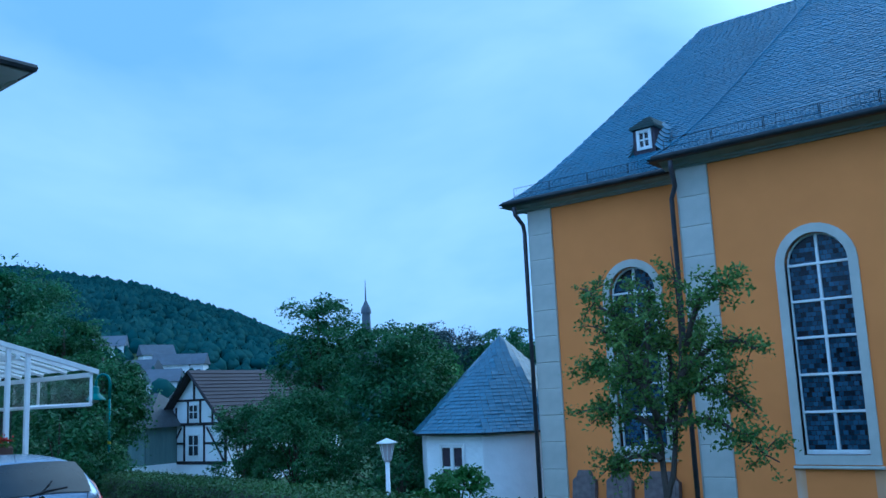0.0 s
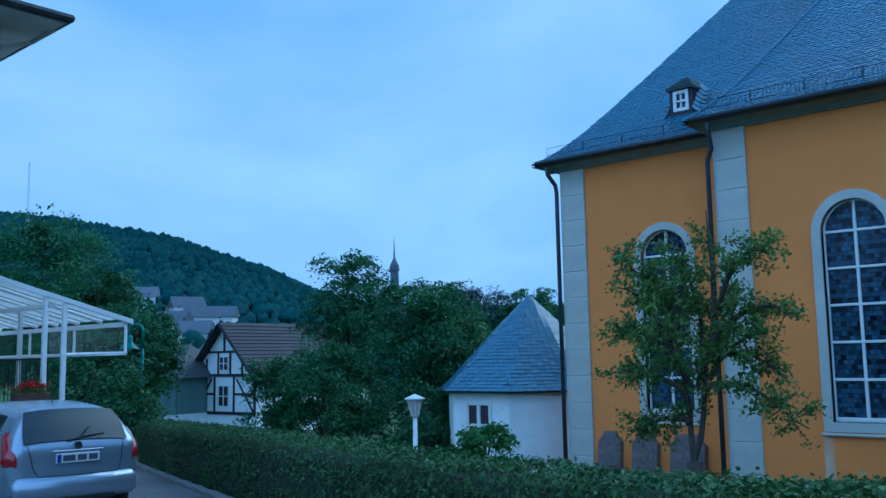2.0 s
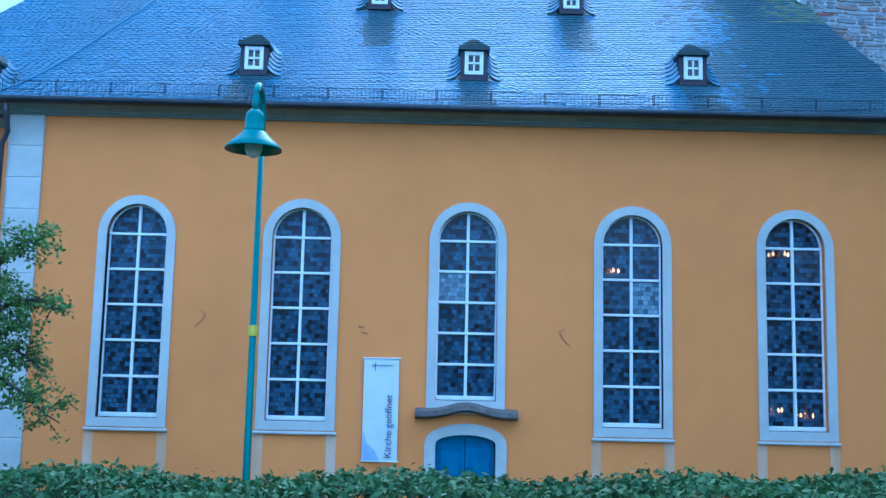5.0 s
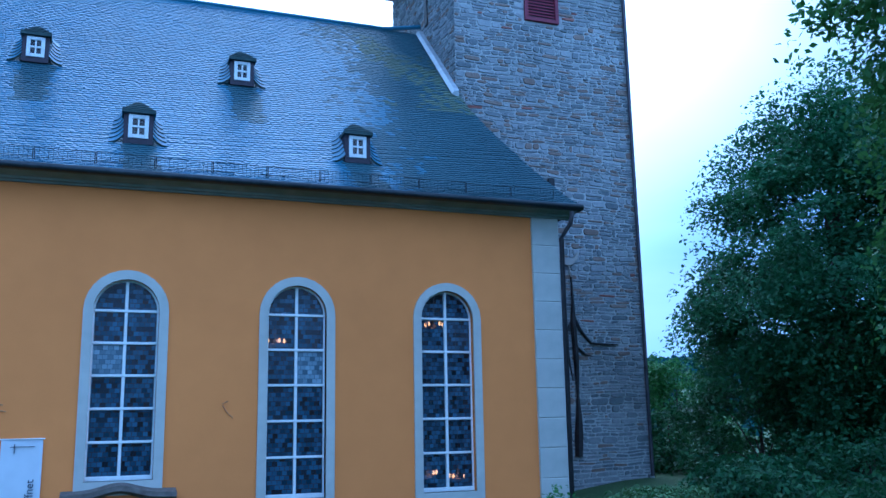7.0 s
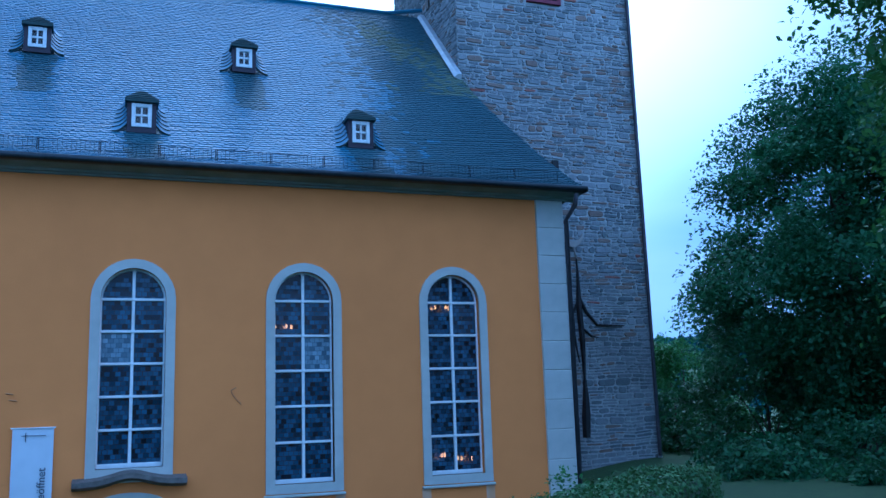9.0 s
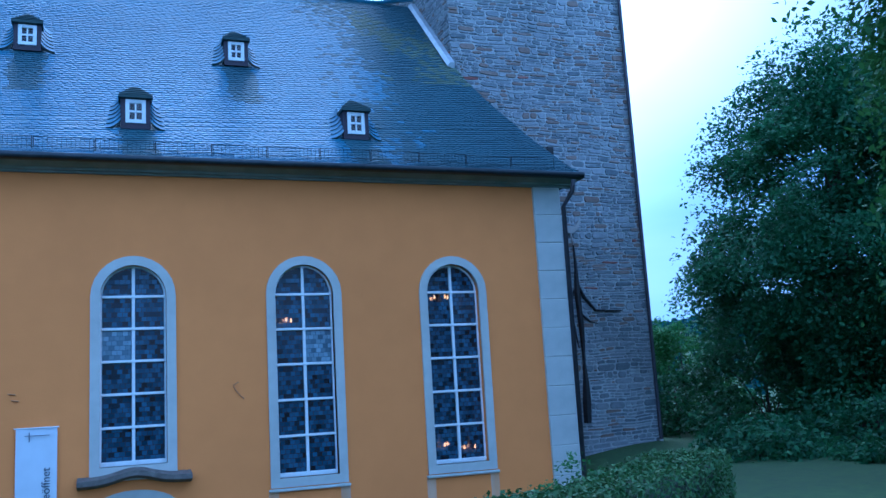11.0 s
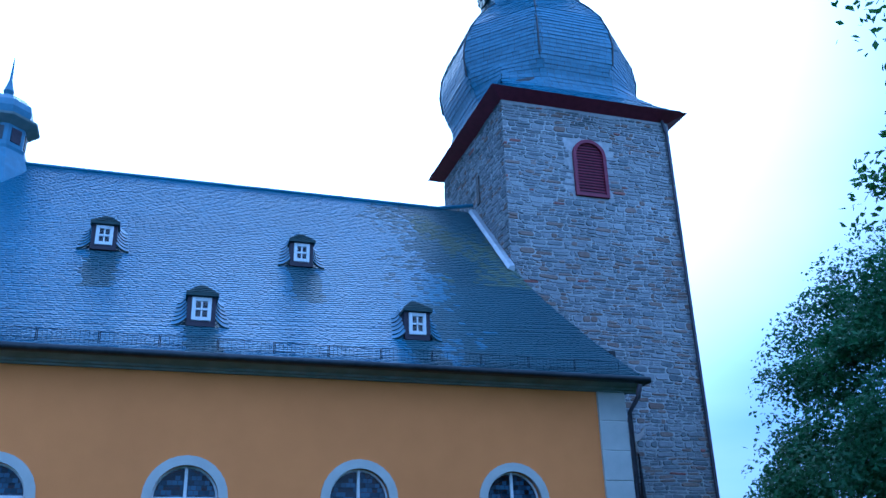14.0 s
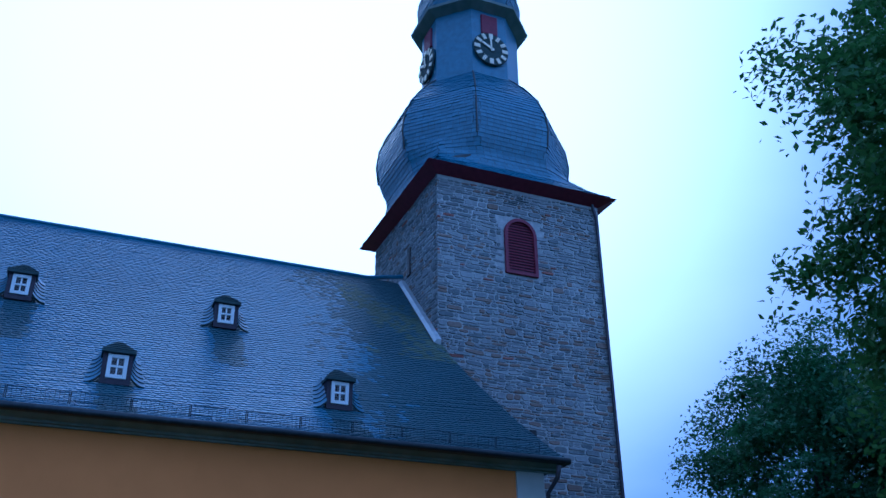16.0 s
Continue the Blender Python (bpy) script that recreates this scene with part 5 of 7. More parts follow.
# ---- plants ----
def hedge():
    """A clipped hedge along its plan line: near-black solid core and a skin of single leaves."""
    hd = thing("hedge", "clipped green hornbeam hedge along the lane", "hedge")
    rng = np.random.default_rng(21)
    pts = []
    for (xa, ya), (xb, yb) in zip(HEDGE, HEDGE[1:]):
        n = max(2, int(math.hypot(xb - xa, yb - ya) / 0.25))
        pts += [(xa + (xb - xa) * i / n, ya + (yb - ya) * i / n) for i in range(n)]
    pts.append(HEDGE[-1])
    pts = np.array(pts)
    for _ in range(6):
        pts[1:-1] = (pts[:-2] + 2 * pts[1:-1] + pts[2:]) / 4
    hw = 0.36
    core, ring = Geo(), []
    sect = [(-hw, 0.0), (-hw - 0.02, 0.5), (-hw, 0.88), (-hw + 0.09, 0.97), (hw - 0.09, 0.97), (hw, 0.88), (hw + 0.02, 0.5), (hw, 0.0)]
    frames = []
    for k, (x, y) in enumerate(pts):
        a, b = pts[max(k - 1, 0)], pts[min(k + 1, len(pts) - 1)]
        d = (b - a) / np.linalg.norm(b - a)
        nx, ny = -d[1], d[0]
        shrink = 1.0 if 1 < k < len(pts) - 2 else 0.8
        z0 = ground_z(x, y)
        top = HEDGE_TOP(x) - z0
        frames.append((x, y, z0, nx, ny, top, shrink))
        for s, h in sect:
            j = rng.uniform(-0.02, 0.02)
            ring.append((x + nx * (s * 0.93 * shrink + j), y + ny * (s * 0.93 * shrink + j), z0 - 0.05 + h * (top - 0.0) + j * 0.5))
    m = len(sect)
    f = [(k * m + i, k * m + i + 1, (k + 1) * m + i + 1, (k + 1) * m + i) for k in range(len(pts) - 1) for i in range(m - 1)]
    f += [tuple(range(m)), tuple(range(len(pts) * m - 1, (len(pts) - 1) * m - 1, -1))]
    core.add(ring, f).make("hedge_core", M_HEDGECORE, hd)
    cen, out = [], []
    for k in range(len(frames) - 1):
        x, y, z0, nx, ny, top, sh = frames[k]
        x2, y2, z2, nx2, ny2, top2, _ = frames[k + 1]
        dist = math.hypot(x, y + 0.8)
        dens = 2600 if dist < 6 else 1500 if dist < 10 else 900
        ln = math.hypot(x2 - x, y2 - y)
        n = int(dens * ln * (2 * top + 2 * hw))
        t = rng.uniform(0, 1, n)
        u = rng.uniform(0, 2 * top + 2 * hw, n)
        side = np.where(u < top, -hw, np.where(u < top + 2 * hw, u - top - hw, hw))
        hh = np.where(u < top, u, np.where(u < top + 2 * hw, top, u - top - 2 * hw))
        wob = rng.normal(0, 0.022, n) + 0.02 * np.sin(t * 5 + k) + np.array([0.05 * noise.noise((x * 1.1, y * 1.1, float(h) * 1.6)) for h in hh])
        onf = u < top
        onb = u > top + 2 * hw
        s = side + np.where(onf, -wob, np.where(onb, wob, 0)) * 1.0
        h = hh + np.where(onf | onb, 0, wob)
        edge_round = np.minimum(np.abs(hw - np.abs(side)), np.abs(top - hh))
        px = x + (x2 - x) * t + nx * s
        py = y + (y2 - y) * t + ny * s
        cen.append(np.stack([px, py, z0 + (z2 - z0) * t + h], 1))
        o = np.zeros((n, 3))
        o[:, 0] = np.where(onf, -nx, np.where(onb, nx, 0))
        o[:, 1] = np.where(onf, -ny, np.where(onb, ny, 0))
        o[:, 2] = np.where(onf | onb, 0.3, 1.0)
        out.append(o)
    cen, out = np.concatenate(cen), np.concatenate(out)
    v, f = leaves(rng, cen, 0.0235, 0.0, out)
    ob = new("foliage", quad_mesh("foliage", v, f, M_HEDGE))
    ob.parent = hd
    ob["kind"] = "stuff"


def HEDGE_TOP(x):
    return float(np.interp(x, [-20, -12.1, -4.8, -2, 0.2, 3.5, 5.6], [0.31, 0.60, 0.78, 0.95, 1.0, 0.94, 0.97]))


def tree(name, label, x, y, z0, crown_z, top, rx, rz_low, leaf, n_leaf, material, seed, trunk=0.14, clumps=60, spread=0.30, fork=None, lean=(0, 0), hollow=0.45, category="tree", group="", dense=1.9, slim=0.68):
    """Trunk, limbs and a crown of clumps of single leaves inside an uneven ellipsoid."""
    rng = np.random.default_rng(seed)
    e = thing(name, label, category, group, at=pose(x, y, z0))
    ht = top - z0
    cz = crown_z - z0
    up, low = ht - cz, cz - (rz_low - z0)
    cen = []
    while len(cen) < clumps:
        p = rng.normal(size=3)
        p /= np.linalg.norm(p)
        r = rng.uniform(hollow, 1.0) ** 0.6
        bulge = 1 + 0.30 * noise.noise((p[0] * 1.7 + seed, p[1] * 1.7, p[2] * 1.7))
        c = np.array([p[0] * rx * r * bulge, p[1] * rx * r * bulge, (up if p[2] > 0 else low) * p[2] * r * min(bulge, 1.0) + cz])
        c[:2] += np.array(lean) * (c[2] / ht)
        cen.append(c)
    cen = np.array(cen)
    fk = fork if fork is not None else max(cz - low * 0.6, ht * 0.15)
    g = Geo()
    lx, ly = lean[0] * 0.4, lean[1] * 0.4
    g.tube([(0, 0, -0.3), (trunk * 0.2, 0, fk * 0.4), (lx * 0.5, ly * 0.5, fk), (lx, ly, cz + up * 0.35), (lx * 1.2, ly * 1.2, cz + up * 0.75)], [trunk * 1.25, trunk, trunk * 0.85, trunk * 0.45, trunk * 0.12], 9)
    g.make("trunk", M_BARK, e, smooth=True)
    for k in range(min(12, clumps)):
        c = cen[k]
        b = np.array([lx * 0.5, ly * 0.5, fk + (k % 4) * 0.12 * max(c[2] - fk, 0.2) * 0.6])
        mid = b * 0.5 + c * 0.5 + np.array([0, 0, 0.12 * np.linalg.norm(c - b)])
        Geo().tube([b, b * 0.7 + mid * 0.3, mid, c * 0.8 + mid * 0.2, c], [trunk * 0.5, trunk * 0.38, trunk * 0.24, trunk * 0.14, trunk * 0.05], 6).make("limb", M_BARK, e)
    # flat sprays of leaves on the outside of every clump, tilted outwards and a little drooping
    sprays = 13
    per = max(6, int(n_leaf * dense / (clumps * sprays)))
    size = rng.uniform(0.6, 1.25, clumps) * spread * rx
    d = rng.normal(size=(clumps * sprays, 3)) + np.array([0, 0, 0.25])
    d /= np.linalg.norm(d, axis=1)[:, None]
    big = np.repeat(size, sprays)
    sc = np.repeat(cen, sprays, 0) + d * (big * rng.uniform(0.35, 1.05, len(big)))[:, None] * np.array([1, 1, 0.75])
    away = sc - np.array([0, 0, cz])
    away /= np.linalg.norm(away, axis=1)[:, None] + 1e-9
    nrm = np.array([0, 0, 1.0]) + 0.55 * away + 0.35 * rng.normal(size=sc.shape)
    nrm /= np.linalg.norm(nrm, axis=1)[:, None]
    rad = np.repeat(big * rng.uniform(0.28, 0.5, len(big)), per)[:, None]
    q = rng.normal(size=(len(sc) * per, 3)).clip(-1.8, 1.8)
    nn = np.repeat(nrm, per, 0)
    q -= nn * (q * nn).sum(1)[:, None] * 0.75
    pts = np.repeat(sc, per, 0) + q * rad
    pts[:, 2] -= 0.25 * (q ** 2).sum(1) * rad[:, 0]
    pts[:, 2] = np.maximum(pts[:, 2], 0.05)
    v, f = leaves(rng, pts, leaf * slim, 0.0, nn * 1.1)
    ob = new("crown", quad_mesh("crown", v, f, material))
    ob.parent = e
    ob["kind"] = "stuff"
    return e


hedge()


def apple_tree(x, y, seed):
    """A forked trunk, bent limbs with many twigs, and leaves in tufts along the twigs."""
    rng = np.random.default_rng(seed)
    z0 = ground_z(x, y)
    e = thing("apple_tree", "small old apple tree with twiggy leafy crown", "tree", at=pose(x, y, z0))
    up = 0.05 - z0
    Geo().tube([(0.05, 0, -0.3), (0.02, 0, up * 0.4), (-0.03, 0, up * 0.8), (-0.05, 0, up)], [0.15, 0.13, 0.12, 0.12], 9).make("trunk", M_BARK, e, smooth=True)
    limbs = [((-0.06, 0, up), (-0.15, 0.1, up + 1.0), (-0.35, 0.0, up + 1.9), (-0.5, 0.1, up + 2.7)),
             ((-0.04, 0, up), (0.2, -0.1, up + 0.9), (0.42, 0.1, up + 1.8), (0.35, 0.0, up + 3.1)),
             ((-0.12, 0.05, up + 0.8), (-0.5, -0.2, up + 1.15), (-1.0, -0.2, up + 1.2), (-1.5, -0.1, up + 1.05)),
             ((0.2, -0.1, up + 0.9), (0.75, -0.2, up + 1.05), (1.25, -0.3, up + 0.9), (1.75, -0.2, up + 0.45)),
             ((-0.2, 0, up + 1.2), (-0.6, 0.3, up + 1.9), (-1.0, 0.2, up + 2.2), (-1.4, 0.3, up + 2.25)),
             ((0.35, 0, up + 1.5), (0.75, 0.2, up + 1.9), (1.15, 0.2, up + 2.0), (1.55, 0.0, up + 1.75)),
             ((0.42, 0.1, up + 1.9), (0.7, -0.2, up + 2.4), (1.05, -0.2, up + 2.6), (1.3, -0.2, up + 2.6)),
             ((-0.35, 0, up + 1.9), (-0.6, -0.3, up + 2.2), (-0.9, -0.3, up + 2.6), (-1.1, -0.3, up + 2.7)),
             ((0.0, 0.05, up + 0.9), (0.0, 0.7, up + 1.5), (0.1, 1.1, up + 1.9), (0.2, 1.3, up + 2.0)),
             ((0.0, -0.05, up + 0.9), (-0.1, -0.7, up + 1.4), (0.0, -1.1, up + 1.7), (0.1, -1.3, up + 1.7)),
             ((-0.1, 0, up + 0.5), (-0.4, -0.1, up + 0.6), (-0.7, -0.1, up + 0.45), (-0.95, -0.1, up + 0.3)),
             ((0.3, 0, up + 1.3), (0.6, 0.3, up + 1.35), (1.0, 0.3, up + 1.3), (1.35, 0.3, up + 1.0)),
             ((-0.3, 0, up + 1.5), (-0.75, 0.1, up + 1.5), (-1.1, 0.1, up + 1.6), (-1.35, 0.1, up + 1.7)),
             ((0.1, 0, up + 1.0), (0.2, 0.2, up + 1.6), (-0.1, 0.3, up + 2.3), (-0.2, 0.2, up + 2.5)),
             ((0.2, 0, up + 1.0), (0.5, 0.1, up + 1.4), (0.8, 0.0, up + 1.5), (1.0, 0.0, up + 1.55)),
             ((-0.25, 0, up + 1.5), (-0.1, -0.3, up + 2.0), (0.05, -0.3, up + 2.4), (0.1, -0.3, up + 2.7))]
    cen = []
    for lb in limbs:
        g = Geo()
        p = [np.array((q[0] * 0.98, q[1] * 0.95, up + (q[2] - up) * 1.2)) for q in lb]
        ts = np.linspace(0, 1, 10)
        way = [((1 - t) ** 3) * p[0] + 3 * t * (1 - t) ** 2 * p[1] + 3 * t * t * (1 - t) * p[2] + t ** 3 * p[3] + rng.normal(0, 0.02, 3) for t in ts]
        g.tube(way, [0.05 * (1 - 0.82 * float(t)) for t in ts], 7)
        for k in range(22):
            t = rng.uniform(0.3, 1.0)
            b = way[int(t * 9)]
            d = rng.normal(size=3) * np.array([1, 1, 0.7]) + np.array([0, 0, 0.15])
            d /= np.linalg.norm(d)
            ln = rng.uniform(0.22, 0.55)
            m = b + d * ln * 0.5 + rng.normal(0, 0.03, 3)
            tip = b + d * ln + np.array([0, 0, -0.06]) + rng.normal(0, 0.03, 3)
            g.tube([b, m, tip], [0.010, 0.007, 0.003], 4)
            n = int(rng.integers(26, 58))
            u = rng.uniform(0.25, 1.08, n)[:, None]
            q = np.where(u < 0.5, b + (m - b) * u * 2, m + (tip - m) * (u - 0.5) * 2)
            cen.append(q + rng.normal(0, 0.055, (n, 3)))
        g.make("limb", M_BARK, e)
    v, f = leaves(rng, np.concatenate(cen), 0.037, 0.4)
    ob = new("crown", quad_mesh("crown", v, f, M_LEAF))
    ob.parent = e
    ob["kind"] = "stuff"


apple_tree(-6.82, 12.0, 31)
tree("garden_tree", "tall dark leafy garden tree", -27.35, 23.8, -2.3, 2.2, 6.2, 1.9, -1.9, 0.10, 17000, M_LEAFDEEP, 32, trunk=0.18, clumps=85, hollow=0.2)
tree("garden_tree", "broad dark leafy garden tree", -22.25, 23.2, -2.3, 1.6, 5.1, 2.2, -1.8, 0.10, 19000, M_LEAFDEEP, 33, trunk=0.2, clumps=100, hollow=0.25)
tree("garden_bush", "dense dark rounded garden bush", -22.6, 18.4, -2.2, 0.4, 2.5, 1.6, -2.2, 0.075, 13000, M_LEAFDEEP, 34, trunk=0.08, category="bush", group="garden bushes")
tree("garden_bush", "low dark garden bush beside the lane", -24.2, 17.7, -2.1, 0.0, 1.9, 1.2, -2.2, 0.075, 9000, M_LEAFDEEP, 35, trunk=0.08, category="bush", group="garden bushes")
tree("garden_bush", "dark garden bush under the trees", -20.2, 20.6, -2.3, -0.6, 0.9, 1.7, -2.3, 0.09, 9000, M_LEAFDEEP, 45, trunk=0.08, category="bush", group="garden bushes")
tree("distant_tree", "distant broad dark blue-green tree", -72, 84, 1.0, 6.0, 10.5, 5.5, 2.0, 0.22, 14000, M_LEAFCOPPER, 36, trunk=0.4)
tree("distant_tree", "distant rounded dark green tree", -64, 86, 1.0, 5.0, 9.8, 4.5, 1.0, 0.22, 12000, M_LEAFDARK, 46, trunk=0.4)
tree("lime_tree", "bright green leafy tree behind the annex", -32, 36, -2.0, 2.0, 4.3, 2.1, -1.0, 0.18, 6000, M_LEAFLIGHT, 37, trunk=0.2)
tree("lane_tree", "tall dark tree beside the lane", -42.0, 18.2, -1.8, 5.0, 8.8, 2.9, -0.5, 0.13, 15000, M_LEAFDARK, 38, trunk=0.25, clumps=75)
tree("lane_tree", "leafy green tree beside the lane", -36.2, 17.9, -1.8, 2.5, 6.1, 2.4, -1.5, 0.115, 15000, M_LEAFDEEP, 39, trunk=0.22, clumps=75)
tree("lane_tree", "leafy tree overhanging the lane", -30.5, 16.4, -1.6, 2.1, 4.2, 1.9, 0.5, 0.10, 13000, M_LEAFDEEP, 40, trunk=0.18)
tree("garden_bush", "dark bush behind the glass canopy", -27.5, 13.3, -1.2, 0.3, 2.2, 1.9, -1.2, 0.1, 8000, M_LEAFDEEP, 41, trunk=0.08, category="bush", group="garden bushes")
tree("rhododendron", "round glossy green shrub behind the hedge", -12.5, 14.0, ground_z(-12.5, 14.0), -0.35, 0.28, 0.72, -0.85, 0.075, 2200, M_LEAFLIGHT, 42, trunk=0.05, clumps=36, fork=0.9, category="bush")
tree("rose_bush", "leafy shrub against the white house", -15.25, 3.6, ground_z(-15.25, 3.6), 0.70, 1.65, 0.66, -0.2, 0.07, 1500, M_LEAFDEEP, 43, trunk=0.04, clumps=36, category="bush")
tree("low_shrub", "low green shrub beside the parked car", -13.6, 2.6, ground_z(-13.6, 2.6), -0.05, 0.35, 0.7, -0.45, 0.05, 1500, M_LEAFDEEP, 47, trunk=0.03, clumps=36, category="bush")
tree("maple_tree", "tall dense dark maple beside the tower", 20.4, 19.4, -0.3, 5.4, 11.8, 4.6, 0.8, 0.125, 75000, M_LEAFDARK, 50, trunk=0.38, clumps=205, spread=0.225, dense=1.9, slim=0.6)
tree("maple_tree", "dark maple at the edge of the wood", 25.5, 17.5, -0.3, 6.5, 13.0, 4.6, 0.8, 0.13, 36000, M_LEAFDARK, 51, trunk=0.36, clumps=115, spread=0.25, dense=1.9)
tree("maple_tree", "overhanging maple with large fresh green leaves", 15.1, 7.2, 0.0, 8.4, 17.0, 4.45, 0.5, 0.092, 104000, M_LEAFNEAR, 52, trunk=0.3, clumps=320, spread=0.19, slim=0.9, dense=1.25)
tree("thicket", "dark thicket of shrubs along the lane", 18.8, 21.5, -0.4, 0.9, 3.4, 2.5, -0.4, 0.11, 9000, M_LEAFDEEP, 53, trunk=0.07, category="bush", group="thicket by the lane")
tree("thicket", "dark thicket of shrubs along the lane", 23.0, 19.5, -0.4, 0.9, 3.6, 2.9, -0.4, 0.11, 9000, M_LEAFDARK, 54, trunk=0.07, category="bush", group="thicket by the lane")
tree("thicket", "green thicket of shrubs along the lane", 22.5, 15.4, -0.3, 0.8, 2.6, 2.0, -0.3, 0.10, 7000, M_LEAFDEEP, 55, trunk=0.07, category="bush", group="thicket by the lane")
tree("thicket", "bright green shrubs behind the tower", 21.5, 29.5, -0.6, 1.4, 4.4, 2.6, -0.6, 0.13, 6000, M_LEAFLIGHT, 56, trunk=0.07, category="bush", group="thicket by the lane")
tree("thicket", "dark thicket under the maples", 27.5, 22.5, -0.4, 1.6, 5.4, 3.6, -0.4, 0.13, 9000, M_LEAFDARK, 57, trunk=0.07, category="bush", group="thicket by the lane")
tree("thicket", "dark thicket under the maples", 17.6, 24.5, -0.5, 0.7, 2.4, 1.5, -0.5, 0.10, 5000, M_LEAFDEEP, 58, trunk=0.07, category="bush", group="thicket by the lane")
for bx, by, br, bt, sd in ((13.2, 14.8, 1.5, 0.9, 60), (15.9, 14.6, 1.8, 1.5, 61), (16.9, 11.2, 1.6, 1.2, 62), (13.9, 11.6, 1.2, 0.55, 63)):
    tree("thicket", "low dark undergrowth below the maples", bx, by, -0.35, 0.1, bt, br, -0.4, 0.09, 6000, M_LEAFDEEP, sd, trunk=0.05, category="bush", group="thicket by the lane")
tree("yew_bush", "thin green shrub beside the church corner", 6.0, 9.9, ground_z(6.0, 9.9), 0.0, 0.75, 0.75, -0.9, 0.05, 2200, M_LEAFLIGHT, 59, trunk=0.04, clumps=40, category="bush")


def distant_wood():
    """Woodland on the hills: many small uneven crowns in one mesh."""
    rng = np.random.default_rng(77)
    n_round, rings = 6, [(-0.5, 0.6), (0.1, 1.0), (0.65, 0.72), (1.0, 0.1)]
    ang = np.arange(n_round) * 2 * math.pi / n_round
    base = np.array([(r * math.cos(a), r * math.sin(a), h) for h, r in rings for a in ang])
    quads = np.array([(k * n_round + i, k * n_round + (i + 1) % n_round, (k + 1) * n_round + (i + 1) % n_round, (k + 1) * n_round + i) for k in range(len(rings) - 1) for i in range(n_round)])
    vs, fs, n = [], [], 0
    while n < 16000:
        az = radians(rng.uniform(-78, -42) if rng.random() < 0.8 else rng.uniform(-42, 62))
        r = rng.uniform(150, 860) if rng.random() < 0.55 else rng.uniform(600, 870)
        deg = math.degrees(az)
        if r < 330 and -67 < deg < -50 and rng.random() < 0.80:
            continue
        x, y = r * math.sin(az), r * math.cos(az)
        s = rng.uniform(1.5, 3.4) * (0.85 if r < 300 else 1.0)
        tall = rng.uniform(0.8, 1.5)
        lump = base * rng.uniform(0.7, 1.3, (len(base), 1)) * np.array([s, s, s * tall])
        vs.append(lump + np.array([x, y, ground_z(x, y) + s * 0.7]))
        fs.append(quads + n * len(base))
        n += 1
    me = quad_mesh("distant_wood", np.concatenate(vs), np.concatenate(fs), M_FORESTHAZE)
    me.polygons.foreach_set("use_smooth", [True] * len(me.polygons))
    ob = new("distant_wood", me)
    tagged(ob, "dark green woods covering the distant hills", "woods", kind="stuff")


distant_wood()


# ---- lamps ----
def street_lamp(x, y, z0, top, face, label, s=1.0):
    """Tapered post with a gooseneck and a bell shade that hangs towards face."""
    e = thing("street_lamp", label, "street lamp", "lane lamps", at=pose(x, y, z0, 0, 0, face))
    h = top - z0
    Geo().lathe([(0.085, -0.1), (0.085, 0.5), (0.07, 0.55), (0.05, 1.2), (0.036, h - 0.75)], sides=10).make("post", M_GREENMETAL, e, smooth=True)
    r = 0.30 * s
    arc = [(0, -r + r * math.cos(a), h - r - 0.02 + r * math.sin(a)) for a in np.linspace(0, math.pi, 11)]
    Geo().tube([(0, 0, h - 0.78)] + arc + [(0, -2 * r, h - 0.45 * s)], 0.042, 8).make("gooseneck", M_GREENMETAL, e, smooth=True)
    hz = h - 0.50 * s
    Geo().lathe([(0.05 * s, hz + 0.10 * s), (0.10 * s, hz + 0.06 * s), (0.115 * s, hz), (0.115 * s, hz - 0.14 * s), (0.135 * s, hz - 0.16 * s), (0.12 * s, hz - 0.18 * s)], (0, -2 * r), 16).make("cap", M_GREENMETAL, e, smooth=True)
    Geo().lathe([(0.13 * s, hz - 0.17 * s), (0.18 * s, hz - 0.225 * s), (0.27 * s, hz - 0.31 * s), (0.345 * s, hz - 0.385 * s), (0.345 * s, hz - 0.405 * s), (0.26 * s, hz - 0.33 * s), (0.12 * s, hz - 0.2 * s)], (0, -2 * r), 24, cap=False).make("shade", M_GREENMETAL, e, "green enamelled bell shade", smooth=True)
    Geo().lathe([(0.02, hz - 0.50 * s), (0.075 * s, hz - 0.47 * s), (0.11 * s, hz - 0.40 * s), (0.11 * s, hz - 0.25 * s)], (0, -2 * r), 14).make("bulb", M_LAMPBULB, e, smooth=True)
    Geo().lathe([(0.058, h * 0.535), (0.062, h * 0.54), (0.062, h * 0.55), (0.058, h * 0.555)], sides=10).make("tape_band", M_YELLOW, e, "yellow tape band")
    return e


street_lamp(-2.26, 10.6, ground_z(-2.26, 10.6), 4.98, 2.5, "tall green gooseneck street lamp with bell shade")
street_lamp(-26.9, 14.6, -1.75, 2.93, -70, "distant green gooseneck street lamp under trees", 0.9)
gl = thing("garden_lamp", "white garden lamp post with conical glass lantern", "garden lamp", at=pose(-13.52, 13.0, ground_z(-13.52, 13.0)))
gh = 0.88 - ground_z(-13.52, 13.0)
Geo().lathe([(0.055, -0.1), (0.05, 0.4), (0.045, gh - 0.42)], sides=10).make("post", M_WHITEPAINT, gl, smooth=True)
Geo().lathe([(0.07, gh - 0.42), (0.085, gh - 0.38), (0.15, gh - 0.06)], sides=8, cap=False).make("lantern_glass", M_CLEARLENS, gl)
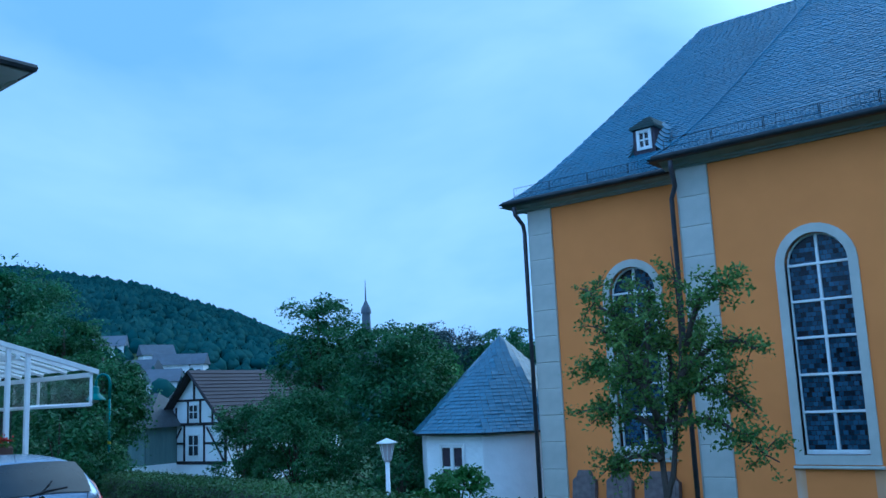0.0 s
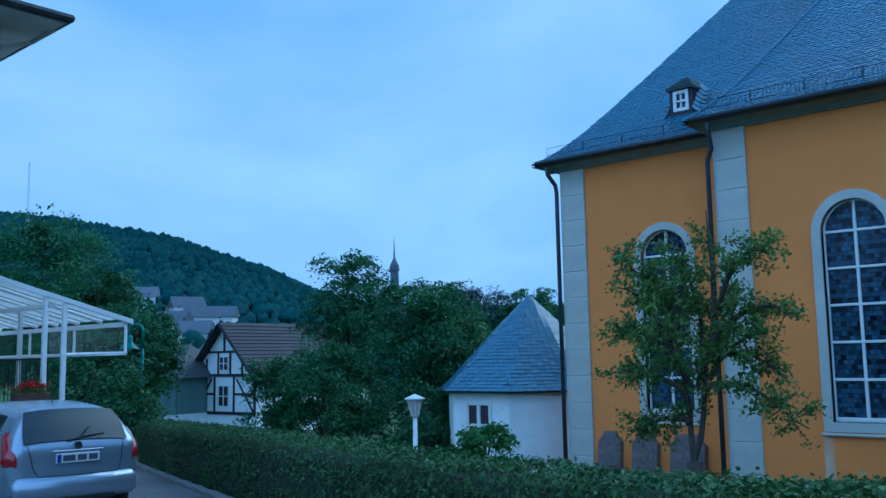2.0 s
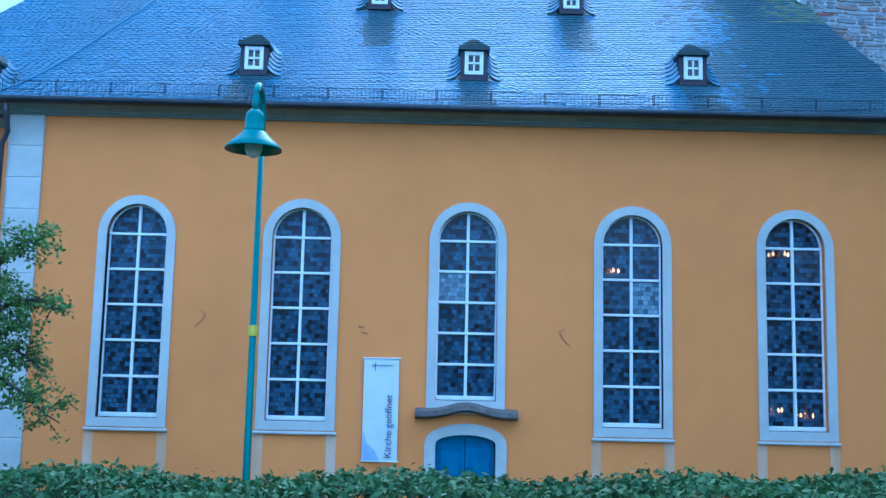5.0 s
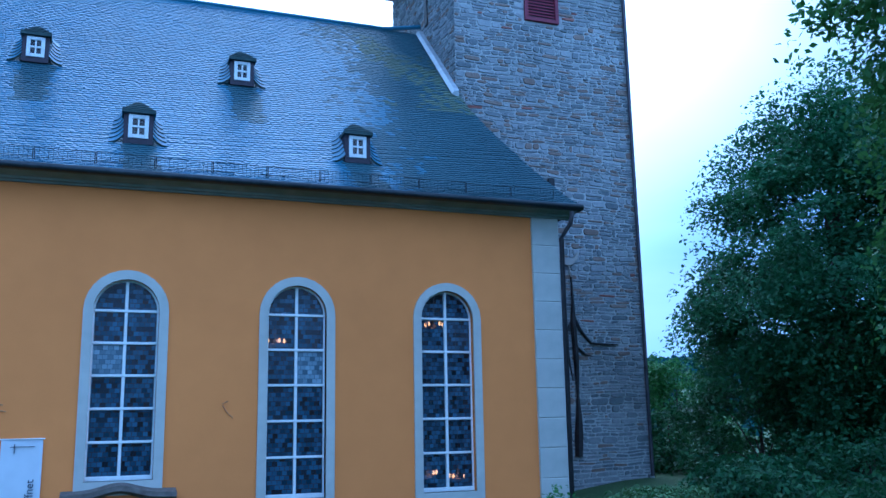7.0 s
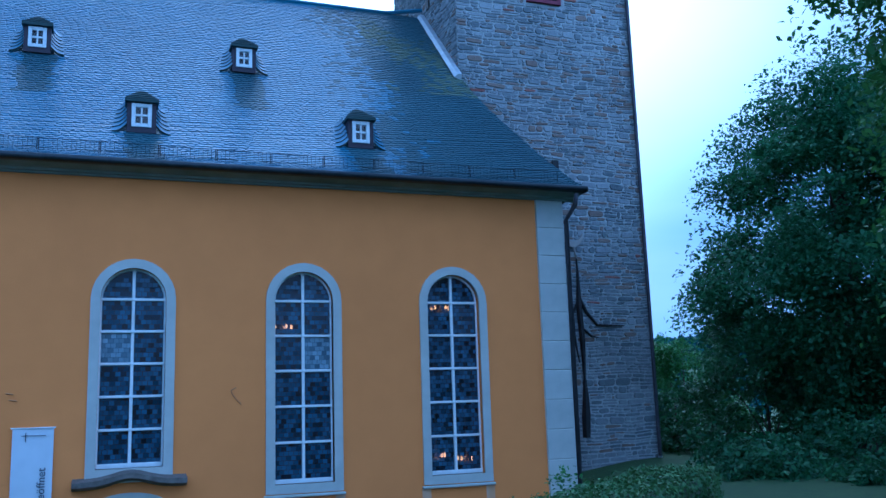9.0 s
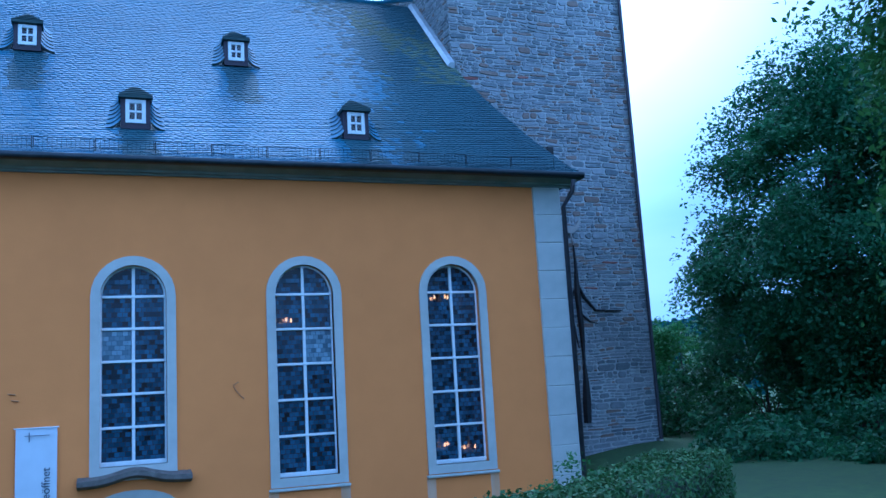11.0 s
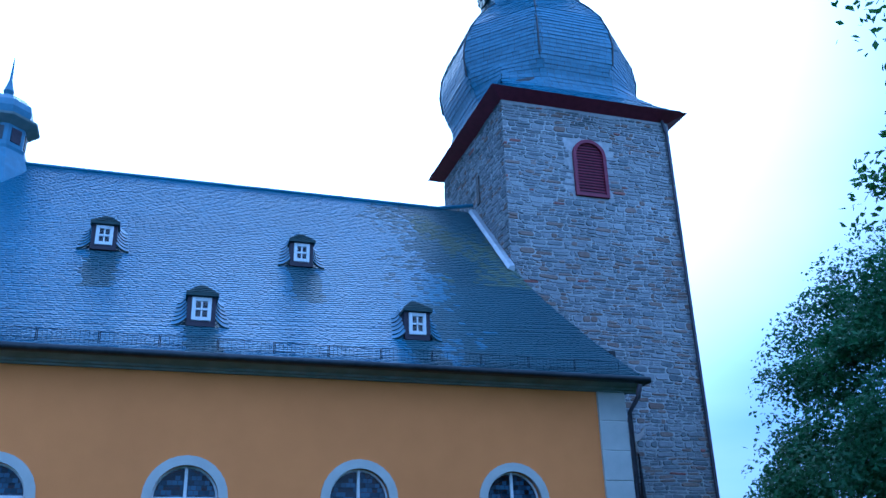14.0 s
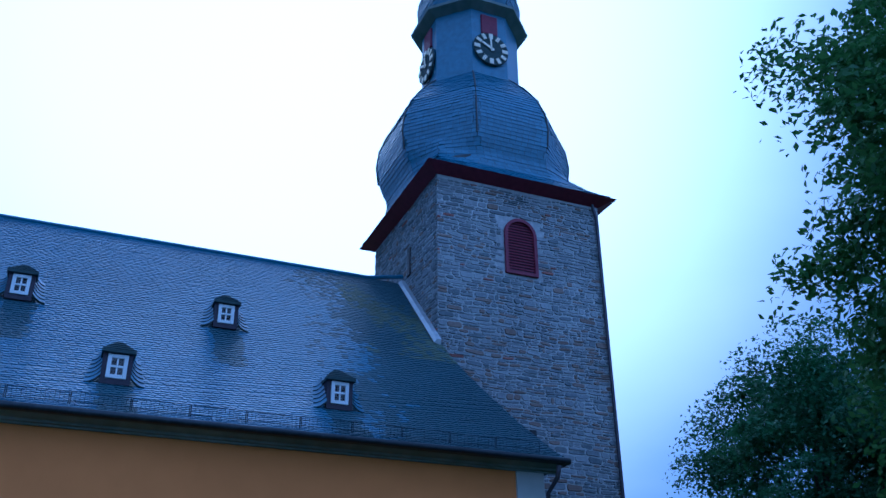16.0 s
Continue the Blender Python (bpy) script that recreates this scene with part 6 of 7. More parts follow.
for a in range(8):
    ca, sa = math.cos(a * math.pi / 4), math.sin(a * math.pi / 4)
    Geo().tube([(0.085 * ca, 0.085 * sa, gh - 0.38), (0.155 * ca, 0.155 * sa, gh - 0.06)], 0.008, 4).make("rib", M_WHITEPAINT, gl)
Geo().lathe([(0.21, gh - 0.06), (0.21, gh - 0.035), (0.05, gh + 0.03), (0.01, gh + 0.05)], sides=16).make("cap", M_WHITEPAINT, gl, smooth=True)

# ---- the white house ----
HX, HY, HZ = -16.0, 5.45, -0.5
house = thing("parish_house", "white roughcast two-storey house with slate roof", "house", at=pose(HX, HY, HZ))
HW = 7.95


def square_wall(x0, x1, z0, z1, y0, y1, holes):
    """A wall with square-headed openings (x0, x1, z0, z1)."""
    g = Geo()
    xs = sorted({x0, x1} | {h[0] for h in holes} | {h[1] for h in holes})
    zs = sorted({z0, z1} | {h[2] for h in holes} | {h[3] for h in holes})
    for xa, xb in zip(xs, xs[1:]):
        for za, zb in zip(zs, zs[1:]):
            xm, zm = (xa + xb) / 2, (za + zb) / 2
            if not any(h[0] < xm < h[1] and h[2] < zm < h[3] for h in holes):
                g.add([(xa, y0, za), (xb, y0, za), (xb, y0, zb), (xa, y0, zb)], [(0, 1, 2, 3)])
                g.add([(xa, y1, za), (xb, y1, za), (xb, y1, zb), (xa, y1, zb)], [(3, 2, 1, 0)])
    for a, b, c, d in holes:
        v = [(a, y0, c), (b, y0, c), (b, y0, d), (a, y0, d), (a, y1, c), (b, y1, c), (b, y1, d), (a, y1, d)]
        g.add(v, [(i, (i + 1) % 4, (i + 1) % 4 + 4, i + 4) for i in range(4)])
    return g


# the front stands in a frame of its own: x along the wall towards the church, -y outwards
front = pose(0, 0, 0, 0, 0, 90)
H_HOLES = [(-2.90, -1.60, 1.95, 3.75), (-2.88, -1.58, 5.6, 7.35), (-6.6, -5.3, 1.95, 3.75), (-6.6, -5.3, 5.6, 7.35)]
ob = square_wall(-11.0, 0.0, -0.5, HW, 0.0, 0.4, H_HOLES).welded().make("front_wall", M_WHITE, house, "rough white roughcast wall")
ob.matrix_basis = front
ob = Geo().box(-11.0, 0.0, -0.03, 0.0, -0.5, 0.55).make("plinth", M_CORNICE, house, "dark grey base course")
ob.matrix_basis = front
ob = Geo().box(-10.0, -0.4, -0.4, 0.0, -0.5, HW).make("side_wall", M_WHITE, house)
ob.matrix_basis = pose(0, 0, 0)
ob = Geo().box(-10.0, -9.6, -11, -0.4, -0.5, HW).make("rear_wall", M_WHITE, house)
ob = Geo().box(-9.6, -0.4, -11, -10.6, -0.5, HW).make("far_side_wall", M_WHITE, house)


def house_window(a, b, c, d):
    e = new("window")
    e.parent, e.matrix_basis = house, front
    g = Geo()
    for x0, x1, z0, z1 in ((a - 0.16, a, c, d), (b, b + 0.16, c, d), (a - 0.16, b + 0.16, d, d + 0.16)):
        g.box(x0, x1, -0.035, 0.1, z0, z1, bevel=0.01)
    g.make("surround", M_SAND, e, "sandstone window surround")
    Geo().box(a - 0.2, b + 0.2, -0.12, 0.1, c - 0.12, c, bevel=0.02).make("sill", M_SAND, e)
    g = Geo()
    t = 0.07
    mid = d - (d - c) * 0.38
    for x0, x1, z0, z1 in ((a, a + t, c, d), (b - t, b, c, d), (a + t, b - t, c, c + t), (a + t, b - t, d - t, d), (a + t, b - t, mid - 0.045, mid + 0.045), ((a + b) / 2 - 0.04, (a + b) / 2 + 0.04, c + t, mid - 0.046)):
        g.box(x0, x1, 0.12, 0.2, z0, z1, bevel=0.008)
    for k in range(1, 4):
        z = c + (mid - c) * k / 4
        g.box(a + t, (a + b) / 2 - 0.041, 0.14, 0.18, z - 0.014, z + 0.014)
        g.box((a + b) / 2 + 0.041, b - t, 0.14, 0.18, z - 0.014, z + 0.014)
    g.box(a + t, b - t, 0.14, 0.18, (mid + d) / 2 - 0.014, (mid + d) / 2 + 0.014)
    g.make("window_frame", M_BROWNWOOD, e, "dark brown wooden sash")
    Geo().add([(a, 0.16, c), (b, 0.16, c), (b, 0.16, d), (a, 0.16, d)], [(0, 1, 2, 3)]).make("pane", M_GLASS, e)
    v = []
    for i in range(15):
        x = a + (b - a) * i / 14
        v += [(x, 0.3 + 0.025 * math.sin(i * 2.1), c), (x, 0.3 + 0.025 * math.sin(i * 2.1), d)]
    Geo().add(v, [(2 * i, 2 * i + 2, 2 * i + 3, 2 * i + 1) for i in range(14)]).make("curtain", M_CURTAIN, e, "pale grey curtain")


for hole in H_HOLES:
    house_window(*hole)
RO = 0.8
g = Geo()
hr = [(-10 - RO, -11 - RO), (RO, -11 - RO), (RO, RO), (-10 - RO, RO)]
g.add([(x, y, HW + 0.02) for x, y in hr] + [(x, y, HW + 0.12) for x, y in hr], [(3, 2, 1, 0), (0, 1, 5, 4), (1, 2, 6, 5), (2, 3, 7, 6), (3, 0, 4, 7)])
g.make("soffit", M_SOFFIT, house, "pale boarded soffit")
g = Geo()
g.add([(x, y, HW + 0.13) for x, y in hr] + [(-10 - RO + 1.3, -11 - RO + 1.3, HW + 0.75), (RO - 1.3, -11 - RO + 1.3, HW + 0.75), (RO - 1.3, RO - 1.3, HW + 0.75), (-10 - RO + 1.3, RO - 1.3, HW + 0.75), (-5, -8, HW + 4.6), (-5, -3, HW + 4.6)],
      [(0, 1, 5, 4), (1, 2, 6, 5), (2, 3, 7, 6), (3, 0, 4, 7), (4, 5, 8), (5, 6, 9, 8), (6, 7, 9), (7, 4, 8, 9)])
g.make("house_roof", M_SLATE, house, "flared dark slate roof")
Geo().tube([(RO + 0.05, -11 - RO, HW + 0.1), (RO + 0.05, RO + 0.05, HW + 0.1), (-10 - RO, RO + 0.05, HW + 0.1)], 0.08, 8).make("gutter", M_GUTTER, house, "dark zinc gutter")
Geo().box(-0.1, 0.02, -11, 0.03, HW - 0.42, HW + 0.02, bevel=0.01).make("frieze", M_HOOD, house, "grey-brown frieze below the soffit")
Geo().tube([(RO - 0.5, RO + 0.03, HW + 0.05), (RO - 0.9, RO - 0.2, HW - 0.15), (-0.1, 0.1, HW - 0.35), (-0.5, 0.08, HW - 0.6), (-0.5, 0.08, 0)], 0.045, 7).make("downpipe", M_SOFFIT, house)
for k in range(9):
    g = Geo()
    w = 1.2
    for zz in (0.06, 0.25):
        g.tube([(0, 0, zz), (0, w - 0.05, zz)], 0.01, 4)
    for i in range(13):
        g.tube([(0, i * (w - 0.05) / 12, 0), (0, i * (w - 0.05) / 12, 0.26)], 0.007, 4)
    ob = g.make("snow_guard", M_LEAD, house)
    ob.location = (RO - 0.3, RO - 0.6 - (k + 1) * w, HW + 0.22)
for y in (-0.35, -0.95, -2.0, -2.6):
    bx = thing("nest_box", "white nesting box under the eaves", "nest box", "nest boxes on the white house", at=pose(HX, HY + y, HZ + HW - 0.66))
    Geo().box(0.0, 0.2, -0.24, 0.24, 0.0, 0.24, bevel=0.02).make("box", M_WHITEPAINT, bx)
    # black plate on the front; its colour gives the hole's inner darkness
    Geo().box(0.195, 0.21, 0.06, 0.13, 0.1, 0.14, bevel=0.005).make("entry_hole", M_BLACK, bx)
sg = thing("house_sign", "dark brown name board with white lettering", "sign", at=pose(HX + 0.02, HY - 0.68, HZ + 4.36, 0, 0, 90))
Geo().box(-3.2, 0.0, -0.06, 0.0, 0.0, 0.52, bevel=0.012).make("board", M_SIGN, sg)
lettering("dehaus", 0.36, M_BANNER, sg, pose(-1.55, -0.07, 0.27, 90, 0, 0))
lb = Geo()
lb.box(0.02, 0.10, -0.06, -0.03, 0.28, 0.34)
lb.tube([(0.0, -0.03, 0.3), (0.2, -0.05, 0.3)], 0.012, 5)
lb.make("bracket", M_GREYBOX, sg)
al = thing("alarm_siren", "grey alarm siren box with red beacon", "alarm", at=pose(HX + 0.02, HY - 0.55, HZ + 3.92))
Geo().box(0, 0.12, -0.11, 0.11, 0, 0.3, bevel=0.02).make("box", M_GREYBOX, al)
Geo().lathe([(0.075, 0.3), (0.075, 0.36), (0.06, 0.43), (0.045, 0.5), (0.01, 0.52)], (0.06, 0), 12).make("beacon", M_REDLAMP, al, "red plastic beacon", smooth=True)

# glass canopy over the terrace beside the house
cp = thing("glass_canopy", "white steel canopy with glass roof over a terrace", "canopy", at=pose(-16.5, HY, HZ))
CW, CD, CH1, CH0 = 2.75, 6.5, 3.78, 2.98
for k in range(8):
    x = -k * CD / 7
    Geo().tube([(x, 0.02, CH1), (x, CW, CH0)], 0.035, 6).make("rafter", M_WHITEPAINT, cp)
for z, y in ((CH1, 0.03), (CH0, CW), ((CH1 + CH0) / 2 - 0.08, CW / 2)):
    Geo().box(-CD, 0.0, y - 0.04, y + 0.04, z - 0.12, z - 0.03, bevel=0.01).make("beam", M_WHITEPAINT, cp)
g = Geo().add([(0.06, 0, CH1 + 0.02), (0.06, CW + 0.12, CH0 + 0.02), (0.06, CW + 0.12, CH0 - 0.07), (0.06, 0, CH1 - 0.07), (-0.02, 0, CH1 + 0.02), (-0.02, CW + 0.12, CH0 + 0.02), (-0.02, CW + 0.12, CH0 - 0.07), (-0.02, 0, CH1 - 0.07)], [(0, 1, 2, 3)[::-1], (4, 5, 6, 7), (0, 4, 5, 1), (2, 6, 7, 3), (1, 5, 6, 2)])
g.make("fascia", M_WHITEPAINT, cp, "white sloping fascia")
for k in range(7):
    x0, x1 = -(k + 1) * CD / 7 + 0.04, -k * CD / 7 - 0.04
    ob = Geo().add([(x0, 0.02, CH1 + 0.04), (x1, 0.02, CH1 + 0.04), (x1, CW + 0.1, CH0 + 0.04), (x0, CW + 0.1, CH0 + 0.04)], [(0, 1, 2, 3)]).make("roof_pane", M_OPAL, cp)
    ob.visible_shadow = False
g = Geo().prism([(-4.2, CH1 - 0.1), (-1.3, CH1 - 0.1), (-1.9, CH1 + 0.5), (-3.6, CH1 + 0.5)], 0.03, 0.75)
g.make("roof_lantern", M_OPAL, cp, "small raised glazed lantern")
for x, y in ((0, 1.55), (0, 1.2), (-1.8, 1.55), (-3.6, 1.55), (-5.4, 1.55), (-1.2, 0.5), (-3.0, 0.5)):
    zt = CH1 + (CH0 - CH1) * y / CW - 0.05
    Geo().box(x - 0.04, x + 0.04, y - 0.04, y + 0.04, -0.6, zt, bevel=0.01).make("post", M_WHITEPAINT, cp)
for k in range(4):
    x = -k * CD / 3.2
    Geo().tube([(x, CW, CH0 - 0.1), (x, CW, CH0 - 0.62)], 0.028, 6).make("hanger", M_WHITEPAINT, cp)
Geo().tube([(0.0, 1.6, CH0 - 0.64), (0.0, CW, CH0 - 0.62), (-CD, CW, CH0 - 0.62)], 0.04, 6).make("lower_rail", M_WHITEPAINT, cp)
for k in range(4):
    ob = Geo().add([(-k * 1.6 - 1.55, CW, CH0 - 0.6), (-k * 1.6 - 0.05, CW, CH0 - 0.6), (-k * 1.6 - 0.05, CW, CH0 - 0.12), (-k * 1.6 - 1.55, CW, CH0 - 0.12)], [(0, 1, 2, 3)]).make("side_pane", M_GLASS, cp)
    ob.visible_shadow = False
tr = thing("terrace", "raised pale terrace beside the house", "terrace", at=pose(-16.6, HY, HZ))
Geo().box(-6.4, 0.0, 0.02, 1.4, -0.5, 1.35, bevel=0.02).make("slab", M_WHITE, tr)
rl = thing("terrace_railing", "black iron terrace railing", "railing", at=pose(-16.65, HY, HZ + 1.35))
for z in (0.08, 0.92):
    Geo().tube([(0, 0.1, z), (0, 1.35, z), (-6.2, 1.35, z)], 0.018, 6).make("rail", M_BLACK, rl)
for k in range(44):
    p = (0, 0.1 + k * 0.125) if k < 10 else (-(k - 10) * 0.18, 1.35)
    Geo().tube([(p[0], p[1], 0.0), (p[0], p[1], 0.92)], 0.009, 4).make("baluster", M_BLACK, rl)
fb = thing("flower_box", "brown planter with red geraniums on the railing", "planter", at=pose(-16.5, HY + 0.95, HZ + 1.4))
Geo().box(-0.05, 0.22, -0.3, 0.3, 0.0, 0.3, bevel=0.03).make("planter", M_TERRACOTTA, fb)
rngf = np.random.default_rng(3)
v, f = leaves(rngf, rngf.normal(size=(260, 3)) * np.array([0.06, 0.13, 0.04]) + np.array([0.08, 0, 0.40]), 0.035, 0.4)
ob = new("blossom", quad_mesh("blossom", v, f, M_FLOWER))
ob.parent = fb
v, f = leaves(rngf, rngf.normal(size=(300, 3)) * np.array([0.07, 0.15, 0.04]) + np.array([0.08, 0, 0.33]), 0.04, 0.4)
ob = new("greenery", quad_mesh("greenery", v, f, M_LEAF))
ob.parent = fb
ob["kind"] = "stuff"


# ---- the parked car ----
def parked_car(m):
    car = thing("car", "silver five-door hatchback parked on the lane", "car", at=m)
    # stations: x from the tail, half width at belt, half width of roof, belt height, top height, floor
    st = [(0.0, 0.7, 0.62, 0.8, 0.9, 0.34), (0.05, 0.79, 0.66, 0.93, 1.02, 0.27), (0.14, 0.825, 0.66, 0.95, 1.13, 0.24), (0.26, 0.835, 0.64, 0.96, 1.276, 0.22), (0.4, 0.84, 0.6, 0.96, 1.385, 0.2), (0.62, 0.842, 0.59, 0.96, 1.414, 0.2), (1.1, 0.845, 0.6, 0.955, 1.43, 0.2), (1.7, 0.845, 0.6, 0.95, 1.426, 0.2), (2.2, 0.842, 0.58, 0.94, 1.381, 0.2), (2.65, 0.84, 0.6, 0.93, 1.178, 0.2), (2.98, 0.835, 0.68, 0.92, 1.0, 0.2), (3.4, 0.81, 0.66, 0.8, 0.88, 0.22), (3.7, 0.74, 0.6, 0.66, 0.74, 0.26), (3.83, 0.6, 0.5, 0.5, 0.58, 0.34)]

    def ring(s):
        x, w, rw, belt, top, fl = s
        half = [(w * 0.86, fl), (w * 0.985, fl + 0.12), (w, (fl + belt) / 2), (w * 0.985, belt), (rw + (w - rw) * 0.5, belt + (top - belt) * 0.48), (rw + 0.02, top - min(0.07, (top - belt) * 0.3)), (rw * 0.8, top - 0.012), (rw * 0.4, top)]
        return [(x, -y, z) for y, z in half] + [(x, y, z) for y, z in reversed(half)]

    rings = [ring(s) for s in st]
    n = len(rings[0])
    v = [p for r in rings for p in r]
    f = []
    for k in range(len(rings) - 1):
        for i in range(n - 1):
            f.append((k * n + i, k * n + i + 1, (k + 1) * n + i + 1, (k + 1) * n + i))
        f.append((k * n + n - 1, k * n, (k + 1) * n, (k + 1) * n + n - 1))
    f += [tuple(range(n - 1, -1, -1)), tuple(range((len(rings) - 1) * n, len(rings) * n))]
    ob = Geo().add(v, f).make("body", M_CAR, car, "silver painted body", smooth=True)
    md = ob.modifiers.new("round", "SUBSURF")
    md.levels = md.render_levels = 2

    def skin(x, k):
        """A point of the body's skin, k along the half section on the driver's flank."""
        xs = [s[0] for s in st]
        return np.array([float(np.interp(x, xs, [rings[j][int(k)][a] for j in range(len(st))])) * (1 - k % 1) + float(np.interp(x, xs, [rings[j][min(int(k) + 1, n - 1)][a] for j in range(len(st))])) * (k % 1) for a in range(3)])

    for s in (1, -1):
        for x0, x1 in ((0.62, 1.06), (1.12, 1.78), (1.84, 2.5)):
            vv = []
            for i in range(7):
                x = x0 + (x1 - x0) * i / 6
                for k in (3.12, 3.6, 4.2, 4.75):
                    p = skin(x, k)
                    if x0 > 1.8 and k > 3.2:
                        p[0] -= 0.10 * (k - 3.1) * (i / 6)
                    if x0 < 0.7 and k > 3.2:
                        p[0] += 0.06 * (k - 3.1) * (1 - i / 6)
                    vv.append((p[0], (p[1] - 0.002) * s, p[2]))
            ff = [(i * 4 + j, i * 4 + 4 + j, i * 4 + 5 + j, i * 4 + 1 + j) for i in range(6) for j in range(3)]
            Geo().add(vv, ff if s < 0 else [tuple(reversed(q)) for q in ff]).make("side_window", M_CARGLASS, car, smooth=True)
        # lamps
        vv, ff = [], []
        for r in range(8):
            z = 0.73 + 0.40 * r / 7
            u0 = 0.34 + 0.3 * smooth01(0.8, 1.13, z)
            up = max(0.0, z - 0.88)
            for i in range(9):
                a = (u0 + (1.0 - u0) * i / 8) * math.pi / 2
                edge_in = 0.03 if r in (0, 7) or i in (0, 8) else 0.0
                vv.append((0.22 - (0.262 - edge_in) * math.cos(a) + 0.75 * up, -s * (0.60 + (0.262 - edge_in) * math.sin(a) - 0.28 * up), z))
        ff = [(r * 9 + i, r * 9 + i + 1, r * 9 + i + 10, r * 9 + i + 9) for r in range(7) for i in range(8)]
        lamp = Geo().add(vv, ff if s < 0 else [tuple(reversed(q)) for q in ff]).make("tail_lamp", M_TAIL, car, "red tail lamp lens", smooth=True)
        Geo().lathe([(0.0, 0), (0.07, 0.01), (0.085, 0.05), (0.06, 0.09)], sides=10, m=pose(2.42, -s * 0.95, 0.98, 0, 90, 0)).make("door_mirror", M_RUBBER, car, smooth=True)
        for hx in (1.25, 2.0):
            Geo().tube([(hx, -s * 0.853, 0.87), (hx + 0.06, -s * 0.875, 0.875), (hx + 0.16, -s * 0.875, 0.875), (hx + 0.2, -s * 0.853, 0.87)], 0.014, 6).make("door_handle", M_RUBBER, car)
        for xw in (0.66, 3.12):
            wh = new("wheel")
            wh.parent, wh.matrix_basis = car, pose(xw, -s * 0.76, 0.30, 90 * s, 0, 0)
            Geo().lathe([(0.22, -0.09), (0.29, -0.095), (0.305, -0.05), (0.305, 0.05), (0.29, 0.095), (0.22, 0.09)], sides=24).make("tyre", M_RUBBER, wh, smooth=True)
            Geo().lathe([(0.21, -0.06), (0.22, 0.05), (0.215, 0.085), (0.19, 0.05), (0.06, 0.065), (0.01, 0.07)], sides=20).make("rim", M_GREYBOX, wh)
    # rear window over the sloping hatch
    vv = []
    for s in st[1:6]:
        x, w, rw, belt, top, fl = s
        t = (x - 0.05) / 0.45
        for u in (-1, -0.6, -0.2, 0.2, 0.6, 1):
            vv.append((x - 0.012, u * (rw * 0.98 - 0.04 * t), top + 0.008 - 0.03 * abs(u) ** 3))
    vv = vv[:24]
    ff = [(r * 6 + i, r * 6 + 6 + i, r * 6 + 7 + i, r * 6 + 1 + i) for r in range(3) for i in range(5)]
    Geo().add(vv, [tuple(reversed(q)) for q in ff]).make("rear_window", M_CARGLASS, car, "dark tinted rear window", smooth=True)
    Geo().tube([(0.03, 0.12, 1.02), (0.05, -0.1, 1.06), (0.08, -0.35, 1.08)], 0.012, 5).make("wiper", M_RUBBER, car)
    Geo().tube([(0.03, 0.0, 1.03), (0.1, -0.16, 1.17)], 0.010, 5).make("wiper_arm", M_RUBBER, car)
    Geo().box(-0.07, 0.15, -0.77, 0.77, 0.30, 0.60, bevel=0.06).make("bumper", M_CAR, car, smooth=True)
    Geo().box(-0.055, 0.05, -0.5, 0.5, 0.26, 0.33, bevel=0.03).make("bumper_lip", M_RUBBER, car)
    pl = Geo().box(-0.035, 0.0, -0.27, 0.27, 0.75, 0.87, bevel=0.008).make("number_plate", M_PLATE, car, "white plate with blue end band")
    Geo().box(-0.039, -0.03, 0.215, 0.26, 0.757, 0.863).make("blue_band", M_BLUE, pl)
    for y0, y1 in ((0.04, 0.19), (-0.10, 0.01), (-0.24, -0.13)):
        Geo().box(-0.039, -0.03, y0, y1, 0.775, 0.845).make("bar", M_INK, pl)
    for s in (-1, 1):
        Geo().tube([(0.045, s * 0.60, 0.98), (0.0, s * 0.57, 0.86), (-0.03, s * 0.55, 0.72), (-0.06, s * 0.50, 0.62)], 0.006, 4).make("hatch_seam", M_RUBBER, car)
    Geo().tube([(-0.072, -0.5, 0.612), (-0.075, 0.0, 0.605), (-0.072, 0.5, 0.612)], 0.007, 4).make("hatch_seam", M_RUBBER, car)
    Geo().box(-0.03, 0.0, -0.32, 0.32, 0.88, 0.91, bevel=0.01).make("plate_trim", M_CAR, car)
    Geo().lathe([(0.055, 0), (0.05, 0.015)], sides=16, m=pose(0.0, 0, 0.955, 0, -90, 0)).make("badge", M_CHROME, car, "plain chrome badge")
    Geo().tube([(1.0, 0, 1.42), (0.85, 0, 1.62)], 0.005, 4).make("aerial", M_RUBBER, car)


cx, cy = -11.75, 4.92
parked_car(pose(cx, cy, ground_z(cx, cy) + 0.02, 0, 2.0, 0) @ pose(0, 0, 0, 0, 0, 174.0))


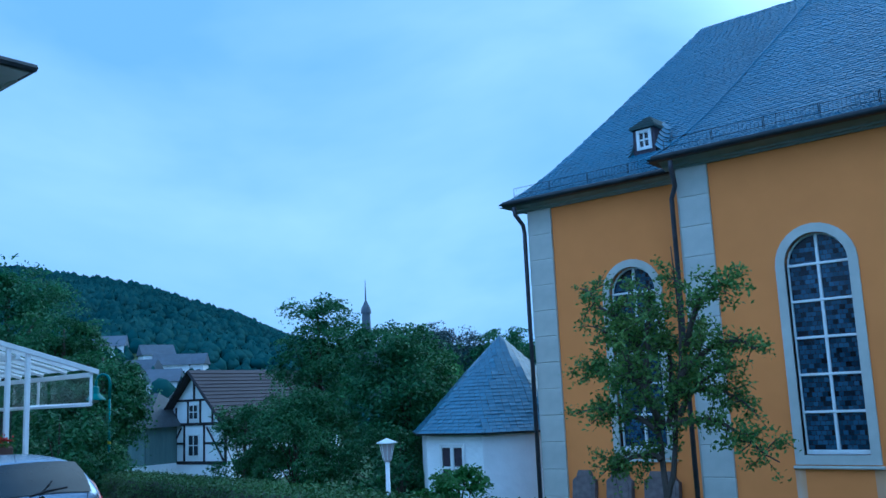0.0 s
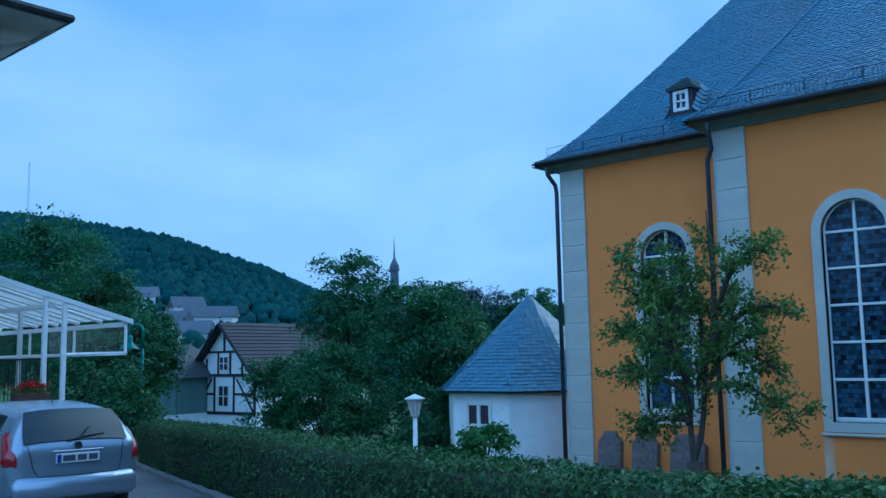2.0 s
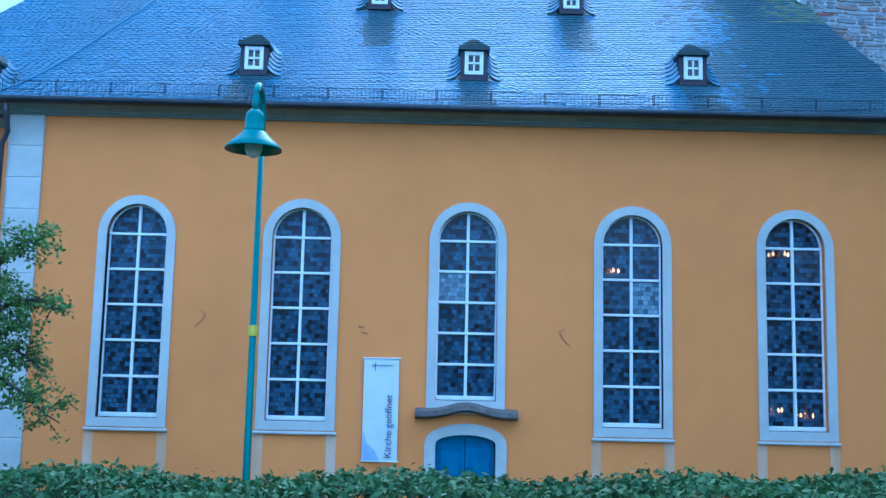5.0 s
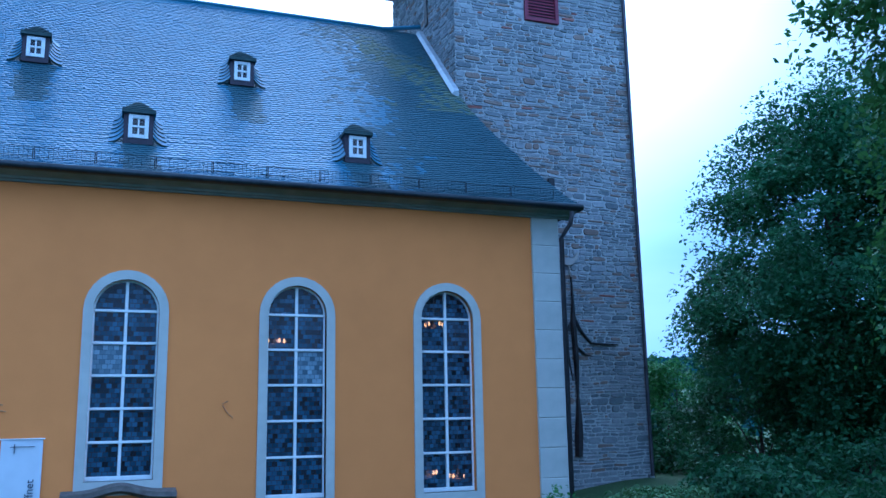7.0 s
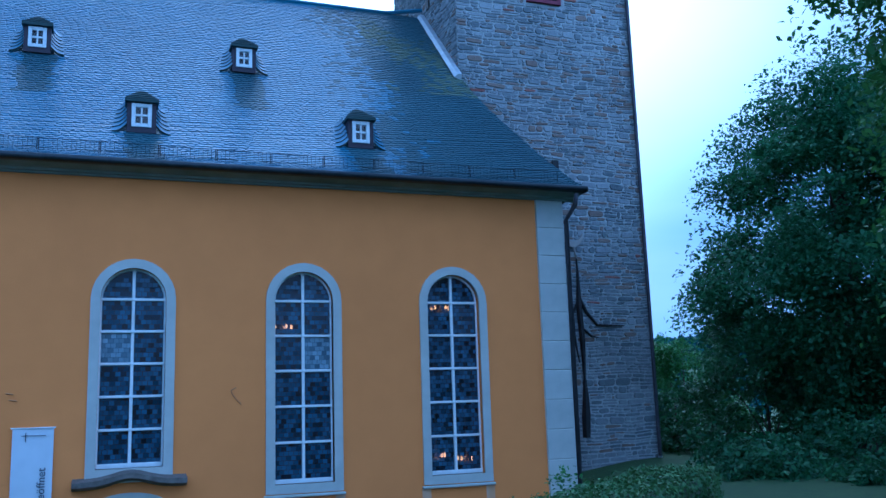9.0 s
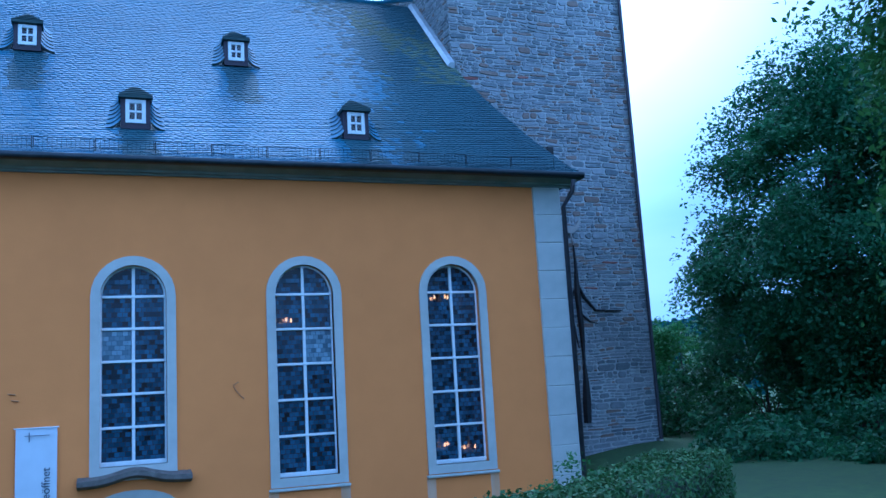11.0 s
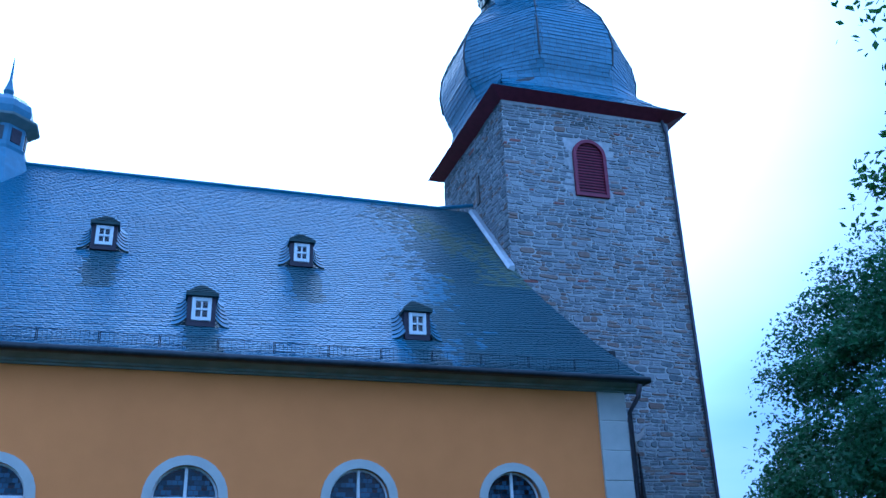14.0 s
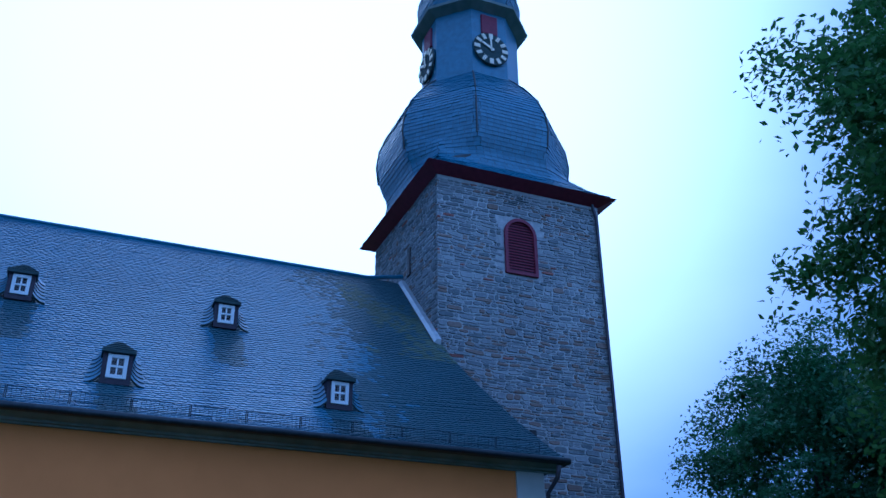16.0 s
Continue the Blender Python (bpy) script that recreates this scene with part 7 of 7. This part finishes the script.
# ---- half-timbered house down the lane ----
def timber_house(m):
    h = thing("timber_house", "white half-timbered house with dark tiled roof", "house", at=m)
    w, ln, ze, zr = 2.5, 9.0, 3.1, 5.85
    Geo().add([(-w, 0, -1), (w, 0, -1), (w, 0, ze), (0, 0, zr - 0.1), (-w, 0, ze), (-w, ln, -1), (w, ln, -1), (w, ln, ze), (0, ln, zr - 0.1), (-w, ln, ze)], [(0, 1, 2, 3, 4), (9, 8, 7, 6, 5), (1, 6, 7, 2), (5, 0, 4, 9)]).make("wall", M_WHITEPAINT, h, "white plaster infill")
    for s in (-1, 1):
        g = Geo()
        a, b = (s * (w + 0.45), ze - 0.42), (0, zr)
        v = [(a[0], -0.45, a[1]), (a[0], ln + 0.4, a[1]), (b[0], ln + 0.4, b[1]), (b[0], -0.45, b[1])]
        v += [(x, y, z + 0.14) for x, y, z in v]
        g.add(v, [(3, 2, 1, 0), (4, 5, 6, 7), (0, 1, 5, 4), (1, 2, 6, 5), (2, 3, 7, 6), (3, 0, 4, 7)])
        slope = g.make("roof_slope", M_TILE, h)
        for k in range(16):
            t = k / 16
            x, z = a[0] + (b[0] - a[0]) * t, a[1] + (b[1] - a[1]) * t + 0.15
            Geo().tube([(x, -0.44, z), (x, ln + 0.38, z)], 0.04, 4).make("tile_course", M_TILE, slope)
        Geo().tube([(a[0], -0.47, a[1] + 0.05), (b[0], -0.47, b[1] + 0.05)], 0.09, 4).make("bargeboard", M_TIMBER, h)
    beams = [(-w, w, 0.95, 1.12), (-w, w, ze - 0.1, ze + 0.06), (-1.35, 1.35, 4.3, 4.42), (-w, -w + 0.16, 1.12, ze - 0.1), (w - 0.16, w, 1.12, ze - 0.1), (-0.85, -0.72, 1.12, ze - 0.1), (0.72, 0.85, 1.12, ze - 0.1), (-0.55, -0.43, ze + 0.06, 4.3), (0.43, 0.55, ze + 0.06, 4.3), (-w + 0.16, -0.85, 2.0, 2.12), (0.85, w - 0.16, 2.0, 2.12), (-1.5, -1.38, ze + 0.06, 4.0), (1.38, 1.5, ze + 0.06, 4.0), (-0.07, 0.07, 4.42, 5.5)]
    for x0, x1, z0, z1 in beams:
        Geo().box(x0, x1, -0.04, 0.01, z0, z1).make("beam", M_TIMBER, h)
    for s in (-1, 1):
        Geo().tube([(s * 2.3, -0.03, 1.15), (s * 1.0, -0.03, 2.9)], 0.07, 4).make("brace", M_TIMBER, h)
    for x, z, ww, hh in ((0, 1.35, 0.42, 1.2), (0, ze + 0.2, 0.36, 0.85)):
        e = new("window")
        e.parent, e.location = h, (x, -0.05, z)
        Geo().box(-ww, ww, -0.02, 0.03, 0, hh, bevel=0.01).make("window_frame", M_BAR, e)
        for s in (-1, 1):
            for zz in (0.08, hh / 2 + 0.03):
                Geo().box(min(s * 0.04, s * (ww - 0.06)), max(s * 0.04, s * (ww - 0.06)), -0.03, -0.015, zz, zz + hh / 2 - 0.1).make("pane", M_FARGLASS, e)


d_t = Vector((-38.6 + 0.49, 25.4 + 0.67, 0)).normalized()
r_t = Vector((d_t.y, -d_t.x, 0))
ridge = (r_t * 0.76 + d_t * 0.65).normalized()
ang = math.degrees(math.atan2(-ridge.x, ridge.y))
timber_house(pose(-43.0, 28.9, -2.15, 0, 0, ang))
sh = thing("boarded_shed", "grey-green boarded shed beside the timbered house", "shed", at=pose(-45.7, 26.1, -2.2, 0, 0, ang))
Geo().box(-1.6, 1.6, 0.4, 4.5, -0.5, 1.1).make("base_wall", M_WHITEPAINT, sh)
for k in range(16):
    Geo().box(-1.62 + k * 0.2, -1.43 + k * 0.2, 0.32, 0.41, 1.1, 3.1).make("board", M_GREENBOARD, sh)
Geo().box(-1.6, 1.6, 0.42, 4.5, 1.1, 3.1).make("core", M_GREENBOARD, sh)
g = Geo().add([(-2.0, 0.0, 3.05), (2.0, 0.0, 3.05), (0.4, 2.2, 4.9), (-0.4, 2.2, 4.9), (-2.0, 4.9, 3.05), (2.0, 4.9, 3.05)], [(0, 1, 2, 3), (1, 5, 2), (5, 4, 3, 2), (4, 0, 3), (4, 5, 1, 0)])
g.make("shed_roof", M_SLATE_BED, sh)
fn = thing("picket_fence", "white picket fence beside the lane", "fence", at=pose(-36.5, 20.6, -1.95, 0, 0, 33))
for z in (0.3, 0.9):
    Geo().box(-2.4, 2.4, 0.03, 0.07, z, z + 0.08).make("rail", M_WHITEPAINT, fn)
for k in range(24):
    Geo().box(-2.4 + k * 0.205, -2.3 + k * 0.205, 0, 0.025, 0.05, 1.25).make("picket", M_WHITEPAINT, fn)
rk = thing("bicycle_stand", "rusty pink bent-pipe bicycle stand", "bicycle stand", at=pose(-21.6, 14.9, ground_z(-21.6, 14.9), 0, 0, -35))
for k in range(3):
    Geo().tube([(k * 0.3 + 0.25 * math.cos(a), 0, (0.9 + ground_z(-21.6, 14.9) * 0) + 0.25 * math.sin(a)) for a in np.linspace(math.pi, 0, 9)], 0.022, 6).make("hoop", M_PINKRAIL, rk)
    for s in (-1, 1):
        Geo().tube([(k * 0.3 + s * 0.25, 0, 0.0), (k * 0.3 + s * 0.25, 0, 0.9)], 0.022, 6).make("leg", M_PINKRAIL, rk)


# ---- the far slope ----
def far_house(x, y, w, d, h, roof_h, turn, flat=False):
    e = thing("far_house", "distant pale house on the wooded slope", "house", "houses on the slope", at=pose(x, y, ground_z(x, y) - 1.0, 0, 0, turn))
    Geo().box(-w / 2, w / 2, -d / 2, d / 2, -3, h + 1).make("wall", M_FARWALL, e)
    if flat:
        Geo().box(-w / 2 - 0.4, w / 2 + 0.4, -d / 2 - 0.4, d / 2 + 0.4, h + 1, h + 1.4).make("roof", M_FARWALL, e)
    else:
        Geo().add([(-w / 2 - 0.5, -d / 2 - 0.6, h + 0.8), (w / 2 + 0.5, -d / 2 - 0.6, h + 0.8), (w / 2 + 0.5, 0, h + 1 + roof_h), (-w / 2 - 0.5, 0, h + 1 + roof_h), (-w / 2 - 0.5, d / 2 + 0.6, h + 0.8), (w / 2 + 0.5, d / 2 + 0.6, h + 0.8)], [(0, 1, 2, 3), (3, 2, 5, 4), (0, 3, 4), (1, 5, 2), (4, 5, 1, 0)]).make("roof", M_FARROOF, e)
    for lvl in range(max(1, int(h / 2.8))):
        n = max(2, int(w / 2.6))
        for k in range(n):
            xx = -w / 2 + (k + 0.5) * w / n
            Geo().box(xx - 0.55, xx + 0.55, -d / 2 - 0.05, -d / 2 + 0.05, 1.6 + lvl * 2.6, 2.7 + lvl * 2.6).make("window", M_FARGLASS, e)


for dx, dy, r, w, d, h, rh, tn, fl in ((-.8665, .499, 300, 10, 7, 3.5, 3.2, 50, 0), (-.842, .539, 285, 9, 7, 3.6, 3.0, 70, 0), (-.834, .552, 262, 9, 7, 3.5, 3.0, 55, 0), (-.838, .546, 215, 7, 6, 3.6, 2.8, 45, 0), (-.829, .559, 185, 11, 6, 2.2, 0, 58, 1), (-.814, .581, 190, 7, 6, 2.0, 0, 58, 1), (-.801, .598, 225, 8, 7, 3.2, 3.4, 20, 0), (-.787, .617, 250, 8, 6, 3.2, 3.0, 60, 0), (-.822, .569, 275, 8, 6, 3.4, 3.0, 40, 0), (-.850, .527, 240, 8, 6, 3.2, 2.8, 30, 0)):
    far_house(-0.5 + dx * r, -0.7 + dy * r, w, d, h, rh, tn, fl)
sp = thing("distant_steeple", "distant church steeple with slate cap", "steeple", at=pose(-149.5, 150, 4.0))
Geo().lathe([(3.0, -12), (2.9, 3), (3.0, 8), (1.9, 10.5), (1.2, 12.5), (1.0, 15.5), (0.95, 18.2)], sides=8).make("steeple_body", M_FARROOF, sp)
Geo().lathe([(1.2, 18.1), (1.2, 18.5), (1.0, 19.5), (0.5, 20.5), (0.2, 21.2), (0.05, 26.0)], sides=8).make("steeple_cap", M_FARROOF, sp)
ms = thing("radio_mast", "thin distant radio mast on the hill", "mast", at=pose(-562, 245, ground_z(-562, 245)))
for a in range(3):
    Geo().tube([(0.7 * math.cos(a * 2.1), 0.7 * math.sin(a * 2.1), 0), (0.4 * math.cos(a * 2.1), 0.4 * math.sin(a * 2.1), 48)], 0.16, 4).make("leg", M_LEAD, ms)

# kerb stones at the foot of the hedge
kb = thing("kerb", "worn grey kerb stones along the hedge", "kerb", kind="structure")
kg = Geo().box(-0.44, 0.44, -0.07, 0.07, -0.15, 0.10, bevel=0.02)
kme = mesh("kerb_stone", kg.v, kg.f, M_KERB)
for (xa, ya), (xb, yb) in zip(HEDGE[:6], HEDGE[1:6]):
    ln = math.hypot(xb - xa, yb - ya)
    n = int(ln / 0.9)
    a = math.atan2(yb - ya, xb - xa)
    for i in range(n):
        x, y = xa + (xb - xa) * (i + 0.5) / n + math.sin(a) * 0.55, ya + (yb - ya) * (i + 0.5) / n - math.cos(a) * 0.55
        o = shared("kerb_stone", kme, kb, (x, y, ground_z(x, y)))
        o.rotation_euler = (0, 0, a + random.uniform(-0.02, 0.02))


# ---- slates and stones, piece by piece ----
def lay_slates():
    singles = 0
    rest, moss, dark_rest = Geo(), Geo(), Geo()
    drips = [(-4.1, 18.6), (0.72, 18.6), (5.53, 18.6), (-1.58, 21.2), (3.22, 21.2)]
    for p, nz in slate_quads(nave_left, tower_edge, seed=3) + slate_quads(choir_left, choir_right, seed=4):
        c = (p[0] + p[2]) / 2
        # dark damp runs below the dormers; more dark slates, at random, towards the tower
        darker = any(abs(c[0] - x - 0.02) < 0.36 and y - 1.5 < c[1] < y for x, y in drips)
        darker = darker or random.random() < smooth01(5.4, 7.4, c[0] + 0.8 * noise.noise((c[0], c[1] * 0.6, 1)))
        if 0.2 < c[0] < 6.4 and 19.0 < c[1] < 20.3 and singles < 300:
            g = Geo()
            slate_piece(g, p, nz)
            g.make("slate", M_SLATEDARK if darker else M_SLATE, roof)
            singles += 1
        elif 7.0 < c[0] and c[1] > 21.0 and random.random() < 0.75 * smooth01(-0.1, 0.35, noise.noise((c[0] * 0.5, c[1] * 0.5, 3))):
            slate_piece(moss, p, nz)
        else:
            slate_piece(dark_rest if darker else rest, p, nz)
    for gg, m in ((rest, M_SLATE), (moss, M_MOSS), (dark_rest, M_SLATEDARK)):
        ob = gg.make("roof_slating", m, roof)
        ob["kind"] = "stuff"


lay_slates()
oct_slates(SPIRE, spire)
oct_slates([(r, z, 0.0) for r, z in DOME[:7]], dome)
tower_stones()
